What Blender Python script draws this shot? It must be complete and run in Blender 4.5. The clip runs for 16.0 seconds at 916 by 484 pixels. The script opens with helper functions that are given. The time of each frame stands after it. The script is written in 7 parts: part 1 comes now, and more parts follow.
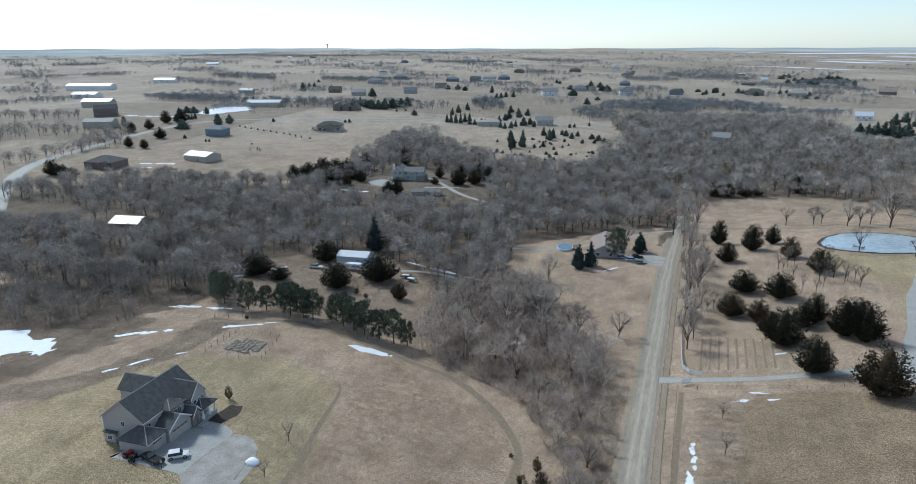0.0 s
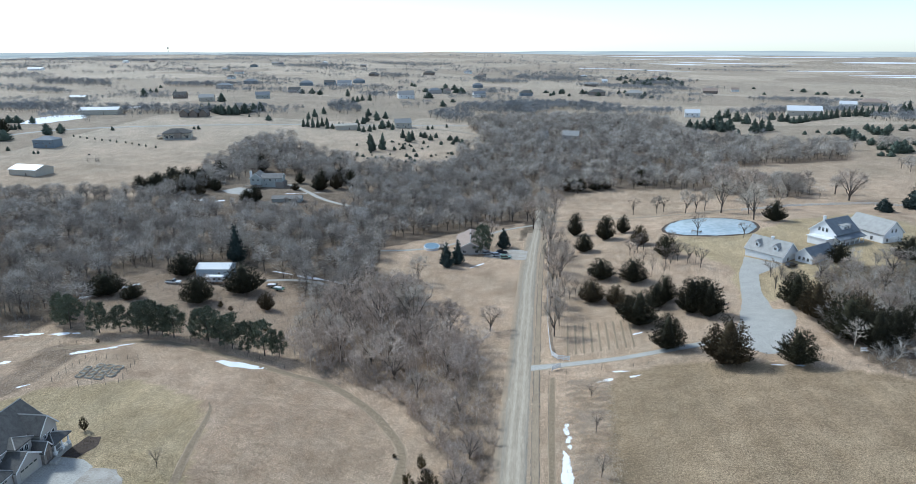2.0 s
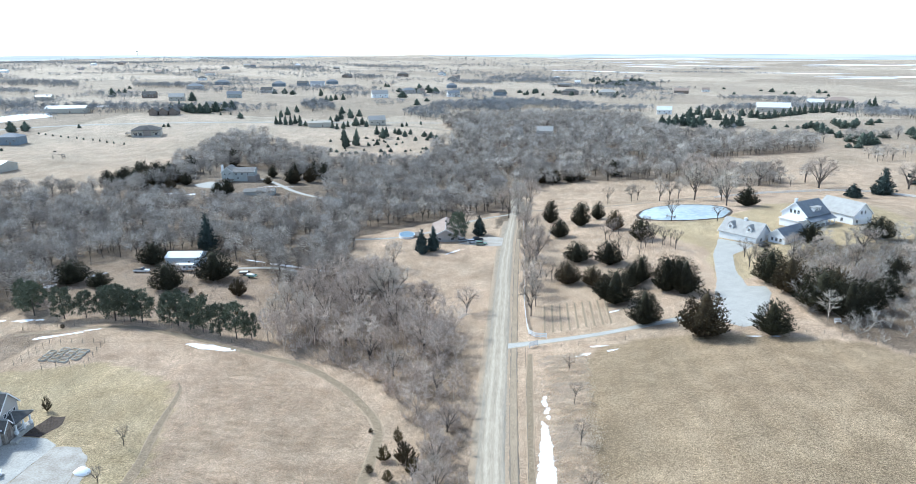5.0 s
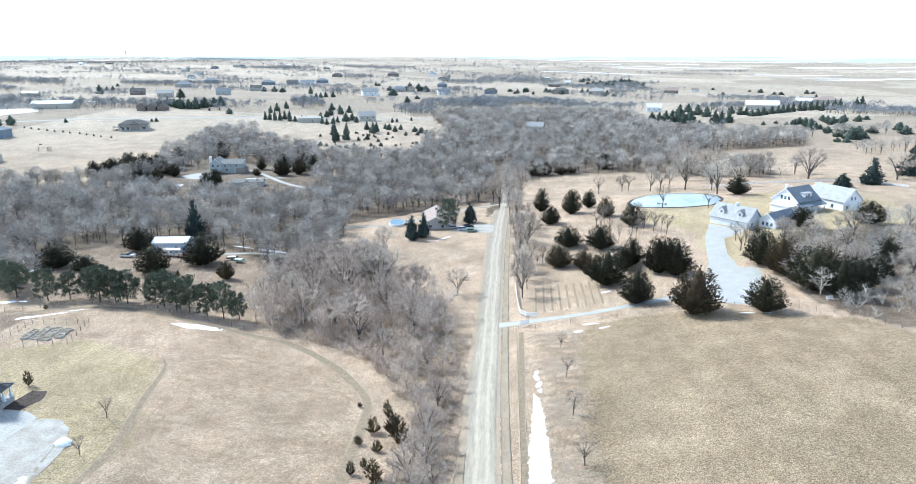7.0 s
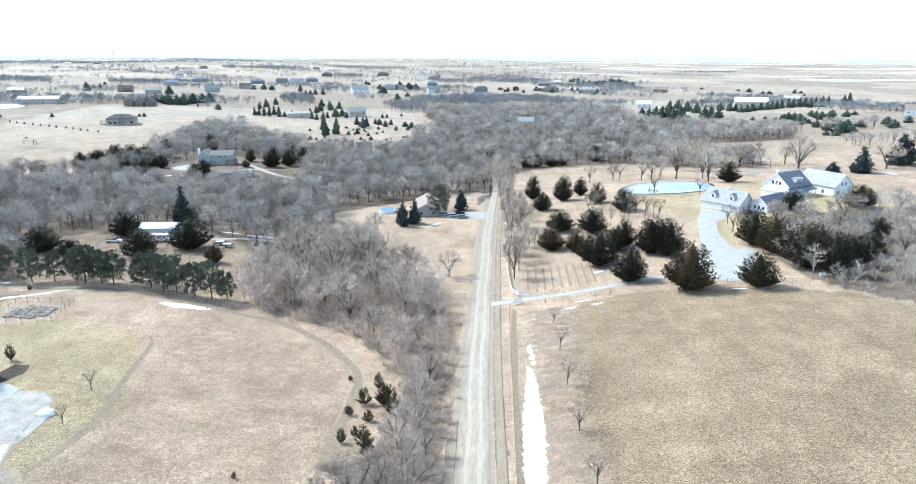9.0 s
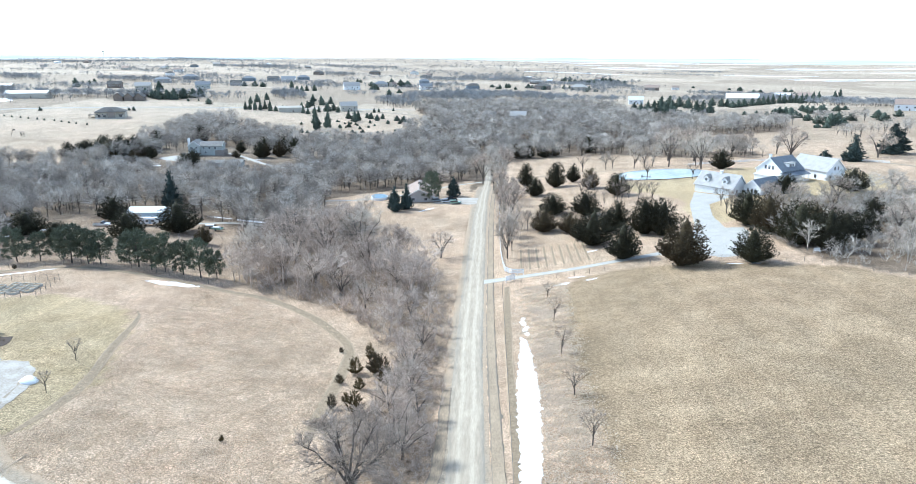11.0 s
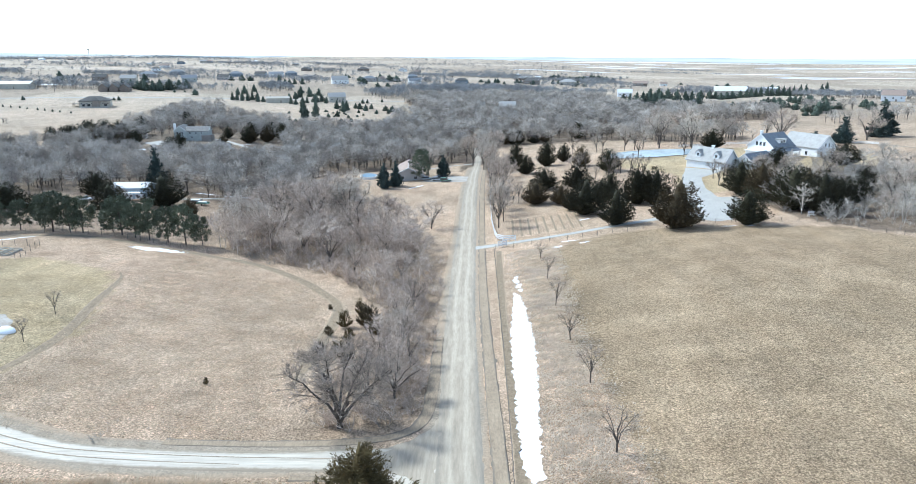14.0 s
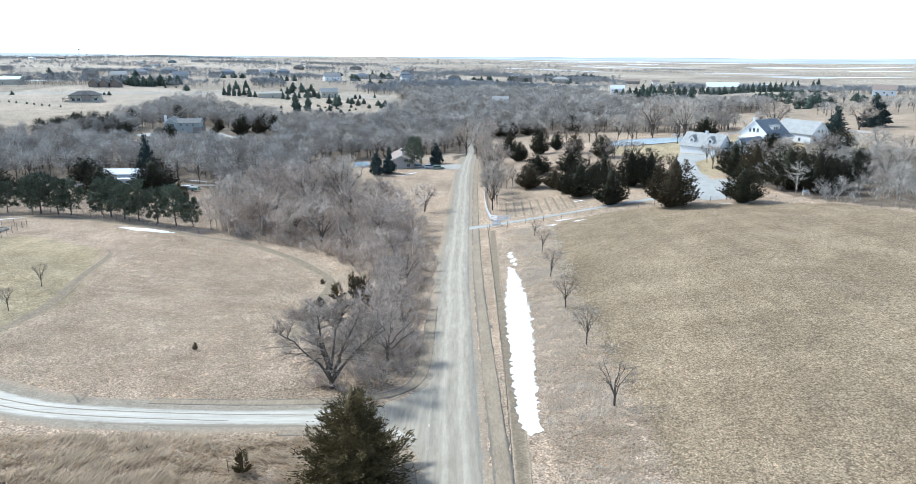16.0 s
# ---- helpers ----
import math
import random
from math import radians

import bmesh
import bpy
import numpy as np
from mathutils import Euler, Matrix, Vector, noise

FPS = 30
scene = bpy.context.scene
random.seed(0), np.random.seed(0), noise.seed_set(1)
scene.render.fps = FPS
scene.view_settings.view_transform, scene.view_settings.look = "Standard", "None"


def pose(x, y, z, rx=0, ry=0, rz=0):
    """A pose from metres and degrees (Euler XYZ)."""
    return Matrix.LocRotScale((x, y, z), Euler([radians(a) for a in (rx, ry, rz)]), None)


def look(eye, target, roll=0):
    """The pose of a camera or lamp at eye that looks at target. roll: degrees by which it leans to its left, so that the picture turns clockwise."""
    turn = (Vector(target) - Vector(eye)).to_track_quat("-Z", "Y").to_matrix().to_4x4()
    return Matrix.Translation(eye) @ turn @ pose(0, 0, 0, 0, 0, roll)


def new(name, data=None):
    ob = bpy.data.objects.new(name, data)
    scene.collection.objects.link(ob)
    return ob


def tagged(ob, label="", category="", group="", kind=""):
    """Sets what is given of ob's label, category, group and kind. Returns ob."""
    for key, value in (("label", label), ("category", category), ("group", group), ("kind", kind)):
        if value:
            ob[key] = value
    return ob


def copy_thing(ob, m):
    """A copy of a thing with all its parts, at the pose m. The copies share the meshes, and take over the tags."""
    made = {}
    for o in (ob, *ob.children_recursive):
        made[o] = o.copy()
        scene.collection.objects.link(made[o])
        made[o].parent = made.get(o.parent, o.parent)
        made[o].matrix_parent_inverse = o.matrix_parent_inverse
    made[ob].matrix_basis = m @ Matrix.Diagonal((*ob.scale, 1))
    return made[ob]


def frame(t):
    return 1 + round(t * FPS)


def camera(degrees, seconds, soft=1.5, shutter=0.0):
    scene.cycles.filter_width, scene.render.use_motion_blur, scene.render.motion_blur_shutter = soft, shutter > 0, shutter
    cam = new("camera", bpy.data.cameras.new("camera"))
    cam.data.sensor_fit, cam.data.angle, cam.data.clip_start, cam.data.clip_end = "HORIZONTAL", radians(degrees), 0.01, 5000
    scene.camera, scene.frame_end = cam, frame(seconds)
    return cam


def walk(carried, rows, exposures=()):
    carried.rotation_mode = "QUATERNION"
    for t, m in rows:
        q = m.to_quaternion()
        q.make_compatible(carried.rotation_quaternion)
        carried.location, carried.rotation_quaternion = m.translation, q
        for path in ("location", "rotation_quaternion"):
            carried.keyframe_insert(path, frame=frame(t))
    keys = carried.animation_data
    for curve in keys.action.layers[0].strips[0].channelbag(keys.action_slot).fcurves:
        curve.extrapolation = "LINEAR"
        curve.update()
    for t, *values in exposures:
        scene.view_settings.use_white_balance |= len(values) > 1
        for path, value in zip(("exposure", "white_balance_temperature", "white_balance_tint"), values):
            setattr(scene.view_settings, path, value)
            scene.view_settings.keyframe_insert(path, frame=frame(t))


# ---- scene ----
cam = camera(67.2, 16.0, soft=0.4)
PATH = [
    (0, (6.816, -5.45, 82.678), (6.23, -3.621, 82.12), -0.6),
    (0.5, (5.794, -6.02, 82.781), (5.425, -4.135, 82.222), -0.5),
    (1, (5.429, -6.199, 82.792), (5.16, -4.297, 82.234), -0.5),
    (1.5, (5.322, -6.154, 82.42), (5.096, -4.246, 81.866), -0.5),
    (2, (5.172, -6.368, 82.136), (4.972, -4.457, 81.584), -0.5),
    (2.5, (5.147, -6.451, 81.383), (4.966, -4.536, 80.833), -0.4),
    (3, (5.173, -6.506, 80.295), (5.006, -4.59, 79.748), -0.5),
    (3.5, (5.29, -6.394, 78.88), (5.134, -4.476, 78.336), -0.5),
    (4, (5.277, -6.354, 77.55), (5.13, -4.435, 77.007), -0.5),
    (6.5, (4.993, -6.268, 69.627), (4.885, -4.344, 69.09), -0.4),
    (7, (5.032, -6.262, 67.934), (4.93, -4.337, 67.399), -0.3),
    (7.5, (4.889, -6.353, 66.477), (4.795, -4.428, 65.943), -0.3),
    (8, (4.916, -6.205, 64.722), (4.828, -4.279, 64.189), -0.3),
    (8.5, (4.781, -6.111, 63.026), (4.699, -4.185, 62.495), -0.2),
    (9, (4.659, -6.169, 61.277), (4.585, -4.242, 60.748), -0.2),
    (11.5, (4.447, -5.92, 53.168), (4.402, -3.991, 52.642), -0.1),
    (12, (4.19, -5.824, 51.556), (4.152, -3.895, 51.029), -0.1),
    (12.5, (4.081, -5.544, 49.778), (4.048, -3.615, 49.253), -0.0),
    (13, (4.081, -5.499, 48.226), (4.053, -3.569, 47.701), -0.0),
    (13.5, (3.976, -5.516, 46.786), (3.953, -3.586, 46.261), 0.0),
    (14, (3.952, -5.53, 45.298), (3.933, -3.6, 44.773), 0.0),
    (14.5, (3.885, -5.478, 43.827), (3.872, -3.548, 43.303), 0.0),
    (15, (3.879, -5.522, 42.478), (3.87, -3.592, 41.954), 0.0),
    (15.5, (3.884, -5.524, 41.185), (3.88, -3.593, 40.661), -0.0),
    (16, (3.841, -5.491, 39.881), (3.842, -3.561, 39.358), -0.0),
]
EXPOSURES = [(t, stops, 5480, 2) for t, stops in ((0.0, 0.15), (1.0, 0.31), (2.0, 0.52), (3.5, 0.84), (6.5, 1.38), (9.0, 1.46), (12.0, 1.38), (16.0, 1.07))]
walk(cam, [(t, look(eye, target, roll)) for t, eye, target, roll in PATH], EXPOSURES)

# ---- daylight ----
SUN_EL, SUN_AZ = 42.0, -58.0  # degrees above the horizon; degrees from +y towards +x
world = bpy.data.worlds.new("world")
scene.world = world
world.use_nodes = True
sky = world.node_tree.nodes.new("ShaderNodeTexSky")
sky.sky_type = "NISHITA"
sky.sun_disc = False
sky.sun_elevation, sky.sun_rotation = radians(SUN_EL), radians(SUN_AZ)
sky.air_density, sky.dust_density, sky.ozone_density = 1.0, 0.4, 2.2
sky.altitude = 800
haze = world.node_tree.nodes.new("ShaderNodeHueSaturation")
haze.inputs["Saturation"].default_value = 0.62
world.node_tree.links.new(sky.outputs[0], haze.inputs["Color"])
world.node_tree.links.new(haze.outputs[0], world.node_tree.nodes["Background"].inputs[0])
world.node_tree.nodes["Background"].inputs[1].default_value = 0.118
sun = new("sun", bpy.data.lights.new("sun", "SUN"))
sun.data.energy, sun.data.angle, sun.data.color = 2.55, radians(9.0), (1.0, 0.945, 0.865)
sun_way = Vector((math.sin(radians(SUN_AZ)) * math.cos(radians(SUN_EL)), math.cos(radians(SUN_AZ)) * math.cos(radians(SUN_EL)), math.sin(radians(SUN_EL))))
sun.matrix_world = look(sun_way * 300, (0, 0, 0))

# ---- the lie of the land: rounded hills (x, y, radius, height) ----
FAR_HILLS = [
    (-1400, 200, 1300, -1.1), (-1400, 1800, 1300, 11.3), (-1400, 3400, 1300, 19.4), (100, 200, 1300, 13.0), (100, 1800, 1300, -4.4),
    (100, 3400, 1300, 4.7), (1600, 200, 1300, -9.7), (1600, 1800, 1300, -33.8), (1600, 3400, 1300, -19.5), (-520, 120, 300, -5.6),
    (-520, 407, 300, -1.9), (-520, 693, 300, 8.2), (-520, 980, 300, -3.9),
]
MID_HILLS = [
    (-207, 120, 300, 7.3), (-207, 407, 300, -12.9), (-207, 693, 300, 8.3), (-207, 980, 300, 0.0), (107, 120, 300, 0.5),
    (107, 407, 300, -12.3), (107, 693, 300, -3.2), (107, 980, 300, -3.6), (420, 120, 300, 14.2), (420, 407, 300, 8.4),
    (420, 693, 300, 9.3), (420, 980, 300, 2.9),
]
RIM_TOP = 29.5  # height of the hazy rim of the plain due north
KNOLLS = [
    (-95, 105, 45, 3.7), (-70, 165, 40, 2.8), (-35, 125, 45, -3.4), (0, 75, 45, -2.6), (5, 165, 45, -4.2),
    (50, 100, 40, 1.8), (85, 150, 50, 2.0), (30, 150, 30, 2.9), (115, 265, 60, 4.6), (85, 305, 45, 3.3),
    (-20, 270, 50, 0.7), (-140, 225, 50, 1.3), (40, 440, 80, -2.7), (-165, 410, 70, 1.4), (-60, 200, 50, -3.1),
    (10, 340, 60, -2.2), (-40, 60, 40, 2.1), (90, 60, 60, 3.8),
]
HILLS = np.array(FAR_HILLS + MID_HILLS + KNOLLS)


def lift(x, y):
    """Ground height at arrays or numbers x, y."""
    x, y = np.asarray(x, float), np.asarray(y, float)
    z = np.zeros(np.broadcast(x, y).shape)
    for hx, hy, r, h in HILLS:
        z = z + h * np.exp(-((x - hx) ** 2 + (y - hy) ** 2) / (2 * r * r))
    far = np.clip((np.hypot(x, y) - 500) / 700, 0, 1)
    z = z + far * (5 * np.sin(x / 190 + 0.8) * np.cos(y / 230 + 0.4) + 4 * np.sin((x + 0.7 * y) / 330))* np.clip((1500 - x) / 1500, 0, 1)
    out = np.clip((np.hypot(x, y) - 2400) / 2400, 0, 1)
    return z + 0.4 * out * out * (43 - 30 * np.clip(x / 2000, -0.3, 1.0) + 18 * np.clip(x / 1400, -1, 1))


# ---- helpers of the builder ----
def part(name, bm, material, parent=None, label="", smooth=False):
    me = bpy.data.meshes.new(name)
    bmesh.ops.recalc_face_normals(bm, faces=bm.faces)
    bm.to_mesh(me)
    bm.free()
    if smooth:
        me.shade_smooth()
    if material:
        me.materials.append(material)
    ob = new(name, me)
    ob.parent = parent
    return tagged(ob, label)


def array_mesh(name, v, f, material, parent=None, label="", smooth=False):
    """One mesh object from arrays of points and of triangles or quads."""
    v, f = np.asarray(v, np.float32), np.asarray(f, np.int32)
    k = f.shape[1]
    me = bpy.data.meshes.new(name)
    me.vertices.add(len(v))
    me.vertices.foreach_set("co", v.ravel())
    me.loops.add(f.size)
    me.loops.foreach_set("vertex_index", f.ravel())
    me.polygons.add(len(f))
    me.polygons.foreach_set("loop_start", np.arange(0, f.size, k, dtype=np.int32))
    me.update(calc_edges=True)
    if smooth:
        me.shade_smooth()
    if material:
        me.materials.append(material)
    ob = new(name, me)
    ob.parent = parent
    return tagged(ob, label)


def empty(name, m, label="", category="", group="", kind=""):
    ob = new(name)
    ob.empty_display_size = 0.2
    ob.matrix_world = m
    return tagged(ob, label, category, group, kind)


def box(bm, x0, x1, y0, y1, z0, z1, m=None):
    g = bmesh.ops.create_cube(bm, size=1.0)["verts"]
    t = Matrix.Translation(((x0 + x1) / 2, (y0 + y1) / 2, (z0 + z1) / 2)) @ Matrix.Diagonal((x1 - x0, y1 - y0, z1 - z0, 1))
    bmesh.ops.transform(bm, matrix=(m or Matrix()) @ t, verts=g)
    return g


def boxed(*sizes):
    bm = bmesh.new()
    for s in sizes:
        box(bm, *s)
    return bm


def prism(bm, outline, axis, a0, a1):
    """Extrude a closed outline of (u, z) along x or y from a0 to a1."""
    def at(u, z, a):
        return (a, u, z) if axis == "x" else (u, a, z)
    v0 = [bm.verts.new(at(u, z, a0)) for u, z in outline]
    v1 = [bm.verts.new(at(u, z, a1)) for u, z in outline]
    n = len(outline)
    bm.faces.new(v0)
    bm.faces.new(v1[::-1])
    for i in range(n):
        bm.faces.new((v0[i], v1[i], v1[(i + 1) % n], v0[(i + 1) % n]))


def tube(bm, p0, p1, r0, r1, sides=8):
    p0, p1 = Vector(p0), Vector(p1)
    g = bmesh.ops.create_cone(bm, cap_ends=True, segments=sides, radius1=r0, radius2=r1, depth=(p1 - p0).length)["verts"]
    q = (p1 - p0).to_track_quat("Z", "Y").to_matrix().to_4x4()
    bmesh.ops.transform(bm, matrix=Matrix.Translation((p0 + p1) / 2) @ q, verts=g)


# ---- materials ----
def worn_edges(nt, colour, pos, edge, lane):
    """Wear across a strip, by its "strip" attribute: red fades to the edge's soil, green is the wheel tracks."""
    att = nt.nodes.new("ShaderNodeAttribute")
    att.attribute_name = "strip"
    sep = nt.nodes.new("ShaderNodeSeparateColor")
    nt.links.new(att.outputs["Color"], sep.inputs[0])
    n = nt.nodes.new("ShaderNodeTexNoise")
    n.inputs["Scale"].default_value, n.inputs["Detail"].default_value, n.inputs["Roughness"].default_value = 0.9, 5, 0.7
    nt.links.new(pos.outputs["Position"], n.inputs["Vector"])
    for out, tone, span in ((sep.outputs[1], lane, (0.75, 1.35)), (sep.outputs[0], edge, (0.62, 1.12))):
        if tone is None:
            continue
        add = nt.nodes.new("ShaderNodeMath")
        nt.links.new(out, add.inputs[0])
        nt.links.new(n.outputs["Fac"], add.inputs[1])
        fac = nt.nodes.new("ShaderNodeMapRange")
        fac.inputs[1].default_value, fac.inputs[2].default_value = span
        nt.links.new(add.outputs[0], fac.inputs[0])
        m = nt.nodes.new("ShaderNodeMix")
        m.data_type = "RGBA"
        m.inputs[7].default_value = (*tone, 1)
        nt.links.new(fac.outputs[0], m.inputs[0])
        nt.links.new(colour, m.inputs[6])
        colour = m.outputs[2]
    return colour


def surface(name, c0, c1, scale=1.0, rough=0.9, bump=0.0, fine=8.0, metal=0.0, spec=0.3, vary=0.0, island=False, stretch=None, edge=None, lane=None):
    """A surface that wanders between two colours at two scales, with relief; vary: difference from object to object."""
    mat = bpy.data.materials.new(name)
    mat.use_nodes = True
    nt = mat.node_tree
    b = nt.nodes["Principled BSDF"]
    geo = nt.nodes.new("ShaderNodeNewGeometry") if island else nt.nodes.new("ShaderNodeObjectInfo")
    pos = nt.nodes.new("ShaderNodeNewGeometry")
    n1, n2 = nt.nodes.new("ShaderNodeTexNoise"), nt.nodes.new("ShaderNodeTexNoise")
    n1.inputs["Scale"].default_value, n2.inputs["Scale"].default_value = scale, scale * fine
    n1.inputs["Detail"].default_value, n2.inputs["Detail"].default_value = 4, 3
    place = pos.outputs["Position"]
    if stretch:
        mul = nt.nodes.new("ShaderNodeVectorMath")
        mul.operation = "MULTIPLY"
        mul.inputs[1].default_value = stretch
        nt.links.new(place, mul.inputs[0])
        place = mul.outputs[0]
    for n in (n1, n2):
        nt.links.new(place, n.inputs["Vector"])
    mid = nt.nodes.new("ShaderNodeMath")
    mid.operation = "ADD"
    nt.links.new(n1.outputs["Fac"], mid.inputs[0])
    nt.links.new(n2.outputs["Fac"], mid.inputs[1])
    wide = nt.nodes.new("ShaderNodeMapRange")
    wide.inputs[1].default_value, wide.inputs[2].default_value = 0.72, 1.28
    nt.links.new(mid.outputs[0], wide.inputs[0])
    mix = nt.nodes.new("ShaderNodeMix")
    mix.data_type = "RGBA"
    mix.inputs[6].default_value, mix.inputs[7].default_value = (*c0, 1), (*c1, 1)
    nt.links.new(wide.outputs[0], mix.inputs[0])
    hsv = nt.nodes.new("ShaderNodeHueSaturation")
    val = nt.nodes.new("ShaderNodeMapRange")
    val.inputs[3].default_value, val.inputs[4].default_value = 1 - vary, 1 + vary
    nt.links.new(geo.outputs["Random Per Island" if island else "Random"], val.inputs[0])
    nt.links.new(val.outputs[0], hsv.inputs["Value"])
    nt.links.new(mix.outputs[2], hsv.inputs["Color"])
    colour = hsv.outputs[0]
    if edge:
        colour = worn_edges(nt, colour, pos, edge, lane)
        grit = nt.nodes.new("ShaderNodeTexNoise")
        grit.inputs["Scale"].default_value, grit.inputs["Detail"].default_value, grit.inputs["Roughness"].default_value = 3.0, 5, 0.75
        nt.links.new(pos.outputs["Position"], grit.inputs["Vector"])
        if stretch:
            comb = nt.nodes.new("ShaderNodeVectorMath")
            comb.operation = "MULTIPLY"
            comb.inputs[1].default_value = (max(stretch[0], 0.1), max(stretch[1], 0.1), 1)
            nt.links.new(pos.outputs["Position"], comb.inputs[0])
            nt.links.new(comb.outputs[0], grit.inputs["Vector"])
        tone = nt.nodes.new("ShaderNodeMapRange")
        tone.inputs[1].default_value, tone.inputs[2].default_value, tone.inputs[3].default_value, tone.inputs[4].default_value = 0.34, 0.68, 0.84 if stretch else 0.72, 1.12 if stretch else 1.25
        nt.links.new(grit.outputs["Fac"], tone.inputs[0])
        speckle = nt.nodes.new("ShaderNodeHueSaturation")
        nt.links.new(tone.outputs[0], speckle.inputs["Value"])
        nt.links.new(colour, speckle.inputs["Color"])
        colour = speckle.outputs[0]
    nt.links.new(colour, b.inputs["Base Color"])
    b.inputs["Roughness"].default_value, b.inputs["Metallic"].default_value = rough, metal
    b.inputs["Specular IOR Level"].default_value = spec
    if bump:
        bp = nt.nodes.new("ShaderNodeBump")
        bp.inputs["Distance"].default_value = bump
        nt.links.new(n2.outputs["Fac"], bp.inputs["Height"])
        nt.links.new(bp.outputs[0], b.inputs["Normal"])
    return mat


M_GRAVEL = surface("gravel", (0.305, 0.258, 0.196), (0.405, 0.348, 0.268), 0.5, 0.85, 0.02, 4, stretch=(1, 0.07, 1), edge=(0.295, 0.256, 0.202), lane=(0.43, 0.372, 0.29))
M_DRIVE = surface("drive_gravel", (0.285, 0.25, 0.205), (0.46, 0.43, 0.385), 0.35, 0.85, 0.02, 9)
M_SIDEGRAVEL = surface("pale_rutted_gravel", (0.40, 0.352, 0.282), (0.58, 0.52, 0.43), 0.8, 0.6, 0.02, 5, stretch=(0.07, 1, 1), edge=(0.27, 0.22, 0.155), lane=(0.535, 0.486, 0.402))
M_VERGE = surface("gravel_verge", (0.25, 0.205, 0.15), (0.37, 0.31, 0.235), 0.7, 0.95, 0.03, 9, edge=(0.36, 0.278, 0.195))
M_STRIP = surface("brown_grass_strip", (0.25, 0.195, 0.135), (0.36, 0.285, 0.20), 0.6, 0.95, 0.04, 9, stretch=(1, 0.3, 1), edge=(0.19, 0.16, 0.125))
M_CONCRETE = surface("pale_concrete", (0.36, 0.345, 0.315), (0.45, 0.435, 0.395), 0.3, 0.7, 0.004, 14, edge=(0.36, 0.31, 0.23))
M_TRACK = surface("worn_track", (0.205, 0.156, 0.102), (0.32, 0.248, 0.165), 1.2, 0.95, 0.05, 6, edge=(0.37, 0.283, 0.195))
M_SNOW = surface("snow", (0.82, 0.84, 0.87), (0.92, 0.93, 0.95), 0.6, 0.6, 0.03, 8)
M_ICE = surface("pond_ice", (0.26, 0.33, 0.36), (0.46, 0.52, 0.55), 0.06, 0.22, 0.004, 9, spec=0.5)
M_BARK = surface("bark", (0.065, 0.053, 0.044), (0.13, 0.11, 0.095), 1.5, 0.9, 0.02, 8, vary=0.2)
M_TWIG = surface("bare_twigs", (0.39, 0.323, 0.27), (0.66, 0.556, 0.465), 0.12, 0.9, 0, 9, vary=0.5, island=True)
M_PALETWIG = surface("pale_bare_twigs", (0.44, 0.388, 0.326), (0.64, 0.57, 0.485), 0.2, 0.9, 0, 9, vary=0.2)
M_WOOD = surface("woodland_branches", (0.31, 0.276, 0.24), (0.60, 0.545, 0.476), 0.06, 0.9, 0, 6, vary=0.5, island=True)
M_DARKWOOD = surface("dark_woodland_branches", (0.20, 0.175, 0.15), (0.41, 0.365, 0.318), 0.06, 0.9, 0, 6, vary=0.28, island=True)
M_PALEWOOD = surface("pale_woodland_branches", (0.40, 0.36, 0.315), (0.62, 0.565, 0.50), 0.02, 0.9, 0, 14, vary=0.42, island=True)
# the cool grey of the far bare trees has distance haze painted in
M_FARWOOD = surface("hazed_woodland", (0.20, 0.205, 0.21), (0.33, 0.335, 0.34), 0.01, 0.9, 0, 14, vary=0.25, island=True)
# far conifers are coloured paler than near ones to imitate haze
M_FARFIR = surface("hazed_conifer_foliage", (0.050, 0.068, 0.052), (0.105, 0.13, 0.10), 0.1, 0.85, 0, 7, vary=0.25)
M_CEDAR = surface("cedar_foliage", (0.017, 0.017, 0.009), (0.047, 0.043, 0.021), 0.5, 0.85, 0, 7, vary=0.25)
M_OLIVE = surface("olive_brown_cedar_foliage", (0.046, 0.034, 0.012), (0.125, 0.092, 0.036), 0.9, 0.85, 0, 6, vary=0.15)
M_OAKLEAF = surface("russet_oak_leaves", (0.26, 0.13, 0.06), (0.38, 0.21, 0.10), 0.6, 0.9, 0, 6, vary=0.15)
M_RUST = surface("bronzed_cedar_foliage", (0.04, 0.031, 0.016), (0.088, 0.063, 0.031), 0.5, 0.85, 0, 7, vary=0.2)
M_PINE = surface("pine_needles", (0.062, 0.074, 0.048), (0.145, 0.158, 0.105), 0.5, 0.8, 0, 7, vary=0.2)
M_SPRUCE = surface("spruce_needles", (0.022, 0.036, 0.034), (0.055, 0.075, 0.066), 0.5, 0.8, 0, 7, vary=0.2)
M_GRASS = surface("tall_dry_grass", (0.46, 0.36, 0.255), (0.66, 0.54, 0.405), 0.3, 0.95, 0, 9, vary=0.42, island=True)
M_PALEGRASS = surface("pale_bleached_grass", (0.58, 0.50, 0.41), (0.84, 0.74, 0.63), 0.3, 0.95, 0, 9, vary=0.42, island=True)
for grass in (M_GRASS, M_PALEGRASS):
    thin = grass.node_tree
    leaf, both = thin.nodes.new("ShaderNodeBsdfTranslucent"), thin.nodes.new("ShaderNodeMixShader")
    leaf.inputs[0].default_value = (0.62, 0.52, 0.39, 1)
    both.inputs[0].default_value = 0.5
    thin.links.new(thin.nodes["Principled BSDF"].outputs[0], both.inputs[1])
    thin.links.new(leaf.outputs[0], both.inputs[2])
    thin.links.new(both.outputs[0], thin.nodes["Material Output"].inputs[0])
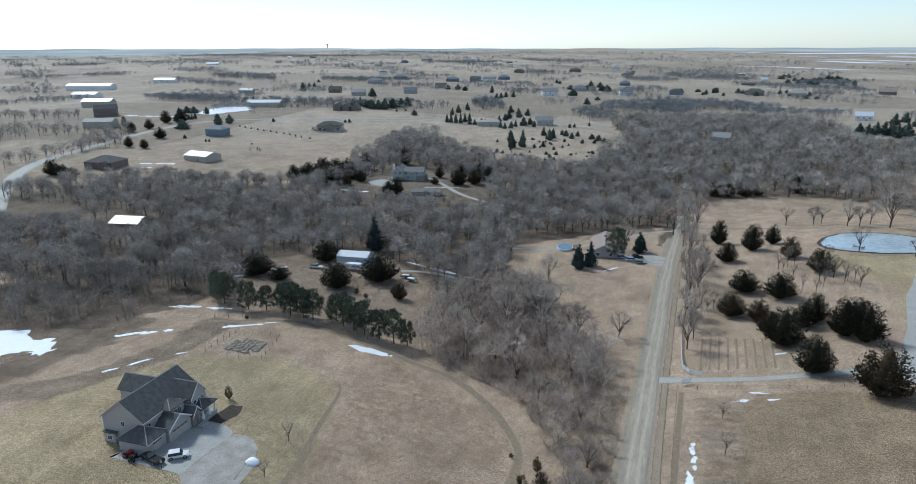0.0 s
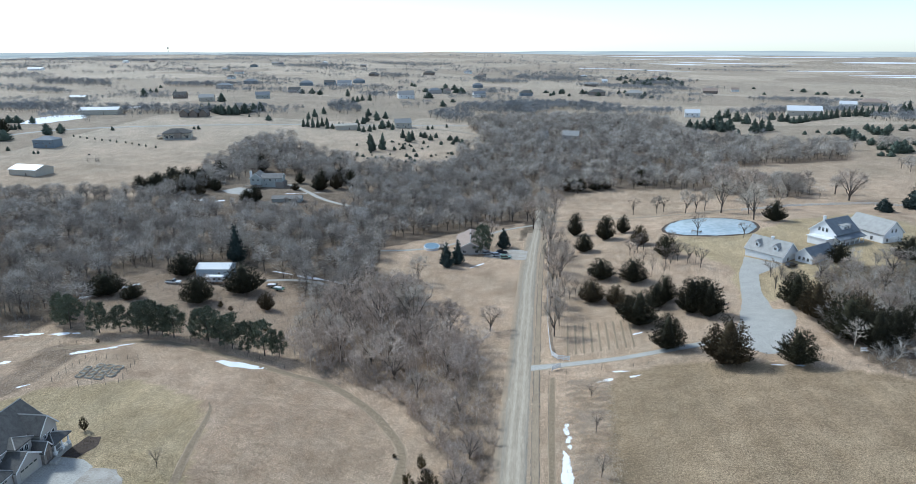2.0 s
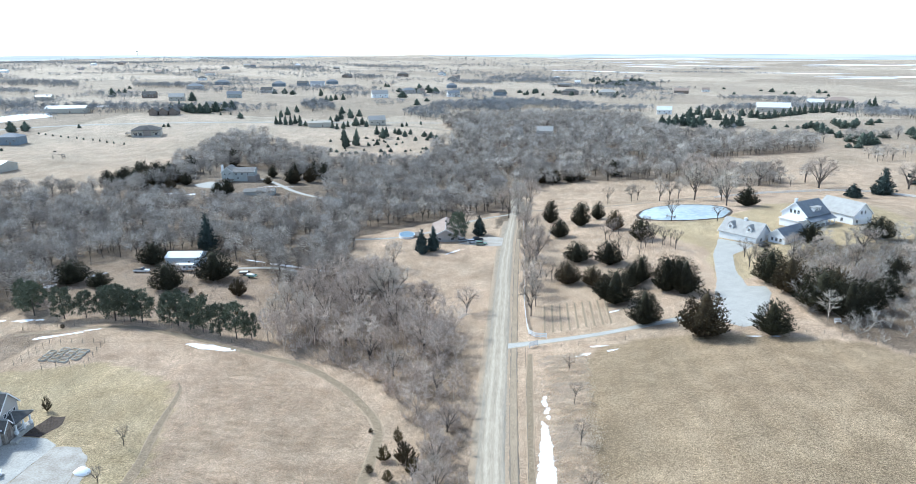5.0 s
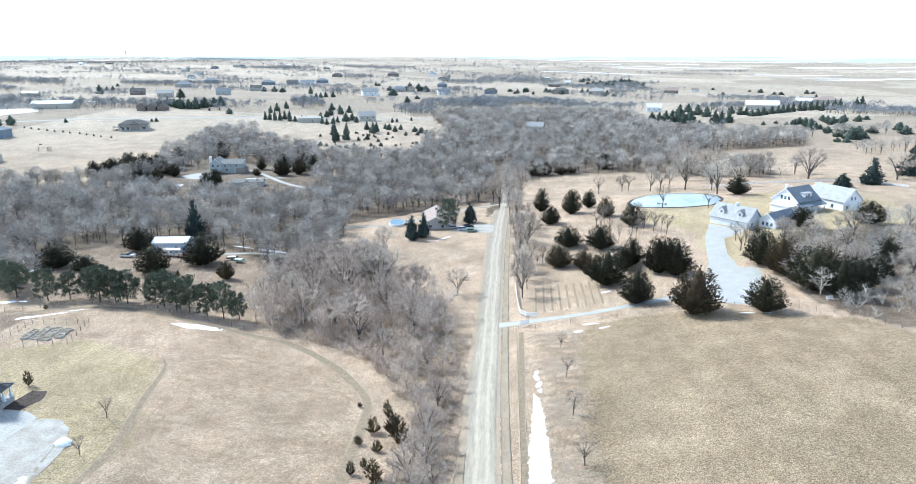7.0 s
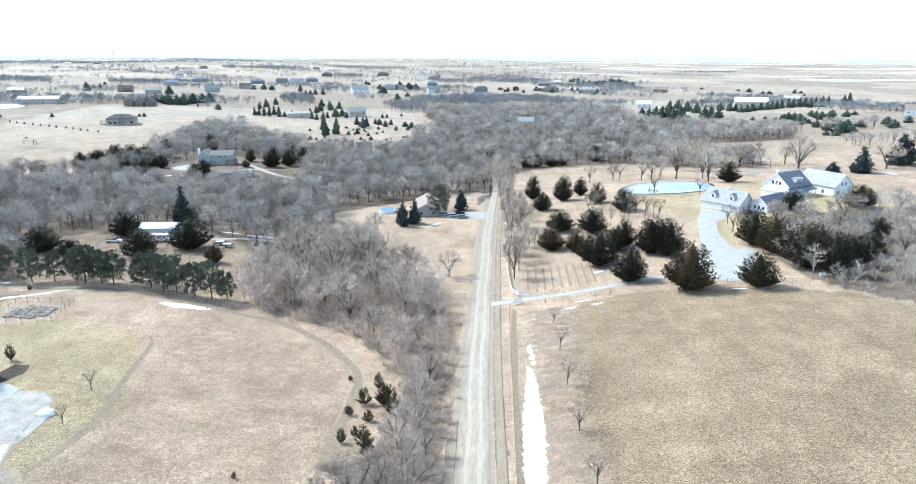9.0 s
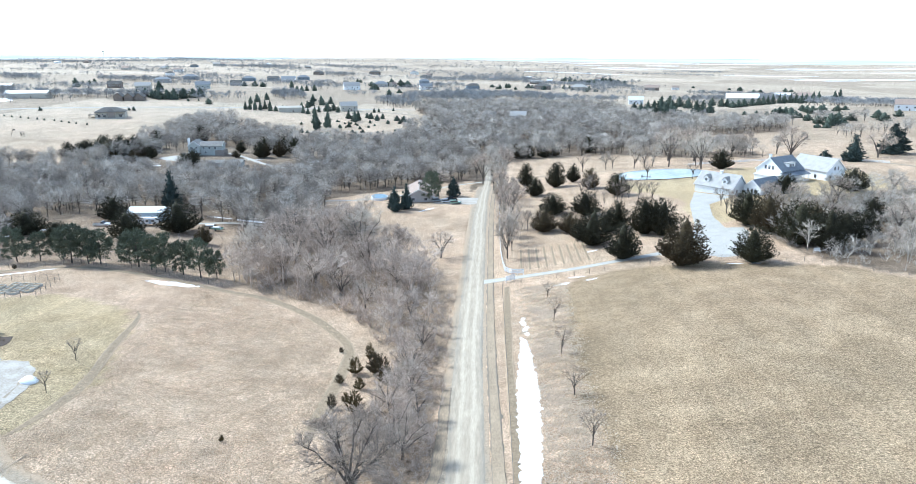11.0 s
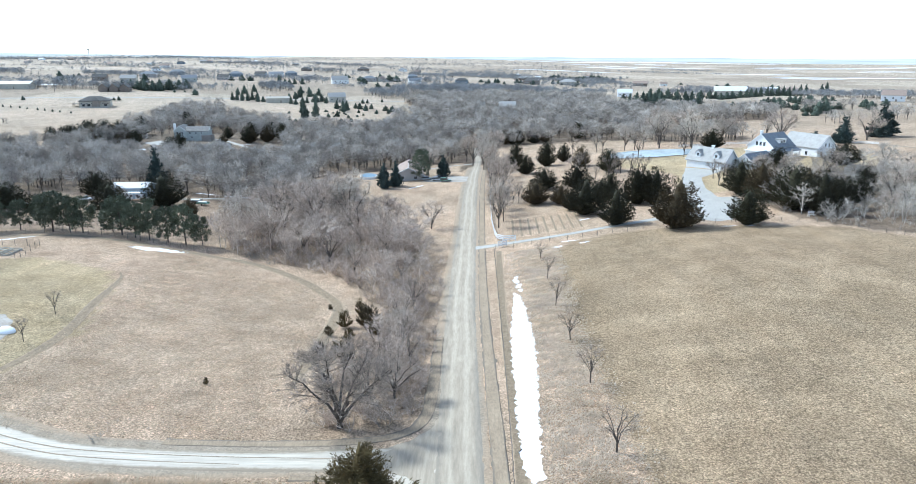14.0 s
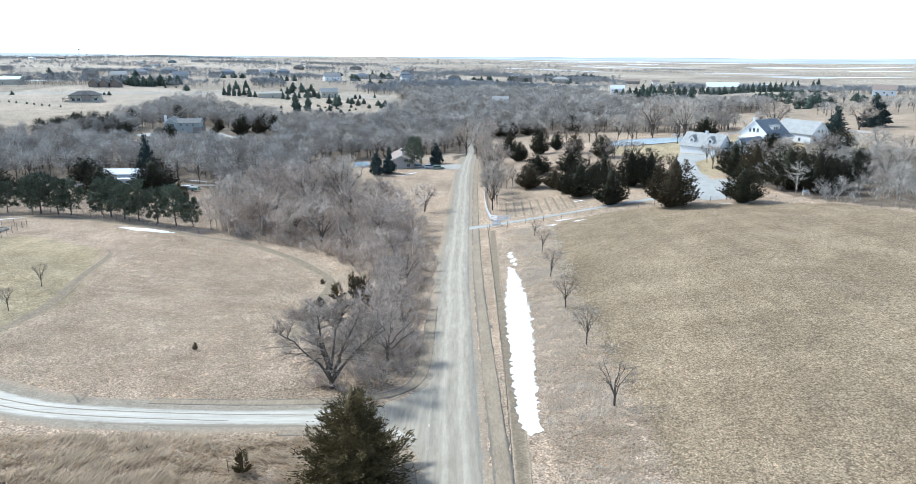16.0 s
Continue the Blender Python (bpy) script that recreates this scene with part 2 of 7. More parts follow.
M_DARKTWIG = surface("dark_grey_twigs", (0.25, 0.205, 0.168), (0.46, 0.383, 0.315), 0.12, 0.9, 0, 9, vary=0.5, island=True)
M_WHITE = surface("white_paint", (0.74, 0.75, 0.76), (0.82, 0.82, 0.82), 0.8, 0.55, 0.002, 9)
M_POST = surface("weathered_post", (0.14, 0.12, 0.10), (0.24, 0.21, 0.18), 2.0, 0.9, 0.01, 9)
M_GLASS = surface("dark_window_glass", (0.03, 0.035, 0.04), (0.05, 0.055, 0.06), 0.3, 0.08, 0, 5, spec=0.6)
M_SHINGLE = surface("charcoal_shingles", (0.075, 0.073, 0.07), (0.15, 0.145, 0.137), 1.1, 0.9, 0.015, 9)
M_MULCH = surface("dark_mulch", (0.045, 0.033, 0.026), (0.10, 0.075, 0.058), 1.8, 0.95, 0.05, 5)
M_PALESHINGLE = surface("pale_grey_shingles", (0.30, 0.295, 0.28), (0.42, 0.41, 0.39), 0.7, 0.7, 0.01, 12)
M_GREYROOF = surface("weathered_grey_shingles", (0.17, 0.165, 0.155), (0.26, 0.25, 0.235), 0.7, 0.85, 0.01, 12)
M_BROWNSHINGLE = surface("brown_shingles", (0.26, 0.20, 0.165), (0.38, 0.30, 0.25), 0.7, 0.85, 0.01, 12)
M_GREYSIDING = surface("taupe_siding", (0.39, 0.365, 0.345), (0.46, 0.435, 0.41), 0.4, 0.7, 0.004, 16)
M_STONE = surface("stone_veneer", (0.20, 0.17, 0.15), (0.36, 0.32, 0.28), 2.2, 0.85, 0.02, 4)
M_TAN = surface("tan_siding", (0.42, 0.39, 0.33), (0.50, 0.47, 0.41), 0.4, 0.75, 0.004, 16)
M_GREENGREY = surface("grey_green_siding", (0.36, 0.38, 0.36), (0.44, 0.46, 0.44), 0.4, 0.75, 0.004, 16)
M_BLUESIDING = surface("slate_blue_siding", (0.16, 0.20, 0.24), (0.22, 0.26, 0.30), 0.4, 0.75, 0.004, 16)
M_BROWNSIDING = surface("brown_siding", (0.16, 0.13, 0.11), (0.23, 0.19, 0.16), 0.4, 0.75, 0.004, 16)
M_METALROOF = surface("white_metal_roof", (0.66, 0.68, 0.70), (0.78, 0.79, 0.80), 0.25, 0.4, 0.004, 16)
M_METALWALL = surface("pale_blue_steel_siding", (0.38, 0.47, 0.54), (0.48, 0.56, 0.62), 0.3, 0.5, 0.004, 16)
M_TYRE = surface("tyre_rubber", (0.015, 0.015, 0.016), (0.03, 0.03, 0.03), 3, 0.9)
M_RIM = surface("alloy_rim", (0.4, 0.4, 0.41), (0.5, 0.5, 0.51), 3, 0.35, metal=0.8)
M_LAMP = surface("lamp_lens", (0.5, 0.5, 0.5), (0.6, 0.6, 0.6), 3, 0.2)


def ground_material():
    mat = bpy.data.materials.new("winter_grassland")
    mat.use_nodes = True
    nt = mat.node_tree
    b = nt.nodes["Principled BSDF"]
    b.inputs["Roughness"].default_value, b.inputs["Specular IOR Level"].default_value = 0.95, 0.15
    geo = nt.nodes.new("ShaderNodeNewGeometry")
    att = nt.nodes.new("ShaderNodeAttribute")
    att.attribute_name = "cover"
    sep = nt.nodes.new("ShaderNodeSeparateColor")
    nt.links.new(att.outputs["Color"], sep.inputs[0])

    def noise_node(scale, detail=4, rough=0.6):
        n = nt.nodes.new("ShaderNodeTexNoise")
        n.inputs["Scale"].default_value, n.inputs["Detail"].default_value, n.inputs["Roughness"].default_value = scale, detail, rough
        nt.links.new(geo.outputs["Position"], n.inputs["Vector"])
        return n

    def ramp(fac, lo, hi, c0, c1):
        r = nt.nodes.new("ShaderNodeMapRange")
        r.inputs[1].default_value, r.inputs[2].default_value = lo, hi
        nt.links.new(fac, r.inputs[0])
        m = nt.nodes.new("ShaderNodeMix")
        m.data_type = "RGBA"
        m.inputs[6].default_value, m.inputs[7].default_value = (*c0, 1), (*c1, 1)
        nt.links.new(r.outputs[0], m.inputs[0])
        return m.outputs[2]

    def blend(fac, a, c):
        m = nt.nodes.new("ShaderNodeMix")
        m.data_type = "RGBA"
        nt.links.new(fac, m.inputs[0])
        nt.links.new(a, m.inputs[6])
        nt.links.new(c, m.inputs[7])
        return m.outputs[2]

    streak = nt.nodes.new("ShaderNodeVectorMath")
    streak.operation = "MULTIPLY"
    streak.inputs[1].default_value = (0.35, 0.05, 1)
    nt.links.new(geo.outputs["Position"], streak.inputs[0])
    swath = noise_node(1.0, 3, 0.55)
    nt.links.new(streak.outputs[0], swath.inputs["Vector"])
    big, midn, fine, lumps = noise_node(0.018), noise_node(0.16), noise_node(3.4, 6, 0.8), noise_node(1.5, 5, 0.7)
    prairie = ramp(midn.outputs["Fac"], 0.3, 0.7, (0.465, 0.342, 0.243), (0.605, 0.466, 0.347))
    lawn = ramp(midn.outputs["Fac"], 0.3, 0.7, (0.445, 0.35, 0.215), (0.56, 0.446, 0.292))
    pasture = ramp(midn.outputs["Fac"], 0.3, 0.7, (0.335, 0.25, 0.162), (0.455, 0.346, 0.232))
    litter = ramp(midn.outputs["Fac"], 0.3, 0.7, (0.11, 0.086, 0.066), (0.24, 0.19, 0.145))
    cell = nt.nodes.new("ShaderNodeTexVoronoi")
    cell.inputs["Scale"].default_value = 0.0035
    cell.distance = "CHEBYCHEV"
    nt.links.new(geo.outputs["Position"], cell.inputs["Vector"])
    csep = nt.nodes.new("ShaderNodeSeparateColor")
    nt.links.new(cell.outputs["Color"], csep.inputs[0])
    crop = ramp(csep.outputs[0], 0.0, 1.0, (0.36, 0.288, 0.212), (0.53, 0.436, 0.335))
    c = blend(sep.outputs[0], prairie, lawn)
    c = blend(sep.outputs[1], c, litter)
    c = blend(sep.outputs[2], c, crop)
    c = blend(att.outputs["Alpha"], c, pasture)
    speck = ramp(fine.outputs["Fac"], 0.36, 0.66, (0.5, 0.5, 0.49), (1.5, 1.5, 1.5))
    lump = ramp(lumps.outputs["Fac"], 0.34, 0.66, (0.80, 0.79, 0.78), (1.18, 1.18, 1.18))
    patch = ramp(big.outputs["Fac"], 0.3, 0.7, (0.86, 0.88, 0.86), (1.12, 1.1, 1.08))
    clump = nt.nodes.new("ShaderNodeTexVoronoi")
    clump.inputs["Scale"].default_value = 4.8
    ruffle = nt.nodes.new("ShaderNodeVectorMath")
    ruffle.operation = "MULTIPLY_ADD"
    ruffle.inputs[1].default_value = (0.5, 0.5, 0.5)
    nt.links.new(lumps.outputs["Color"], ruffle.inputs[0])
    nt.links.new(geo.outputs["Position"], ruffle.inputs[2])
    nt.links.new(ruffle.outputs[0], clump.inputs["Vector"])
    # shade between the grass clumps, painted as darker colour away from their centres
    gap_shade = ramp(clump.outputs["Distance"], 0.2, 0.8, (1.32, 1.32, 1.32), (0.62, 0.61, 0.59))
    stain = noise_node(0.07, 7, 0.62)
    blotch = ramp(stain.outputs["Fac"], 0.36, 0.62, (0.86, 0.85, 0.84), (1.06, 1.06, 1.06))
    mown = ramp(swath.outputs["Fac"], 0.3, 0.7, (0.90, 0.91, 0.92), (1.09, 1.08, 1.07))
    for other in (speck, gap_shade, lump, patch, mown, blotch):
        m = nt.nodes.new("ShaderNodeMix")
        m.data_type, m.blend_type = "RGBA", "MULTIPLY"
        m.inputs[0].default_value = 1.0
        nt.links.new(c, m.inputs[6])
        nt.links.new(other, m.inputs[7])
        c = m.outputs[2]
    nt.links.new(c, b.inputs["Base Color"])
    # added sheen and gloss stand in for hazy glare on far fields at low angles
    for socket, lo, hi in (("Specular IOR Level", 0.12, 0.22), ("Roughness", 0.95, 0.85), ("Sheen Weight", 0.0, 0.05)):
        r = nt.nodes.new("ShaderNodeMapRange")
        r.inputs[3].default_value, r.inputs[4].default_value = lo, hi
        nt.links.new(sep.outputs[2], r.inputs[0])
        nt.links.new(r.outputs[0], b.inputs[socket])
    bp = nt.nodes.new("ShaderNodeBump")
    bp.inputs["Distance"].default_value = 0.26
    bp.inputs["Strength"].default_value = 0.8
    rise = nt.nodes.new("ShaderNodeMath")
    rise.operation = "MULTIPLY_ADD"
    rise.inputs[1].default_value = -0.8
    nt.links.new(clump.outputs["Distance"], rise.inputs[0])
    nt.links.new(fine.outputs["Fac"], rise.inputs[2])
    nt.links.new(rise.outputs[0], bp.inputs["Height"])
    nt.links.new(bp.outputs[0], b.inputs["Normal"])
    return mat


M_GROUND = ground_material()


# ---- ground ----
def inside(poly, x, y):
    """Whether points lie in a polygon, by arrays."""
    x, y = np.asarray(x, float), np.asarray(y, float)
    hit = np.zeros(x.shape, bool)
    for (x0, y0), (x1, y1) in zip(poly, poly[1:] + poly[:1]):
        if y0 != y1:
            hit ^= ((y0 > y) != (y1 > y)) & (x < (x1 - x0) * (y - y0) / (y1 - y0) + x0)
    return hit


LAWN_WEST = [(-135, 84), (-128, 118), (-112, 134), (-93, 142), (-81, 139), (-71, 135), (-67, 129), (-63, 110), (-59, 97), (-58, 84), (-64, 76), (-80, 64), (-120, 60)]
LAWN_EAST = [(72, 200), (78, 240), (66, 262), (62, 285), (84, 278), (108, 292), (128, 315), (165, 335), (175, 300), (160, 240), (110, 215), (86, 205)]
PASTURE = [(22, 45), (21.5, 98), (22.6, 121), (25.8, 147), (30, 157), (57, 160), (90, 149), (112, 120), (150, 60), (120, 10), (22, 10)]
WOOD_MAIN = [(-330, 205), (-200, 175), (-140, 192), (-150, 235), (-120, 255), (-85, 235), (-62, 200), (-52, 240), (-60, 285), (-20, 330), (3, 345), (2, 300),
             (15, 335), (17.5, 392), (27, 421), (56, 434), (84, 437), (104, 426), (113, 411), (120, 402), (137, 392), (162, 388), (174, 409), (154, 420), (130, 444), (146, 462),
             (-62, 462), (-110, 466), (-150, 452), (-172, 457), (-196, 470), (-229, 468), (-217, 440), (-203, 400), (-229, 381), (-262, 369), (-330, 368), (-378, 300)]
WOOD_NORTH = [(-62, 462), (-110, 466), (-150, 452), (-172, 457), (-196, 470), (-229, 468), (-236, 536), (-240, 590), (-210, 606), (-182, 568), (-169, 543), (-135, 523), (-120, 501), (-75, 499), (-54, 503), (-52, 579), (-34, 611),
              (-63, 755), (-26, 801), (69, 830), (142, 822), (158, 762), (158, 677), (176, 641), (212, 597), (258, 584), (244, 533), (232, 512), (176, 502), (146, 500), (146, 462)]
THICKET = [(-58, 165), (-62, 205), (-50, 225), (-33, 222), (-26, 200), (-8, 185), (-6, 165), (-0.5, 150), (-0.8, 75), (-4, 67), (-13, 66), (-17, 80), (-9, 100), (-12, 120), (-25, 145), (-45, 157)]
SHED_ROUGH = [(-150, 182), (-128, 176), (-104, 176), (-60, 166), (-55, 200), (-62, 232), (-90, 252), (-150, 240)]
WOOD_CREEK = [(-245, 168), (-200, 182), (-140, 196), (-146, 172), (-152, 158), (-157, 146), (-178, 141), (-196, 134), (-250, 138)]
ROUGH_BANK = [(-146, 96), (-128, 105), (-121, 125), (-116, 138), (-119, 163), (-130, 164), (-128, 138), (-131, 122), (-138, 113), (-150, 104)]
CREEK_BANK = [(-205, 108), (-150, 108), (-144, 130), (-143, 160), (-205, 160)]
HEDGE_EAST = [(92, 150), (112, 130), (180, 140), (210, 220), (165, 250), (140, 240), (104, 232), (98, 205), (88, 190), (86, 165)]

warp = lambda a, b, step, lo, hi, grow: np.concatenate([a - np.cumsum(step * grow ** np.arange(1, lo))[::-1], np.arange(a, b, step), b + np.cumsum(step * grow ** np.arange(0, hi))])
gx = warp(-130, 130, 1.7, 84, 84, 1.065)
gy = warp(30, 330, 1.8, 40, 90, 1.062)
gx, gy = gx[(gx > -5200) & (gx < 5200)], np.append(gy[(gy > -900) & (gy < 4850)], 4990.0)
GX, GY = np.meshgrid(gx, gy)
GZ = lift(GX, GY)
n_y, n_x = GX.shape
idx = np.arange(n_x * n_y).reshape(n_y, n_x)
quads = np.stack([idx[:-1, :-1], idx[:-1, 1:], idx[1:, 1:], idx[1:, :-1]], -1).reshape(-1, 4)


def gz(x, y):
    """Height of the ground's mesh at a place."""
    i, j = min(max(int(np.searchsorted(gx, x)) - 1, 0), n_x - 2), min(max(int(np.searchsorted(gy, y)) - 1, 0), n_y - 2)
    u, v = (x - gx[i]) / (gx[i + 1] - gx[i]), (y - gy[j]) / (gy[j + 1] - gy[j])
    u, v = min(max(u, 0.0), 1.0), min(max(v, 0.0), 1.0)
    return float((GZ[j, i] * (1 - u) + GZ[j, i + 1] * u) * (1 - v) + (GZ[j + 1, i] * (1 - u) + GZ[j + 1, i + 1] * u) * v)


ground = array_mesh("ground", np.stack([GX, GY, GZ], -1).reshape(-1, 3), quads, M_GROUND, label="rolling winter grassland of tan dry grass", smooth=True)
tagged(ground, category="ground", kind="structure")
wob = 3.0 * np.sin(GX / 3.1 + 1.7 * np.sin(GY / 4.3)) * 0.4
far_mix = np.clip((np.hypot(GX, GY) - 380) / 350, 0, 1) * ~inside(WOOD_NORTH, GX, GY)
cover = np.stack([
    (inside(LAWN_WEST, GX + wob, GY) | inside(LAWN_EAST, GX + wob, GY)) * 1.0,
    np.maximum.reduce([(inside(WOOD_MAIN, GX, GY + wob) | inside(WOOD_NORTH, GX + wob, GY)) * 0.9, inside(THICKET, GX + wob, GY) * 0.45, inside(HEDGE_EAST, GX, GY + wob) * 0.85, inside(SHED_ROUGH, GX + wob, GY + wob) * 0.5, inside(WOOD_CREEK, GX + wob, GY) * 1.0, inside(ROUGH_BANK, GX + wob, GY + wob) * 0.55, inside(CREEK_BANK, GX + wob, GY + wob) * 0.7]),
    far_mix,
    inside(PASTURE, GX + 0.3 * wob, GY) * 1.0], -1).reshape(-1, 4)
layer = ground.data.color_attributes.new("cover", "FLOAT_COLOR", "POINT")
layer.data.foreach_set("color", cover.astype(np.float32).ravel())


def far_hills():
    """The hazy rim of the plain beyond the last fields, as one plain backdrop; its haze is a painted glow."""
    mat = bpy.data.materials.new("painted_haze_glow")
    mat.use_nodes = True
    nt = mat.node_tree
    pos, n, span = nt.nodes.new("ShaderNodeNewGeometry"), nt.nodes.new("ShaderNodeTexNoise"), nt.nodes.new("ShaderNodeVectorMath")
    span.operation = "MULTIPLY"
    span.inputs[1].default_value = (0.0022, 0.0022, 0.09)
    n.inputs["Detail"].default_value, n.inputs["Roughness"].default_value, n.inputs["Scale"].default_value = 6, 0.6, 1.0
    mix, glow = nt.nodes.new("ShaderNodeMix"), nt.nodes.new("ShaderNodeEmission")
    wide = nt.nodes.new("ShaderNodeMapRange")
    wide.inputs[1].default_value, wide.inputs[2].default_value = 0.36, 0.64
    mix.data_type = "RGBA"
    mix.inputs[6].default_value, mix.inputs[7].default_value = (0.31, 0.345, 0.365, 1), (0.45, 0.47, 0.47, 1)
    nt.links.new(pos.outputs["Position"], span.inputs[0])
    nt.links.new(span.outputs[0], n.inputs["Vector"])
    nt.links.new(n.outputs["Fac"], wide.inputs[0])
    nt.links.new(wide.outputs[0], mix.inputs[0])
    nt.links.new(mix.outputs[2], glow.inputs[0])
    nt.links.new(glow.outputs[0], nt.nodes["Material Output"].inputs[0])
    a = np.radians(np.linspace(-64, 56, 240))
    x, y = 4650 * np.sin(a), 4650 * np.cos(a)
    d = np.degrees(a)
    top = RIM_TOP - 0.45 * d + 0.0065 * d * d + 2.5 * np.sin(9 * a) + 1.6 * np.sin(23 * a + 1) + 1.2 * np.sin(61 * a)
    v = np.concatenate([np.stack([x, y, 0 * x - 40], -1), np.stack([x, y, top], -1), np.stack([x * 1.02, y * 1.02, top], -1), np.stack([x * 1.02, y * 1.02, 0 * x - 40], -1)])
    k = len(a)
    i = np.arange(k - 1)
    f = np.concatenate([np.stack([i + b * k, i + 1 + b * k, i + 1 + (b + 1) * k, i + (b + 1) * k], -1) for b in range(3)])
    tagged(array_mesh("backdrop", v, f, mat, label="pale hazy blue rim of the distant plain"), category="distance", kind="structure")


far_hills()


def ribbon(name, line, width, material, lift_by, label, category, rough_edge=0.0, kind="structure"):
    """A strip that follows the ground along a line of (x, y), or (x, y, width)."""
    rng = np.random.default_rng(len(line) * 7 + int(abs(line[0][0])))
    pts = np.array([(p[0], p[1], p[2] if len(p) > 2 else width) for p in line], float)
    for _ in range(2):
        pts = np.concatenate([pts[:1], np.stack([0.75 * pts[:-1] + 0.25 * pts[1:], 0.25 * pts[:-1] + 0.75 * pts[1:]], 1).reshape(-1, 3), pts[-1:]])
    s = np.concatenate([[0], np.cumsum(np.hypot(*np.diff(pts[:, :2], axis=0).T))])
    k = max(3, int(s[-1] / (25 if line[0][1] > 2000 else 1.4 if s[-1] < 500 else 4)))
    u = np.linspace(0, s[-1], k)
    x, y, w = (np.interp(u, s, pts[:, i]) for i in range(3))
    tx, ty = np.gradient(x), np.gradient(y)
    n = np.hypot(tx, ty)
    nx, ny = ty / n, -tx / n
    cols = np.linspace(-0.5, 0.5, 17 if s[-1] < 700 else 7)
    nc = len(cols)
    X = x[:, None] + nx[:, None] * cols * w[:, None]
    Y = y[:, None] + ny[:, None] * cols * w[:, None]
    if rough_edge:
        for c in (0, nc - 1):
            e = rng.normal(0, rough_edge, k)
            X[:, c] += nx * e
            Y[:, c] += ny * e
    Z = lift(X, Y) + lift_by
    Z[:, [0, nc - 1]] -= lift_by + 0.05
    ii = np.arange(k * nc).reshape(k, nc)
    q = np.stack([ii[:-1, :-1], ii[:-1, 1:], ii[1:, 1:], ii[1:, :-1]], -1).reshape(-1, 4)
    ob = array_mesh(name, np.stack([X, Y, Z], -1).reshape(-1, 3), q, material, label=label, smooth=True)
    wander = 0.04 * np.sin(u / 9.0)[:, None] + 0.02 * np.sin(u / 3.7)[:, None]
    fade = np.clip((np.abs(cols)[None] - 0.30 + wander) / 0.2, 0, 1) + 0 * X
    lanes = np.exp(-((np.abs(cols[None] + 0.6 * wander) - 0.17) / 0.075) ** 2) + 0 * X
    strip = np.stack([fade, lanes, 0 * X, 1 + 0 * X], -1).reshape(-1, 4)
    ob.data.color_attributes.new("strip", "FLOAT_COLOR", "POINT").data.foreach_set("color", strip.astype(np.float32).ravel())
    return tagged(ob, category=category, kind=kind)


def patch(name, poly, material, lift_by, label, category, rough=0.0, step=1.2, kind="structure"):
    """A flat-lying patch that follows the ground inside an outline."""
    rng = random.Random(len(poly) * 13 + int(abs(poly[0][0] * 10)))
    pts = []
    for (x0, y0), (x1, y1) in zip(poly, poly[1:] + poly[:1]):
        k = max(1, int(math.hypot(x1 - x0, y1 - y0) / step))
        for i in range(k):
            pts.append((x0 + (x1 - x0) * i / k + rng.gauss(0, rough), y0 + (y1 - y0) * i / k + rng.gauss(0, rough)))
    bm = bmesh.new()
    f = bm.faces.new([bm.verts.new((x, y, 0)) for x, y in pts])
    bmesh.ops.triangulate(bm, faces=[f])
    span = max(max(p[0] for p in pts) - min(p[0] for p in pts), max(p[1] for p in pts) - min(p[1] for p in pts))
    if span > 6:
        for _ in range(2 if span < 40 else 3):
            bmesh.ops.subdivide_edges(bm, edges=[e for e in bm.edges if e.calc_length() > 2.5], cuts=1)
            bmesh.ops.triangulate(bm, faces=bm.faces)
    for v in bm.verts:
        v.co.z = gz(v.co.x, v.co.y) + (0.05 if v.is_boundary else lift_by)
    return tagged(part(name, bm, material, None, label, True), category=category, kind=kind)


MAIN_ROAD = [(4.0, -60), (3.7, 30), (3.5, 46, 5.4), (3.3, 80, 5.6), (3.3, 118, 5.8), (3.8, 150, 6.0), (4.4, 177, 6.0), (5.6, 229, 5.4), (7.2, 274, 4.8), (9.5, 318, 3.6), (11.5, 360, 3.4), (10, 420, 3.4)]
ribbon("road_shoulder", [(x - 0.4, y) for x, y, *_ in MAIN_ROAD[1:10]], 8.0, M_VERGE, 0.05, "gravelly shoulder on both sides of the lane", "verge", 0.3)
ribbon("road", MAIN_ROAD, 5.6, M_GRAVEL, 0.10, "pale grey gravel lane with wheel tracks", "road", 0.2)
ribbon("road_verge_strip", [(x + 4.3, y) for x, y, *_ in MAIN_ROAD[1:10]], 1.9, M_STRIP, 0.06, "brown grassy strip along the lane", "verge", 0.2)
ribbon("side_road_edge", [(-66, 77), (-57, 67.5), (-44, 61.8), (-38, 60.4), (-26, 59.8), (-16.5, 60), (-7, 60.2)], 8.0, M_VERGE, 0.04, "brown edge of the gravel side road", "verge", 0.3)
ribbon("side_road", [(-73, 97, 6), (-70.5, 86, 6), (-66, 75, 5), (-56, 66, 4.6), (-44, 61.3, 4.4), (-38, 60.1, 4.4), (-26, 59.5, 4.6), (-16.5, 59.7, 4.8), (-9.8, 59.8, 5.2), (-5, 59.2, 6.6), (-1.5, 58.6, 9.5), (1.2, 58.0, 13), (3.4, 57.6, 15)], 4.6, M_SIDEGRAVEL, 0.08, "pale rutted gravel side road", "road", 0.15)
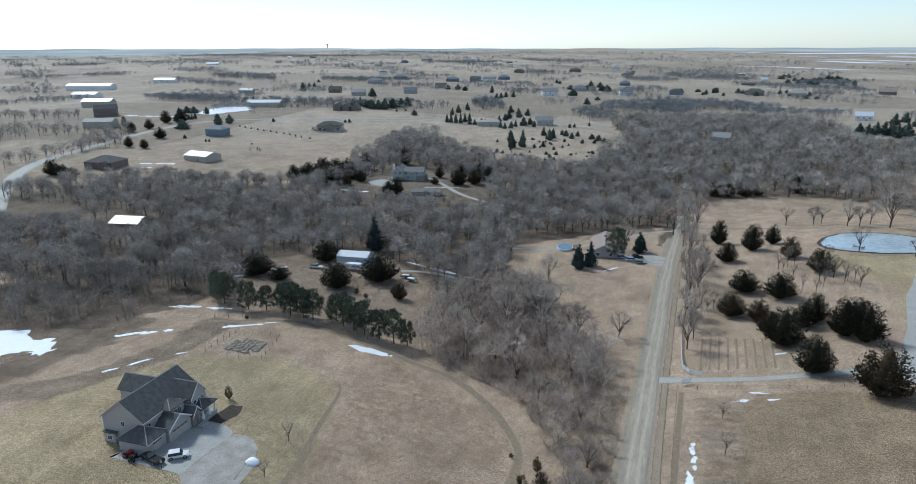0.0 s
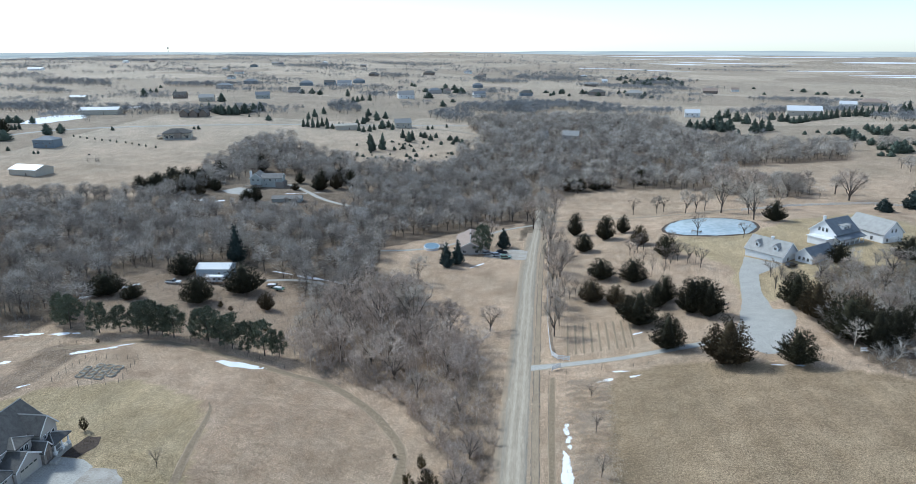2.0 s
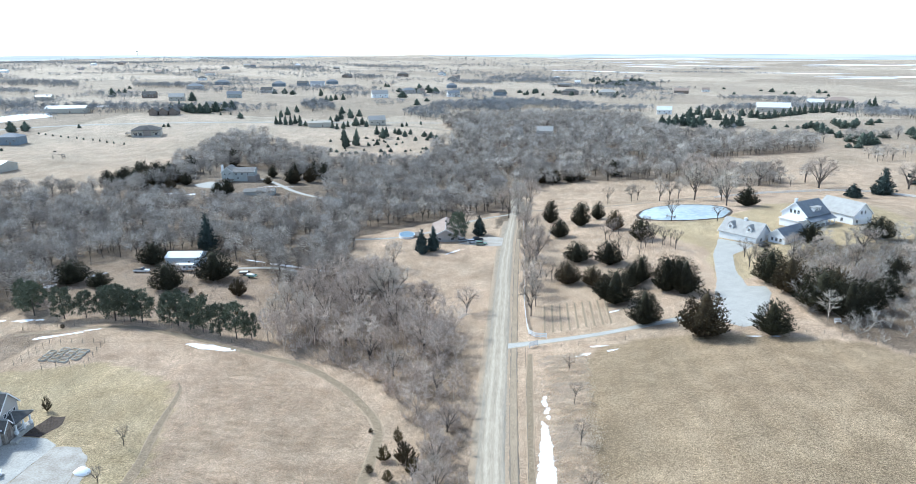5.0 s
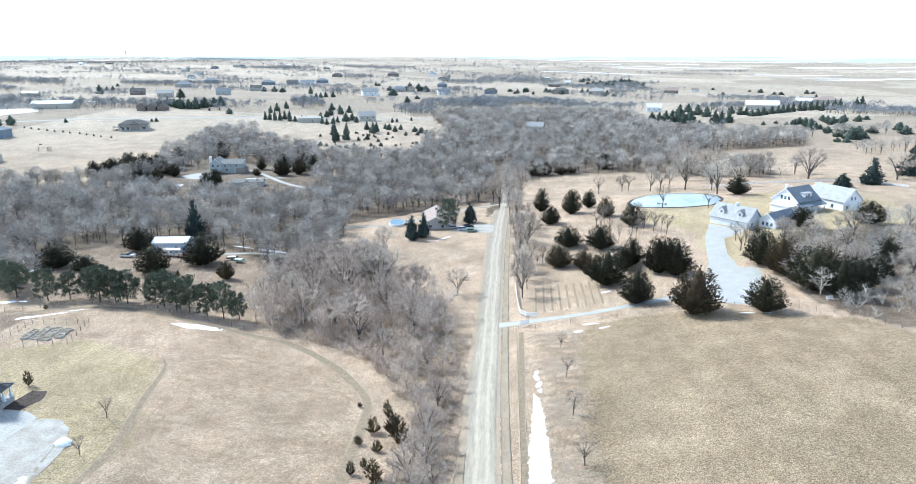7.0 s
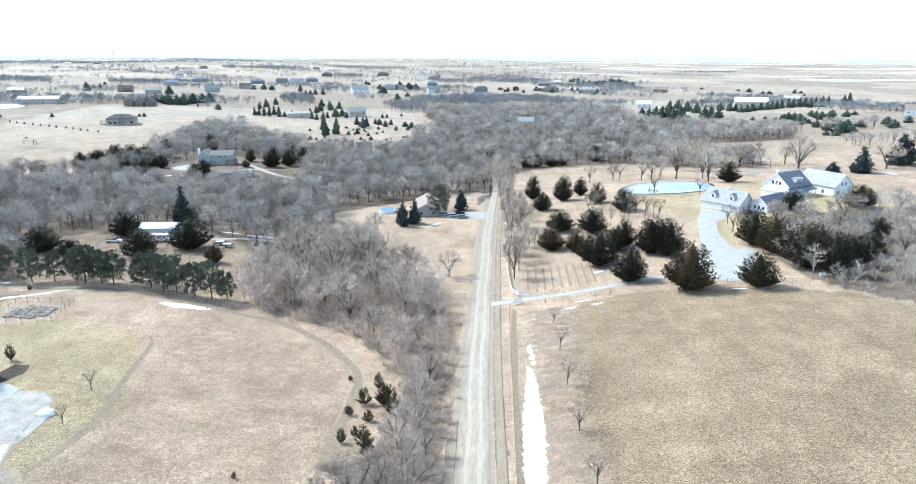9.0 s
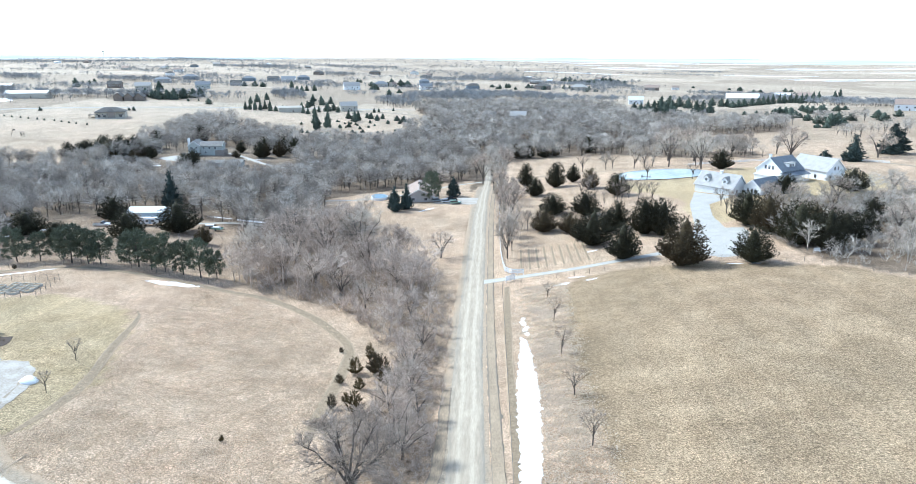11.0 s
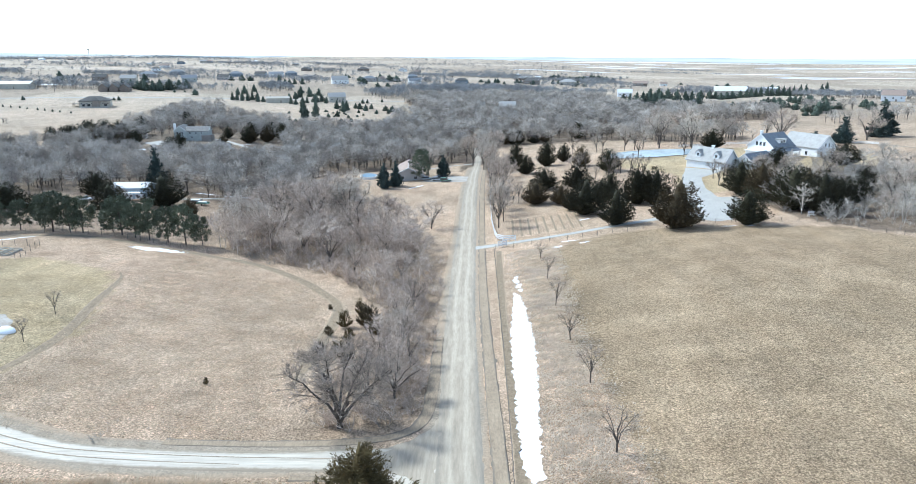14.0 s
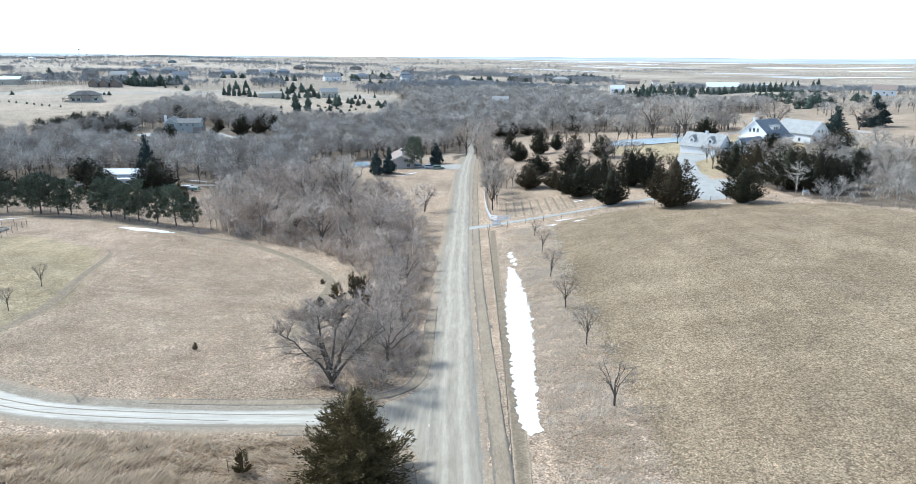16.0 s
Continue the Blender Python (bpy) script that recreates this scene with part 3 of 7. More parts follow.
patch("road_junction", [(-9, 57.4), (-4, 56.6), (-1.2, 54.2), (0.5, 50), (1.2, 46.5), (1.9, 47), (1.9, 72), (1.0, 70), (0.0, 66.5), (-2, 63.8), (-5, 62.4), (-9, 62)], M_GRAVEL, 0.125, "gravel fanning out where the side road joins the lane", "road", 0.2)
ribbon("junction_bank", [(-30, 63.4, 1.6), (-16, 63.4), (-8, 63.9), (-4, 65), (-1.6, 67), (-0.5, 70), (-0.2, 78), (-0.2, 100)], 1.8, M_STRIP, 0.06, "dark muddy bank round the corner of the brush", "bank", 0.25)
ribbon("junction_rut", [(-14, 56.2), (-9, 56.0), (-4.2, 55.2), (-1.8, 53.0), (-0.5, 49.5), (0, 45), (0.1, 38)], 1.1, M_STRIP, 0.07, "muddy rut where wheels cut the corner", "track", 0.15)
ribbon("east_driveway", [(6, 165.6, 5), (15, 165.7, 3.6), (30, 165.6, 3.2), (39.7, 168, 3.2), (52, 171.6, 3.6), (62, 175, 5), (69, 178, 9)], 3.4, M_CONCRETE, 0.07, "pale concrete farm driveway", "driveway", 0.05)
patch("east_driveway_court", [(57, 172), (64, 166), (67, 162.5), (71, 163), (78, 176), (84, 190), (84.5, 196), (79.5, 197), (81, 213), (85, 229), (96, 238.5), (86, 249.5), (79, 231), (73, 206), (66, 184)], M_CONCRETE, 0.10, "pale concrete turning court in front of the garage", "driveway", 0.1)
for off, n in ((-0.8, 3), (0.5, 9)):
    ribbon("wheel_rut", [(-64 + n, 73.2 + off, 0.15), (-56, 66 + off), (-44, 61.3 + off), (-36, 60.1 + off), (-26 + 2 * n, 59.6 + off, 0.12)], 0.22, M_VERGE, 0.10, "muddy wheel rut in the pale side road", "rut", 0.06)
ribbon("mown_track", [(-128, 160), (-104, 170), (-88, 166), (-60, 156), (-46, 153.5), (-33, 142.6), (-25, 131), (-20.3, 122), (-19.8, 110.7), (-19.7, 98.5), (-19.7, 88), (-19.6, 80, 0.8)], 2.6, M_TRACK, 0.05, "worn brown track through the dry grass", "track", 0.15)
ribbon("ditch_strip", [(9.2, 34), (9.6, 48), (10.2, 70), (10.5, 95), (11.2, 126), (12.4, 158)], 1.6, M_TRACK, 0.04, "dark brown ditch edge below the wire fence", "track", 0.15)
ribbon("lawn_edge_track", [(-70, 135, 0.3), (-67.5, 131, 1.0), (-64.2, 112), (-60.5, 99), (-59.5, 88), (-61, 78, 0.6)], 2.0, M_TRACK, 0.05, "worn edge of the mown lawn", "track", 0.12)
ribbon("far_lane", [(-340, 262, 11), (-381, 300, 11), (-425, 350, 10), (-448, 395, 10), (-452, 438, 9), (-464, 504, 9), (-461, 582, 7), (-408, 626, 7), (-326, 664, 7), (-257, 692, 7), (-150, 720, 6), (-60, 740, 6)], 7, M_CONCRETE, 0.25, "distant pale gravel road", "road")
ribbon("mid_lane", [(-108, 712), (-77, 703), (-39, 674), (-26, 645), (-20, 600)], 5, M_GRAVEL, 0.25, "distant pale gravel lane", "road")
ribbon("pond_lane", [(11, 345), (20, 346), (39, 345), (74, 338), (110, 352), (141, 362), (180, 364), (198, 354), (208, 335), (214, 300)], 3, M_VERGE, 0.08, "grass lane behind the pond", "track")
ribbon("valley_drive", [(-152, 425), (-146, 422), (-130, 403), (-119, 389), (-107, 379), (-93, 371), (-82, 368)], 3.4, M_CONCRETE, 0.12, "pale drive curving down from the valley house", "driveway", 0.2)
patch("valley_patio", [(-186, 401), (-179, 394), (-168, 391), (-165, 404), (-168.5, 411), (-180, 412)], M_CONCRETE, 0.12, "pale paved yard before the valley house", "patio", 0.05)
ribbon("shed_drive", [(-102, 232), (-92, 236), (-80, 238), (-68, 233), (-62, 224)], 2.6, M_CONCRETE, 0.09, "pale drive curving from the shed", "driveway", 0.2)
ribbon("ranch_lane", [(-60, 282), (-45, 284), (-33, 291), (-22, 303), (-8, 326), (9, 338)], 2.6, M_CONCRETE, 0.08, "pale drive behind the brown-roofed house", "driveway", 0.1)
patch("ranch_parking", [(-14, 274), (-8, 270), (2, 266), (7, 266), (7, 279), (0, 284), (-8, 283)], M_DRIVE, 0.07, "gravel parking beside the brown-roofed house", "driveway", 0.2)
POND = [(66, 300), (70, 311), (78, 321), (88, 323), (97, 319), (106, 308), (104, 293), (97, 281), (84, 280), (72, 285), (66, 292)]
ribbon("pond_bank", [(x + 0.03 * (x - 86), y + 0.03 * (y - 302)) for x, y in POND + POND[:2]], 1.8, M_MULCH, 0.10, "dark muddy bank round the frozen pond", "bank", 0.15)
patch("pond_water", POND, M_ICE, 0.16, "pale blue frozen pond", "water", 0.1)

flood = random.Random(17)
for k in range(18):
    y = flood.uniform(2500, 4500)
    x, w = flood.uniform(0.10, 0.62) * y, flood.uniform(50, 330) * (y / 3000)
    ribbon("snowy_field", [(x - w, y - 20, 4), (x - w * 0.6, y + flood.uniform(-18, 18)), (x, y + flood.uniform(-25, 25), 0.02 * y), (x + w * 0.5, y + flood.uniform(-25, 25)), (x + w, y + 15, 4)], 0.012 * y, M_SNOW, 0.6, "thin white snow lying in a far field of the river plain", "snow", 6.0)
patch("farm_pond", [(-497, 634), (-509, 669), (-504, 698), (-478, 709), (-459, 682), (-478, 634)], M_SNOW, 0.2, "snow-covered pond beside the far road", "water", 1.0)

for i in range(9):
    ribbon("furrow", [(17 + 2.3 * i, 172 + 0.2 * i), (17.6 + 2.3 * i, 184), (18.2 + 2.3 * i, 196)], 0.7, M_TRACK, 0.05, "faint furrow across the mown grass", "furrow", 0.12)

# snow left in the ditch and the shade
patch("snow_strip", [(13.6, 121), (12.4, 108), (11.5, 98), (10.8, 82), (10.2, 66), (10.1, 57.5), (10.9, 54), (11.9, 54.6), (12.6, 66), (13.9, 80), (14.9, 94), (14.9, 104), (14.9, 112), (14.6, 118)], M_SNOW, 0.12, "melting white snow in the roadside ditch", "snow", 0.17, 0.36)


def snow_group(x0, y0, x1, y1, wide, pieces, seed):
    """Ragged scraps of old snow strewn along a line."""
    rg = random.Random(seed)
    turn = math.atan2(y1 - y0, x1 - x0)
    for k in range(pieces):
        f = rg.uniform(0, 1)
        cx, cy = x0 + (x1 - x0) * f + rg.gauss(0, wide * 0.2), y0 + (y1 - y0) * f + rg.gauss(0, wide * 0.2)
        a, b_ = rg.uniform(0.5, 1.3) * max(0.7, math.hypot(x1 - x0, y1 - y0) / pieces), rg.uniform(0.25, 0.6) * wide
        out = []
        for i in range(14):
            u, r = i * 2 * math.pi / 14, rg.uniform(0.55, 1.1)
            px, py = a * r * math.cos(u), b_ * r * math.sin(u)
            out.append((cx + px * math.cos(turn) - py * math.sin(turn), cy + px * math.sin(turn) + py * math.cos(turn)))
        patch("snow_patch", out, M_SNOW, 0.12, "thin ragged scrap of melting snow on dry grass", "snow", 0.05, 9.0)


for n, row in enumerate(((14.6, 132, 14.7, 122, 1.2, 9), (24, 152, 33, 153.5, 1.4, 6), (26, 158, 31, 157, 1.0, 3), (-129.5, 119, -124, 127.5, 1.4, 5), (-119, 134, -116, 138, 1.0, 3), (-372, 405, -345, 412, 5, 6), (-365, 392, -352, 396, 3, 4), (-500, 790, -440, 800, 14, 5), (-560, 600, -500, 612, 8, 5), (-119, 158, -104, 168, 2.0, 7), (-17, 258, -14, 262, 1.6, 2), (37, 184, 42, 185.5, 1.2, 3),
                         (66, 155.5, 72, 154.5, 1.0, 3), (-152, 170, -126, 173, 2.4, 8), (-150, 205, -140, 222, 3, 6), (-60, 235, -95, 246, 2, 6), (-150, 140, -134, 150, 2.5, 6), (-145, 398, -128, 404, 1.5, 3), (-192, 376, -172, 372, 4, 6))):
    snow_group(*row, n + 3)
patch("snow_patch", [(-79.5, 158.2), (-77, 159.4), (-74.5, 159.0), (-72, 159.6), (-69.5, 158.6), (-67.4, 158.6), (-64.1, 157.2), (-66, 156.4), (-68, 155.7), (-70.6, 156.1), (-73.6, 155.5), (-76.2, 156.6)], M_SNOW, 0.12, "ragged drift of old snow below the pines", "snow", 0.14, 0.5)
patch("frozen_pool", [(-200, 138), (-186, 138), (-178, 139), (-170, 134), (-164, 136), (-155, 129), (-156, 124), (-163, 127), (-168, 122), (-160, 116), (-168, 115), (-178, 122), (-188, 121), (-200, 124)], M_SNOW, 0.14, "snow-covered frozen puddle in a hollow", "snow", 0.8)


# ---- trees ----
def sticks(segs):
    """Tapered sticks as arrays: rows of start, end, radius at both, sides."""
    V, F, n = [], [], 0
    for p0, p1, r0, r1, k in segs:
        d = np.array(p1) - p0
        d = d / (np.linalg.norm(d) + 1e-9)
        a = np.cross(d, (0.31, 0.87, 0.21))
        a /= np.linalg.norm(a) + 1e-9
        b = np.cross(d, a)
        ang = np.arange(k) * 2 * math.pi / k
        ring = np.cos(ang)[:, None] * a + np.sin(ang)[:, None] * b
        if k == 1:
            V.append(np.array([p0 - a * r0, p0 + a * r0, p1]))
            F.append((n, n + 1, n + 2))
            n += 3
            continue
        V.append(np.array(p0) + ring * r0)
        if r1 <= 0.0:
            V.append(np.array(p1)[None])
            F += [(n + i, n + (i + 1) % k, n + k) for i in range(k)]
            n += k + 1
        else:
            V.append(np.array(p1) + ring * r1)
            for i in range(k):
                j = (i + 1) % k
                F += [(n + i, n + j, n + k + j), (n + i, n + k + j, n + k + i)]
            n += 2 * k
    return np.concatenate(V), np.array(F)


def bare_tree(seed, h, spread, forks, twigs, thick=1.0, trunk_part=0.28, stems=1, up=0.55, lean_mesh=False):
    """Sticks of a leafless tree: (wood, twigs). forks: boughs at each of the orders."""
    rng = np.random.default_rng(seed)
    wood, fine = [], []

    def grow(p, d, length, r, order):
        bits = (2 if order == 0 else 1) if lean_mesh else 3 if order < 2 else 2
        q = np.array(p, float)
        pts = [q]
        for i in range(bits):
            d = d + rng.normal(0, 0.16, 3) + np.array([0, 0, 0.10 * up])
            d = d / np.linalg.norm(d)
            e = q + d * length / bits
            r1 = r * (0.78 if order else 0.88)
            wood.append((q, e, r, r1, 3 if lean_mesh else 5 if order == 0 else 4 if order == 1 else 3))
            q, r = e, r1
            pts.append(q)
        if order < len(forks):
            for _ in range(forks[order]):
                at = rng.uniform(0.3 if order else trunk_part, 1.0) * bits
                i = min(int(at), bits - 1)
                s = pts[i] + (pts[i + 1] - pts[i]) * (at - i)
                a = rng.uniform(0, 2 * math.pi)
                side = np.array([math.cos(a), math.sin(a), 0.0])
                tilt = rng.uniform(0.45, 0.95) * spread
                nd = d * (1 - 0.35 * tilt) + side * tilt + np.array([0, 0, 0.15])
                grow(s, nd / np.linalg.norm(nd), length * rng.uniform(0.5, 0.78), max(r * rng.uniform(0.38, 0.6), 0.012), order + 1)
        else:
            for _ in range(twigs):
                at = rng.uniform(0.1, 1.0) * bits
                i = min(int(at), bits - 1)
                s = pts[i] + (pts[i + 1] - pts[i]) * (at - i)
                nd = d + rng.normal(0, 0.9, 3) + np.array([0, 0, 0.25])
                nd = nd / np.linalg.norm(nd)
                fine.append((s, s + nd * length * rng.uniform(0.4, 0.95), 0.016 * thick * h / 9, 0.0, 1 if lean_mesh else 3))

    for s in range(stems):
        a = rng.uniform(0, 2 * math.pi)
        lean = 0.03 if stems == 1 else rng.uniform(0.25, 0.7)
        d = np.array([math.cos(a) * lean, math.sin(a) * lean, 1.0])
        grow(np.array([math.cos(a), math.sin(a), 0]) * (0 if stems == 1 else 0.25), d / np.linalg.norm(d), h * 0.52, h * (0.017 if lean_mesh else 0.024) * (1 if stems == 1 else 0.7), 0)
    w, t = sticks(wood), sticks(fine)
    top = max(w[0][:, 2].max(), t[0][:, 2].max())
    for a in (w, t):
        a[0][:] *= h / top
        a[0][:, 2] -= 0.15
    return w, t


def crown_tree(seed, w, limbs, ends, twigs, trunk=0.26, fork=0.25, low=0.22, twig_r=0.02, twig_len=1.1, full=True, peak=0.9):
    """A leafless tree 10 m high with a rounded crown w wide: limbs arch up from the trunk, branches fill the crown, twigs fringe it."""
    rng = np.random.default_rng(seed)
    wood, fine = [], []
    mid, half = np.array((0, 0, 10 * (low + 1) / 2)), np.array((w / 2, w / 2, 10 * (1 - low) / 2))
    top = np.array((rng.normal(0, 0.15), rng.normal(0, 0.15), 10 * fork))
    wood.append((np.array((0, 0, -0.3)), top * 0.5, trunk, trunk * 0.85, 7 if full else 3))
    wood.append((top * 0.5, top, trunk * 0.85, trunk * 0.75, 7 if full else 3))
    rails = []
    for k in range(limbs):
        a = 2 * math.pi * k / limbs + rng.uniform(-0.4, 0.4)
        out = 0.25 if k == 0 else rng.uniform(0.55, 0.85)
        goal = mid + half * (math.cos(a) * out, math.sin(a) * out, rng.uniform(0.1, 0.45) if k else peak * 0.7)
        start = top * rng.uniform(0.45, 1.0)
        bend = start + (goal - start) * (0.30, 0.30, 0.55) + rng.normal(0, 0.25, 3)
        steps = 6 if full else 2
        f = np.linspace(0, 1, steps + 1)[:, None]
        line = (1 - f) ** 2 * start + 2 * f * (1 - f) * bend + f * f * goal
        line[1:-1] += rng.normal(0, 0.10, line[1:-1].shape)
        r = trunk * rng.uniform(0.45, 0.65) * (1 - 0.72 * f[:, 0])
        for i in range(steps):
            wood.append((line[i], line[i + 1], r[i], r[i + 1], 5 if full else 3))
        rails += [(line[i] + (line[i + 1] - line[i]) * g, r[i]) for i in range(1 if full else 0, steps) for g in (0.0, 0.5)] + [(line[-1], r[-1])]
    spine = np.array([p for p, _ in rails])
    for _ in range(ends):
        d = rng.normal(0, 1, 3)
        d /= np.linalg.norm(d)
        d[2] = abs(d[2]) * 1.15 - 0.2 if rng.random() < 0.85 else d[2] * 0.6
        e = mid + half * d * rng.uniform(0.55, 0.93)
        gap = np.linalg.norm(spine - e, axis=1) + 1.6 * np.maximum(0, spine[:, 2] - e[2] + 0.5)
        i = int(np.argmin(gap * rng.uniform(0.8, 1.25, len(gap))))
        s, r = spine[i], max(0.025, rails[i][1] * 0.4)
        m = s + (e - s) * 0.5 + rng.normal(0, 0.12, 3) + (0, 0, 0.1)
        if full:
            wood += [(s, m, r, r * 0.6, 3), (m, e, r * 0.6, 0.012, 3)]
        else:
            wood.append((s, e, r, 0.0, 3))
        for _ in range(twigs):
            f = rng.uniform(0.15, 1.0)
            p = s + (m - s) * f * 2 if f < 0.5 else m + (e - m) * (f * 2 - 1)
            way = (p - mid) / half * 0.75 + (e - s) / (np.linalg.norm(e - s) + 0.01) * 0.6 + rng.normal(0, 0.55, 3) + (0, 0, 0.25)
            way /= np.linalg.norm(way)
            q = p + way * twig_len * rng.uniform(0.5, 1.15)
            fine.append((p, q, twig_r, 0.0, 1))
            if full:
                for _ in range(2):
                    b = p + (q - p) * rng.uniform(0.25, 0.7)
                    v = way + rng.normal(0, 0.55, 3)
                    fine.append((b, b + v / np.linalg.norm(v) * twig_len * rng.uniform(0.3, 0.6), twig_r * 0.7, 0.0, 1))
    wood, fine = sticks(wood), sticks(fine)
    tall, wide = 10 / np.quantile(fine[0][:, 2], 0.998), w / 2 / np.quantile(np.hypot(fine[0][:, 0], fine[0][:, 1]), 0.985)
    for a in (wood, fine):
        a[0][:] *= (wide, wide, tall)
    return wood, fine


def tree_thing(name, wood, twigs, m_wood, m_twig, m, label, group="", category="bare tree"):
    e = empty(name, m, label, category, group)
    array_mesh("trunk", *wood, m_wood, e, smooth=True)
    array_mesh("crown", *twigs, m_twig, e, "fine bare twigs")
    return e


def joined(*pairs):
    v, f, n = [], [], 0
    for a, b in pairs:
        v.append(a)
        f.append(b + n)
        n += len(a)
    return np.concatenate(v), np.concatenate(f)


def scatter(name, kinds, spots, material, label, category, sink=0.0):
    """Many like plants as one mesh of kind stuff; spots: rows of x, y, height, with kinds of unit height. A kind's third value is how many of its first faces are bark."""
    rng = np.random.default_rng(len(spots))
    V, F, B, n = [], [], [], 0
    for x, y, h in spots:
        v, f, *bark = kinds[rng.integers(len(kinds))]
        a = rng.uniform(0, 2 * math.pi)
        c, s = math.cos(a), math.sin(a)
        w = h * rng.uniform(0.85, 1.2)
        V.append(np.stack([(v[:, 0] * c - v[:, 1] * s) * w + x, (v[:, 0] * s + v[:, 1] * c) * w + y, v[:, 2] * h + gz(x, y) - sink], -1))
        F.append(f + n)
        B.append(np.arange(len(f)) < (bark[0] if bark else 0))
        n += len(v)
    ob = tagged(array_mesh(name, np.concatenate(V), np.concatenate(F), material, label=label), category=category, kind="stuff")
    dark = np.concatenate(B).astype(np.int32)
    if dark.any():
        ob.data.materials.append(M_BARK)
        ob.data.polygons.foreach_set("material_index", dark)
    return ob


def spots_in(poly, area, h0, h1, seed, keep=lambda x, y: True, near=None):
    """Random places in an outline, one for each area, with heights."""
    rng = np.random.default_rng(seed)
    p = np.array(poly)
    (x0, y0), (x1, y1) = p.min(0), p.max(0)
    k = int((x1 - x0) * (y1 - y0) / area)
    x, y = rng.uniform(x0, x1, k), rng.uniform(y0, y1, k)
    ok = inside(poly, x, y)
    h = rng.uniform(h0, h1, k)
    return [(a, b, c) for a, b, c, o in zip(x, y, h, ok) if o and keep(a, b)]


def unit_tree(seed, forks, twigs, thick, **kw):
    w, t = bare_tree(seed, 10.0, kw.pop("spread", 0.9), forks, twigs, thick, **kw)
    v, f = joined(w, t)
    return v / 10.0, f


def haze_tree(seed, wide, twigs, r, length, limbs=6):
    """A leafless tree of unit height seen from afar: dark trunk and limbs, and a rounded haze of fine twigs that fan up and out. Returns points, faces and how many faces are wood."""
    rng = np.random.default_rng(seed)
    fork = rng.uniform(0.22, 0.34)
    rows = [(np.array((0, 0, -0.05)), np.array((0, 0, fork)), 0.017, 0.012, 3)]
    tips = []
    for k in range(limbs):
        a = 2 * math.pi * (k + rng.uniform(-0.3, 0.3)) / max(1, limbs - 1)
        out = 0.08 if k == 0 else rng.uniform(0.45, 0.75)
        tip = np.array((math.cos(a) * out * wide / 2, math.sin(a) * out * wide / 2, rng.uniform(0.62, 0.86)))
        root = np.array((0, 0, fork * rng.uniform(0.7, 1.0)))
        knee = root + (tip - root) * (0.42, 0.42, 0.55)
        rows += [(root, knee, 0.010, 0.006, 3), (knee, tip, 0.006, 0.0, 3)]
        tips += [knee, tip, (knee + tip) / 2]
    wood = sum(3 if row[3] <= 0 else 6 for row in rows)
    tips = np.array(tips)
    for _ in range(twigs):
        d = rng.normal(0, 1, 3)
        d /= np.linalg.norm(d)
        d[2] = d[2] if d[2] > -0.75 else -d[2] * 0.8
        p = d * rng.uniform(0.25, 1.0) ** 0.6 * (wide * 0.5, wide * 0.5, 0.40) * rng.uniform(0.86, 1.0) + (0, 0, 0.56)
        q = tips[np.argmin(((tips - p) ** 2).sum(1))]
        way = 0.6 * (p - (0, 0, 0.22)) / 0.5 + 0.8 * (p - q) / (np.linalg.norm(p - q) + 0.02) + rng.normal(0, 0.42, 3)
        way /= np.linalg.norm(way)
        rows.append((p - way * length * 0.6, p + way * length * rng.uniform(0.2, 0.6), r * rng.uniform(0.5, 1.6), 0.0, 1))
    v, f = sticks(rows)
    return v, f, wood


WOOD_KINDS = [haze_tree(s, w, 320, 0.0046, 0.155) for s, w in ((11, 0.74), (12, 0.88), (13, 0.66), (14, 0.80), (15, 0.95), (19, 0.7))]
LIGHT_KINDS = [haze_tree(s, w, 130, 0.0078, 0.17, 5) for s, w in ((25, 0.78), (26, 0.9), (27, 0.7), (28, 0.84))]
THIN_KINDS = [(v / 10, f) for v, f in (joined(*crown_tree(s, w, 5, 60, 9, 0.16, 0.25, 0.15, 0.028, 1.3, False)) for s, w in ((16, 8.5), (17, 7.5), (18, 8)))]
FAR_KINDS = [haze_tree(s, w, 32, 0.016, 0.24, 1) for s, w in ((21, 0.85), (22, 1.0), (23, 0.75))]
WEED_KINDS = [unit_tree(s, (3,), 5, 3.5, trunk_part=0.05, stems=3, spread=1.1, lean_mesh=True) for s in (34, 35)]
BRUSH_KINDS = [unit_tree(s, (4,), 13, 2.9, trunk_part=0.05, stems=4, spread=1.1, lean_mesh=True) for s in (31, 32, 33)]

CLEARINGS = [[(-198, 388), (-190, 416), (-180, 455), (-150, 458), (-136, 424), (-106, 412), (-92, 380), (-106, 357), (-136, 380), (-145, 368), (-172, 362)], [(-270, 235), (-225, 235), (-225, 275), (-270, 275)], [(-50, 255), (-60, 300), (-20, 330), (5, 345), (5, 250)], [(-420, 230), (-280, 245), (-275, 285), (-330, 290), (-420, 280)]]


def open_ground(x, y):
    return not any(inside(c, x, y) for c in CLEARINGS) and abs(x - 9) > 3.5 and math.hypot(x + 114, y - 252) > 10


HOUSE_FRONT = [(-205, 366), (-150, 340), (-95, 330), (-88, 362), (-100, 372), (-140, 385), (-175, 380), (-198, 392)]


def lowered(spots):
    """Young growth below the valley house, so that it looks out over the trees."""
    return [(x, y, h * (0.5 if inside(HOUSE_FRONT, x, y) else 1.0)) for x, y, h in spots]


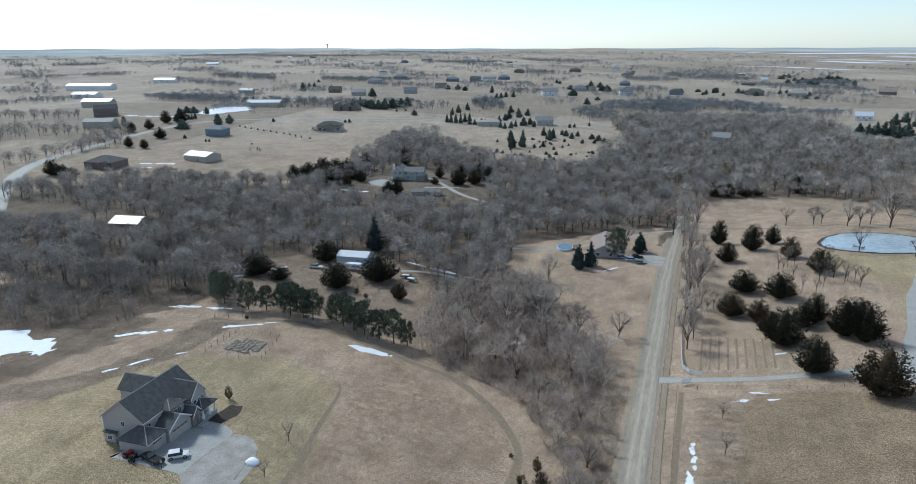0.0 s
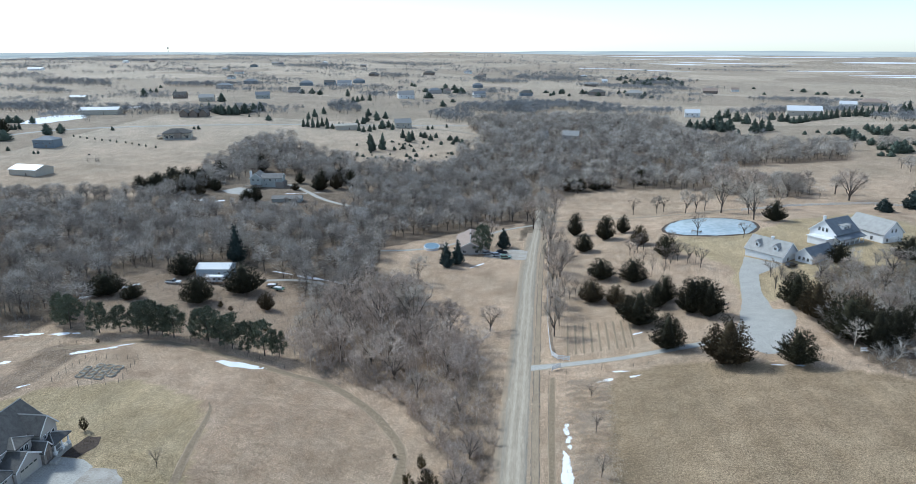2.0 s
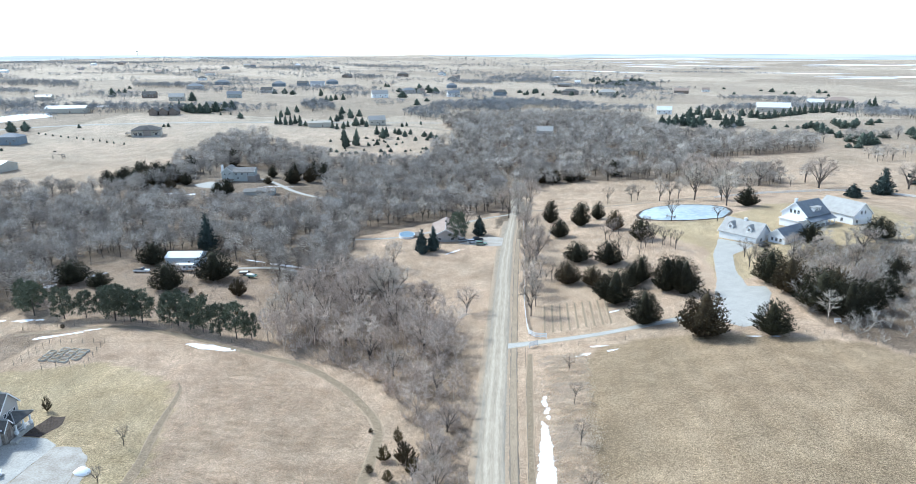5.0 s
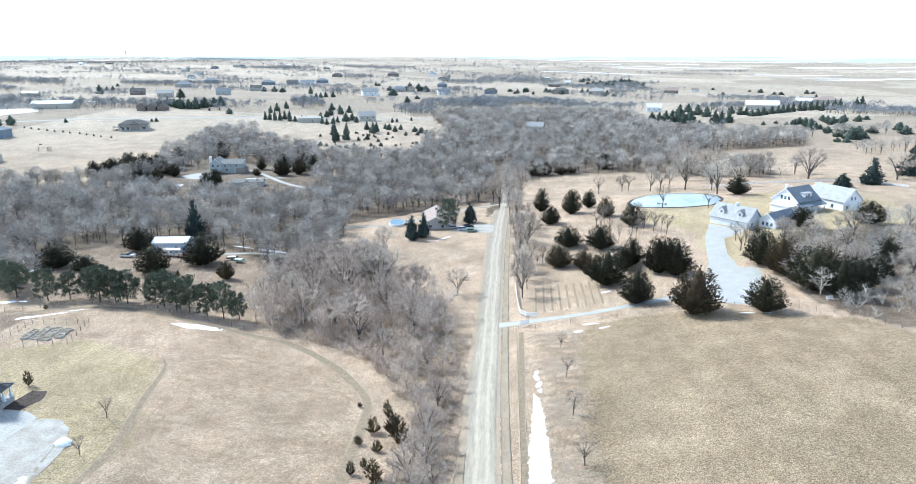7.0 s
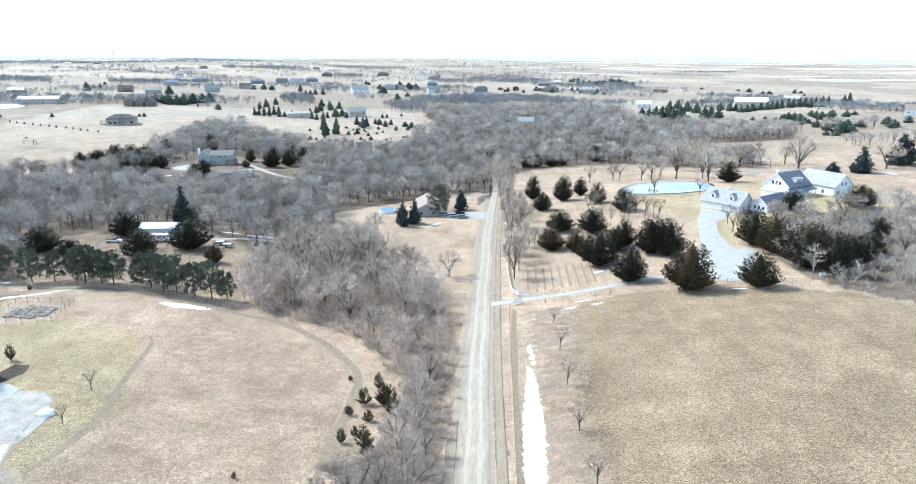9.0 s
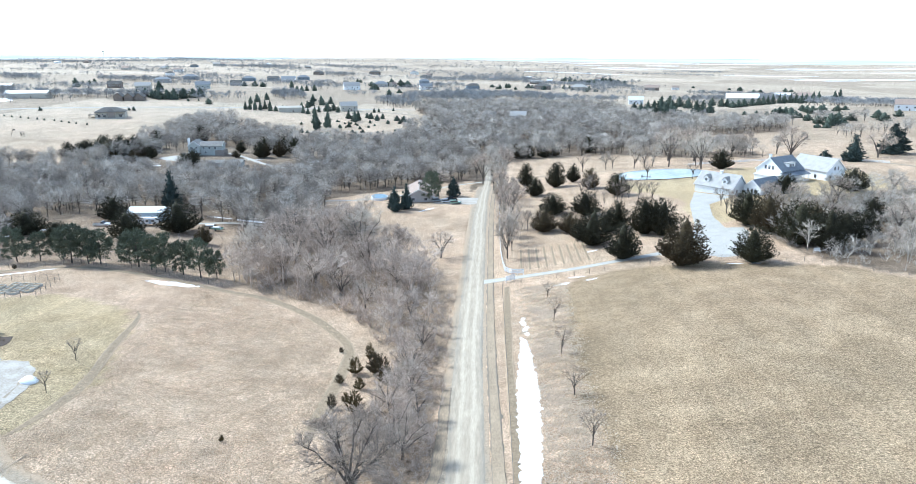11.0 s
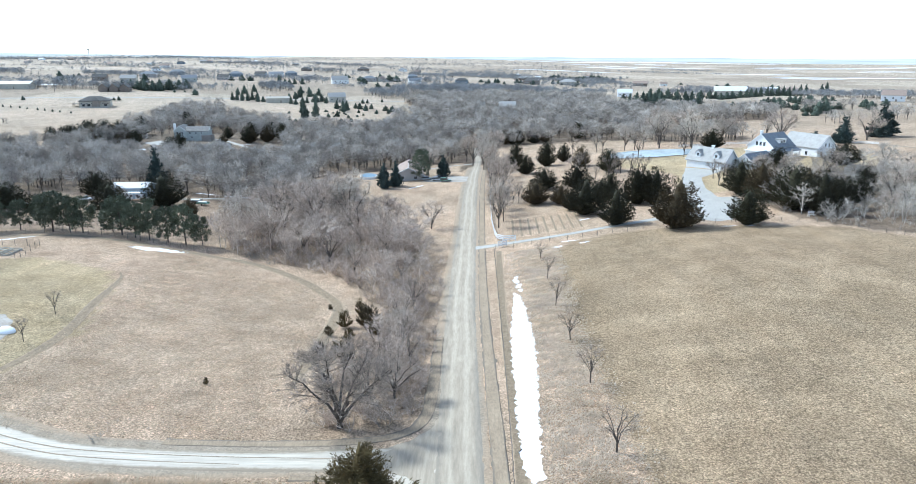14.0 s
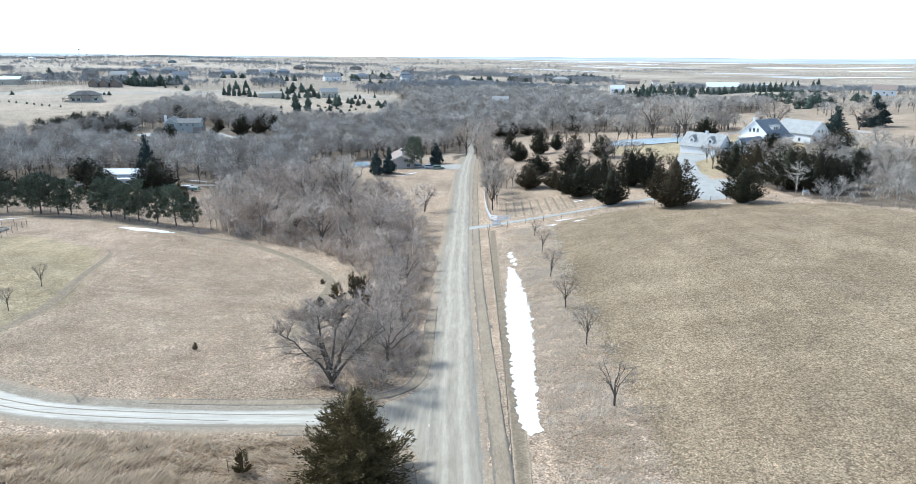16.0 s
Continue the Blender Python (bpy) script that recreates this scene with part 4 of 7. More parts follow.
scatter("woodland", WOOD_KINDS, lowered(spots_in(WOOD_MAIN, 92, 8.5, 13, 3, open_ground)), M_WOOD, "grey leafless woodland filling the valley", "woodland")
scatter("woodland", WOOD_KINDS, lowered(spots_in(WOOD_MAIN, 125, 8, 13.5, 6, open_ground)), M_DARKWOOD, "dark brown leafless trees within the valley woodland", "woodland")
scatter("woodland", WOOD_KINDS, lowered(spots_in(WOOD_MAIN, 180, 9, 14, 7, open_ground)), M_PALEWOOD, "pale leafless trees within the valley woodland", "woodland")
north = lambda x, y: math.hypot(x - 40, y - 643) > 20
scatter("woodland", LIGHT_KINDS, spots_in(WOOD_NORTH, 74, 8, 13, 33, north), M_WOOD, "grey leafless woodland running up the far valley", "woodland")
scatter("woodland", LIGHT_KINDS, spots_in(WOOD_NORTH, 95, 7, 12, 34, north), M_DARKWOOD, "dark leafless trees within the far valley woodland", "woodland")
scatter("woodland", LIGHT_KINDS, spots_in(WOOD_NORTH, 190, 9, 15, 35, north), M_PALEWOOD, "pale leafless trees within the far valley woodland", "woodland")
scatter("thicket", BRUSH_KINDS, [(x, y, h * (0.72 if x > -4.5 and y < 150 else 1.0)) for x, y, h in spots_in(THICKET, 7.5, 1.8, 5.0, 4)], M_TWIG, "dense bare brush along the lane", "thicket")
scatter("thicket", THIN_KINDS, spots_in(THICKET, 34, 5, 9, 9, lambda x, y: y > 84 and x < -5.5), M_TWIG, "bare young trees in the brush along the lane", "thicket")
scatter("woodland", THIN_KINDS, spots_in(WOOD_CREEK, 55, 7, 12, 23), M_DARKWOOD, "dark bare trees along the creek", "woodland")
scatter("thicket", BRUSH_KINDS, spots_in([(-14, 67), (-4, 67), (-1.6, 71), (-1.2, 86), (-14, 86)], 2.6, 0.9, 2.6, 28), M_TWIG, "low bare brush under the trees at the junction", "thicket")
scatter("understory", WEED_KINDS, spots_in([(-52, 158), (-46, 170), (-37, 166), (-36, 154), (-44, 153)], 2.0, 0.8, 2.4, 26), M_DARKWOOD, "dark tangled brush over the culvert bank", "undergrowth")
scatter("understory", WEED_KINDS, spots_in(WOOD_CREEK, 14, 1.0, 3.5, 24) + spots_in(CREEK_BANK, 30, 0.4, 1.2, 25, lambda x, y: y > 138 or x > -152), M_DARKWOOD, "dark bare undergrowth on the creek bank", "undergrowth")
scatter("understory", WEED_KINDS, spots_in(WOOD_MAIN, 55, 1.5, 4.0, 17, lambda x, y: y < 330 and open_ground(x, y)), M_DARKWOOD, "dark bare undergrowth along the woodland edge", "undergrowth")
TALL_EDGE = [(-60, 163), (-66, 200), (-55, 228), (-33, 224), (-24, 200), (-8, 186), (-7, 165), (-4, 150), (-14, 150), (-30, 160), (-45, 158)]
scatter("woodland", THIN_KINDS, spots_in(TALL_EDGE, 40, 8, 13.5, 19), M_TWIG, "tall grey bare trees at the end of the brush", "woodland")
scatter("understory", WEED_KINDS, spots_in(HEDGE_EAST, 9, 0.8, 2.6, 27), M_WOOD, "bare undergrowth among the shrubs behind the pasture", "undergrowth")
scatter("hedgerow", BRUSH_KINDS, spots_in(HEDGE_EAST, 34, 3, 6, 5), M_WOOD, "bare shrubs behind the pasture", "thicket")
scatter("hedgerow", THIN_KINDS, spots_in(HEDGE_EAST, 100, 5, 9, 15), M_WOOD, "bare saplings behind the pasture", "thicket")

# woods and tree belts further out, where slow waves of growth overlap
rng = np.random.default_rng(77)


def growth(x, y):
    return np.sin(x / 83 + 1.1 * np.sin(y / 140)) * np.cos(y / 61 + 0.9 * np.sin(x / 97)) + 0.55 * np.sin((x + 2 * y) / 47) + 0.35 * np.sin((2 * x - y) / 29)


def wooded(count, y0, y1, left, right, bar, h0, h1):
    y = y0 + (y1 - y0) * rng.uniform(0, 1, count) ** 1.3
    x = rng.uniform(left, right, count) * y
    keep = (growth(x, y * 0.6) > bar) & ~inside(WOOD_MAIN, x, y) & ~inside(WOOD_NORTH, x, y) & ~((x > -440) & (x < -215) & (y > 405) & (y < 690)) & (abs(x + 0.45 * y) > 0)
    keep &= ~((x > 450) & (y > 1500))
    keep &= ~((x > 170) & (x < 420) & (y > 400) & (y < 640) & (growth(x, y) < 1.1))
    return [(a, b, c) for a, b, c, k in zip(x, y, rng.uniform(h0, h1, count), keep) if k]


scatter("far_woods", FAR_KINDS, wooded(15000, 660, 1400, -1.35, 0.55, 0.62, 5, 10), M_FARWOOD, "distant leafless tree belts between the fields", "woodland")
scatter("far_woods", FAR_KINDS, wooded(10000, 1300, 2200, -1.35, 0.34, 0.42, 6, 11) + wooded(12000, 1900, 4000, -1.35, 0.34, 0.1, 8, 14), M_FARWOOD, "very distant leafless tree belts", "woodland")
BELTS = [(-560, 470, 60, 30, 40), (-600, 380, 70, 30, 20), (-640, 560, 60, 14, 10), (-300, 205, 80, 35, 0), (-470, 480, 20, 60, 30), (-450, 400, 14, 60, 0),
         (158, 398, 34, 14, -20), (300, 470, 70, 14, 8), (420, 560, 60, 20, 0), (330, 425, 60, 14, 0), (290, 565, 50, 12, 15)]
FAR_BELTS = [(-590, 755, 110, 26, -18), (-425, 750, 70, 26, 8), (-335, 782, 45, 14, 35), (-850, 1120, 150, 26, -28), (-870, 1270, 100, 40, -18), (-635, 1310, 70, 40, 10), (-1300, 2650, 260, 60, 5), (-690, 2220, 110, 120, 20), (-340, 1740, 45, 70, 10),
             (-232, 1080, 34, 46, -10), (-62, 1640, 60, 80, 0), (60, 2100, 90, 260, -8), (230, 1540, 130, 70, -12), (130, 900, 70, 24, 0), (480, 1240, 130, 40, 20), (-30, 900, 60, 60, 0), (-85, 805, 26, 44, 10), (-225, 850, 20, 60, 20),
             (-1900, 2900, 420, 90, -10), (-1350, 3650, 260, 90, 30), (960, 3120, 160, 60, 20), (330, 1850, 110, 60, 60), (-540, 1500, 60, 24, 10), (-480, 1180, 60, 22, 20),
             (335, 905, 100, 22, 20), (445, 775, 75, 40, -40), (46, 965, 80, 40, 0), (-52, 1210, 40, 50, 0), (-590, 1345, 130, 40, 25), (800, 2780, 260, 30, 4), (150, 2050, 70, 150, -10), (-470, 2850, 170, 120, 10)]
belt_spots = []
for cx, cy, ax, ay, slant in FAR_BELTS:
    k = int(ax * ay / (9 if cy < 1000 else 22 if cy < 2000 else 45))
    u, r = rng.uniform(0, 2 * math.pi, k), np.sqrt(rng.uniform(0, 1, k))
    dx, dy = ax * r * np.cos(u), ay * r * np.sin(u)
    c, sn = math.cos(radians(slant)), math.sin(radians(slant))
    belt_spots += [(cx + p * c - q * sn, cy + p * sn + q * c, rng.uniform(7, 12)) for p, q in zip(dx, dy)]
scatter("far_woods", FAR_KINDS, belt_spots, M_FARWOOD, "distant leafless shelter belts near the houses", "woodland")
belt_spots = []
for cx, cy, ax, ay, slant in BELTS:
    k = int(ax * ay / 26)
    u, r = rng.uniform(0, 2 * math.pi, k), np.sqrt(rng.uniform(0, 1, k))
    dx, dy = ax * r * np.cos(u), ay * r * np.sin(u)
    c, sn = math.cos(radians(slant)), math.sin(radians(slant))
    belt_spots += [(cx + p * c - q * sn, cy + p * sn + q * c, rng.uniform(8, 13)) for p, q in zip(dx, dy)]
scatter("tree_belts", LIGHT_KINDS, belt_spots, M_WOOD, "leafless tree belts along lanes and hollows", "woodland")


def conifer(seed, h, w, sprays, length, shape=1.0, skirt=0.03, rise=0.35, lobes=26, body=0.78):
    """Foliage of a conifer: a lumpy inner body and many small sprays. shape above 1 is slimmer at the top."""
    rng = np.random.default_rng(seed)
    nu, nv = 14, 9
    lob = rng.uniform(0, 2 * math.pi, lobes), rng.uniform(0.0, 0.85, lobes), rng.uniform(0.05, 0.22, lobes)

    def radius(t, a):
        r = (1 - t) ** shape * (0.55 + 0.45 * np.minimum(1, (t + 0.02) / 0.14))
        for la, lt, lr in zip(*lob):
            d = ((a - la + math.pi) % (2 * math.pi) - math.pi) * 1.3
            r = r + lr * np.exp(-(d * d) / 0.10 - ((t - lt) / 0.09) ** 2) * (1 - t) ** 0.5
        return r * w / 2
    T, A = np.meshgrid(np.linspace(0, 0.97, nv), np.linspace(0, 2 * math.pi, nu, endpoint=False), indexing="ij")
    R = radius(T, A) * body * rng.uniform(0.85, 1.1, T.shape)
    V = [np.stack([R * np.cos(A), R * np.sin(A), h * (skirt + T * (1 - skirt)) + 0 * R], -1).reshape(-1, 3)]
    F = []
    for i in range(nv - 1):
        for j in range(nu):
            a, b, c, d = i * nu + j, i * nu + (j + 1) % nu, (i + 1) * nu + (j + 1) % nu, (i + 1) * nu + j
            F += [(a, b, c), (a, c, d)]
    n = nu * nv
    t = 1 - np.sqrt(rng.uniform(0.0, 1, sprays))
    a = rng.uniform(0, 2 * math.pi, sprays)
    r = radius(t, a) * rng.uniform(body * 0.85, 1.02, sprays)
    base = np.stack([r * np.cos(a), r * np.sin(a), h * (skirt + t * (1 - skirt))], -1)
    way = np.stack([np.cos(a), np.sin(a), np.full(sprays, rise)], -1) + rng.normal(0, 0.38, (sprays, 3))
    way /= np.linalg.norm(way, axis=1)[:, None]
    L = length * rng.uniform(0.55, 1.3, sprays)[:, None] * (0.55 + 0.45 * (1 - t))[:, None]
    side = np.cross(way, rng.normal(0, 1, (sprays, 3)))
    side /= np.linalg.norm(side, axis=1)[:, None]
    drop = np.cross(way, side)
    p0, tip = base - way * L * 0.4, base + way * L * 0.6
    l, rr, m = base + side * L * 0.24, base - side * L * 0.24, base + drop * L * 0.10
    V.append(np.stack([p0, l, tip, rr, m], 1).reshape(-1, 3))
    o = n + np.arange(sprays) * 5
    F = np.concatenate([np.array(F), np.stack([o, o + 1, o + 4], -1), np.stack([o + 1, o + 2, o + 4], -1), np.stack([o + 2, o + 3, o + 4], -1), np.stack([o + 3, o, o + 4], -1)])
    return np.concatenate(V), F


def boughed(seed, h, w, boughs, per, spray, shape, skirt, rise, core=0.5, near=0.25, fat=0.17, wild=0.5, least=0.78):
    """Foliage of a conifer that grows in boughs, each set with sprays from near to the tip, round a dark inner body."""
    rng = np.random.default_rng(seed)
    u = 1 - np.sqrt(rng.uniform(0, 1, boughs))
    a = rng.uniform(0, 2 * math.pi, boughs)
    reach = w / 2 * (1 - u) ** shape * (0.6 + 0.4 * np.minimum(1, (u + 0.01) / 0.12)) * rng.uniform(least, 1.12, boughs)
    root = np.stack([0 * a, 0 * a, h * (skirt + u * (0.97 - skirt)) - rise * reach * 0.45], -1)
    root[:, 2] = np.maximum(root[:, 2], h * skirt * 0.6 + 0.1)
    way = np.stack([np.cos(a), np.sin(a), rise + 0.5 * u], -1)
    f = rng.uniform(near, 1.0, (boughs, per)) ** 0.8
    pos = root[:, None, :] + way[:, None, :] * (reach[:, None] * f)[..., None] + rng.normal(0, 0.035 * w, (boughs, per, 3)) * (1.1 - 0.6 * f)[..., None]
    d = way[:, None, :] + rng.normal(0, wild, (boughs, per, 3)) + (0, 0, 0.2)
    d /= np.linalg.norm(d, axis=2)[..., None]
    L = (spray * rng.uniform(0.5, 1.25, (boughs, per)) * (0.55 + 0.45 * (1 - u))[:, None])[..., None]
    side = np.cross(d, rng.normal(0, 1, d.shape))
    side /= np.linalg.norm(side, axis=2)[..., None]
    pts = np.stack([pos - d * L * 0.35, pos + side * L * fat, pos + d * L * 0.65, pos - side * L * fat], 2).reshape(-1, 3)
    o = np.arange(boughs * per) * 4
    faces = np.concatenate([np.stack([o, o + 1, o + 2], -1), np.stack([o, o + 2, o + 3], -1)])
    nu, nv = 10, 7
    T, A = np.meshgrid(np.linspace(0, 1, nv), np.linspace(0, 2 * math.pi, nu, endpoint=False), indexing="ij")
    R = w / 2 * core * (1 - T) ** shape * (0.6 + 0.4 * np.minimum(1, T / 0.12)) * rng.uniform(0.75, 1.15, T.shape)
    body = np.stack([R * np.cos(A), R * np.sin(A), h * (skirt + T * (0.93 - skirt))], -1).reshape(-1, 3)
    i, j = np.meshgrid(np.arange(nv - 1), np.arange(nu), indexing="ij")
    p, q = (i * nu + j).ravel(), (i * nu + (j + 1) % nu).ravel()
    inner = np.concatenate([np.stack([p, q, q + nu], -1), np.stack([p, q + nu, p + nu], -1)])
    return joined((body, inner), (pts, faces))


def pine_foliage(seed, clumps, per, needle):
    """Foliage of a pine 10 m high and wide: loose round clumps of needles at the ends of its boughs."""
    rng = np.random.default_rng(seed)
    u = rng.uniform(0, 1, clumps) ** 0.85
    a = rng.uniform(0, 2 * math.pi, clumps)
    r = 4.3 * np.sqrt(np.clip(1 - (np.abs(u - 0.30) / 0.74) ** 2.2, 0.02, 1)) * rng.uniform(0.3, 1.0, clumps) ** 0.6
    centre = np.stack([r * np.cos(a), r * np.sin(a), 2.0 + 7.5 * u], -1)
    off = rng.normal(0, 1, (clumps, per, 3))
    off /= np.linalg.norm(off, axis=2)[..., None]
    size = rng.uniform(0.7, 1.25, clumps)[:, None, None]
    pos = centre[:, None, :] + off * size * rng.uniform(0.2, 1.0, (clumps, per, 1)) * (1.15, 1.15, 0.75)
    d = off * (1, 1, 0.7) + rng.normal(0, 0.45, off.shape) + (0, 0, 0.35)
    d /= np.linalg.norm(d, axis=2)[..., None]
    L = needle * rng.uniform(0.6, 1.3, (clumps, per))[..., None]
    side = np.cross(d, rng.normal(0, 1, d.shape))
    side /= np.linalg.norm(side, axis=2)[..., None]
    pts = np.stack([pos - d * L * 0.4, pos + side * L * 0.2, pos + d * L * 0.6, pos - side * L * 0.2], 2).reshape(-1, 3)
    o = np.arange(clumps * per) * 4
    boughs = sticks([(np.array((0, 0, max(1.6, c[2] - 0.9))), c, 0.07, 0.0, 3) for c in centre])
    return joined((pts, np.concatenate([np.stack([o, o + 1, o + 2], -1), np.stack([o, o + 2, o + 3], -1)])), boughs)


def conifer_kind(name, foliage, material, trunk_h, trunk_r, label, category, group):
    e = empty(name, Matrix(), label, category, group)
    bm = bmesh.new()
    tube(bm, (0, 0, -0.4), (0, 0, trunk_h), trunk_r, trunk_r * 0.35, 7)
    part("trunk", bm, M_BARK, e)
    array_mesh("crown", *foliage, material, e, "dense needle foliage")
    return e


def plant(kinds, rows, seed=1):
    """Set copies of tree kinds of unit 10 m height and width at rows of x, y, width, height; the first of each kind is used itself."""
    rng = random.Random(seed)
    for i, (x, y, w, h) in enumerate(rows):
        src = kinds[i % len(kinds)]
        m = pose(x, y, gz(x, y) - 0.05, rng.uniform(-3, 3), rng.uniform(-3, 3), rng.uniform(0, 360)) @ Matrix.Diagonal((w / 9.4, w / 9.4, h / 10, 1))
        if not src.get("placed"):
            src["placed"] = 1
            src.matrix_basis = m
        else:
            c = copy_thing(src, Matrix())
            c.matrix_basis = m


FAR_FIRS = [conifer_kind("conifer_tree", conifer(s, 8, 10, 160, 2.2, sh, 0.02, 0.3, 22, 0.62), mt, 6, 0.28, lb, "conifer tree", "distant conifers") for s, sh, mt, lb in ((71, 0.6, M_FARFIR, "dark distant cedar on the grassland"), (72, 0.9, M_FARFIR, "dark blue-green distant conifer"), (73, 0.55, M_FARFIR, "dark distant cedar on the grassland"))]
CEDARS = [conifer_kind("cedar_tree", boughed(s, 10, 10, 310, 18, 0.56, 0.55, 0.01, 0.5, 0.42, 0.3, 0.26, 0.42, 0.8), mt, 6, 0.28, lb, "cedar tree", "cedars on the grassland")
          for s, mt, lb in ((1, M_CEDAR, "dark green bushy cedar standing in dry grass"), (2, M_CEDAR, "dark green bushy cedar standing in dry grass"), (3, M_CEDAR, "broad dark cedar with ragged outline"), (4, M_RUST, "bronze-tinged winter cedar with ragged outline"))]
YOUNG = [conifer_kind("young_cedar", boughed(s, 10, 10, 60, 12, 2.0, 0.8, 0.02, 0.7, 0.12, 0.2, 0.11), mt, 8, 0.22, "small ragged olive-brown cedar beside the track", "cedar tree", "young cedars by the track") for s, mt in ((81, M_OLIVE), (82, M_RUST))]
PINES = [conifer_kind("pine_tree", pine_foliage(s, 70, 52, 0.62), M_PINE, 8.5, 0.22, "bushy grey-green pine with bare lower trunk on the field edge", "pine tree", "pines along the field edge") for s in (5, 6, 7)]
SPRUCES = [conifer_kind("spruce_tree", boughed(s, 10, 10, 130, 10, 1.5, 0.95, 0.02, -0.05, 0.6), M_SPRUCE, 8, 0.22, "dark blue-green conical spruce", "spruce tree", "spruces by the houses") for s in (8, 9)]

plant(CEDARS, [(26.9, 305.9, 7.7, 11.4), (39.2, 291.8, 9.4, 11.4), (48.2, 302.3, 7.1, 8.5), (51.5, 276.6, 8.2, 9.1), (28.6, 273.5, 8.8, 8.2), (59, 256.8, 9.3, 9), (32.3, 237.1, 11, 8.1), (27.2, 215.4, 9.6, 8.2),
               (43, 231.3, 11.2, 8.8), (50.2, 210.5, 8, 9), (39, 192.6, 12.8, 11.3), (34.4, 211.2, 7.9, 7.1), (43.8, 171, 10, 10.2), (56, 199.3, 10.5, 11.8), (59.9, 194.9, 10.3, 11.6), (55.5, 158.3, 13.4, 12.9), (71.9, 156.6, 10.4, 9.1), (46.5, 206, 7.5, 8), (61, 207, 8, 8.5), (36.5, 201, 7, 7)], 2)
plant(CEDARS, [(86.9, 199.8, 11.6, 11), (90.5, 174.1, 14.1, 12), (94.6, 165.1, 10.2, 11.6), (89.1, 189.9, 11.2, 11.8), (141.6, 245, 13, 8.5), (115.3, 240, 9.5, 7.5), (116.6, 310.3, 11, 9.1), (98, 182, 11, 10), (102, 172, 10, 9), (112, 182, 9, 7), (124, 200, 9, 7)], 3)
plant(CEDARS, [(-128, 237, 12.1, 9), (-108, 207, 12.3, 10), (-97, 221, 15.3, 11.5), (-82, 204, 5.6, 6.7), (-143.6, 211, 13.8, 8.5), (-132, 208, 8.9, 5.5)], 4)
plant(CEDARS, [(-237, 396, 10, 10), (-226, 391, 12, 11), (-218, 392, 12, 12), (-211, 390, 12, 12), (-205, 395, 12, 11), (-213, 411, 14, 13), (-208, 417, 13, 12), (-199, 407, 10, 9), (-226, 418, 13, 12), (-190, 401, 8, 8), (-205, 442, 12, 12), (-194, 388, 8, 7), (-232, 408, 11, 10), (-219, 402, 13, 12), (-130, 431, 10, 11), (-118, 420, 9, 11), (-110, 428, 9, 12), (-186, 470, 10, 13), (-146, 432, 7, 8), (-126, 414, 8, 9)], 5)
plant(YOUNG, [(-15.6, 116, 2.4, 3.8), (-12.4, 106, 4.4, 5.2), (-17.2, 108.6, 3.4, 3.6), (-19.2, 103.7, 2, 2.1), (-14.3, 91.3, 3.5, 4.2), (-18.3, 92.8, 1.8, 3), (-15.3, 101, 2.4, 2.5), (-13.6, 108.5, 3.6, 4.6), (-11.2, 103.5, 3.0, 3.6), (-13.2, 88.2, 2.6, 3.0), (-16.6, 95.5, 1.6, 2.0), (-88.9, 116.2, 2, 3.8), (-31.5, 80.3, 0.9, 1.3)], 6)
plant(PINES, [(-107, 173.6, 10, 11.2), (-102, 173, 8.4, 10.2), (-98.6, 173, 8.3, 9.9), (-87.5, 172, 10.2, 10.8), (-82.6, 169, 7.6, 9.6), (-78.5, 168, 7.2, 11), (-73, 166.5, 7, 9.6), (-68, 165.6, 7.6, 10.8), (-122.6, 174, 7.5, 10.4), (-117, 175.5, 6.5, 8.6), (-134, 177, 9, 10.8), (-64, 166.4, 5.2, 8.2), (-91.5, 175, 7, 9), (-112, 178, 7, 9.5), (-140, 182, 8, 10), (-14, 278.4, 9.9, 13)], 7)
plant(SPRUCES, [(-27.6, 259.4, 6.4, 11), (-23.3, 263.4, 6.4, 11.2), (-5.1, 287.2, 7, 9.9), (-116, 259, 8.9, 16.5), (177.6, 339.6, 9.9, 7.6), (196, 347.8, 12.4, 14.4), (230, 371.5, 18.8, 17.7), (-154, 375.6, 5, 8.2), (-160, 378.6, 5, 7.5)], 8)
hill = random.Random(12)
ROUND_FIRS, SLIM_FIRS = [FAR_FIRS[0], FAR_FIRS[2]], FAR_FIRS[1:2]
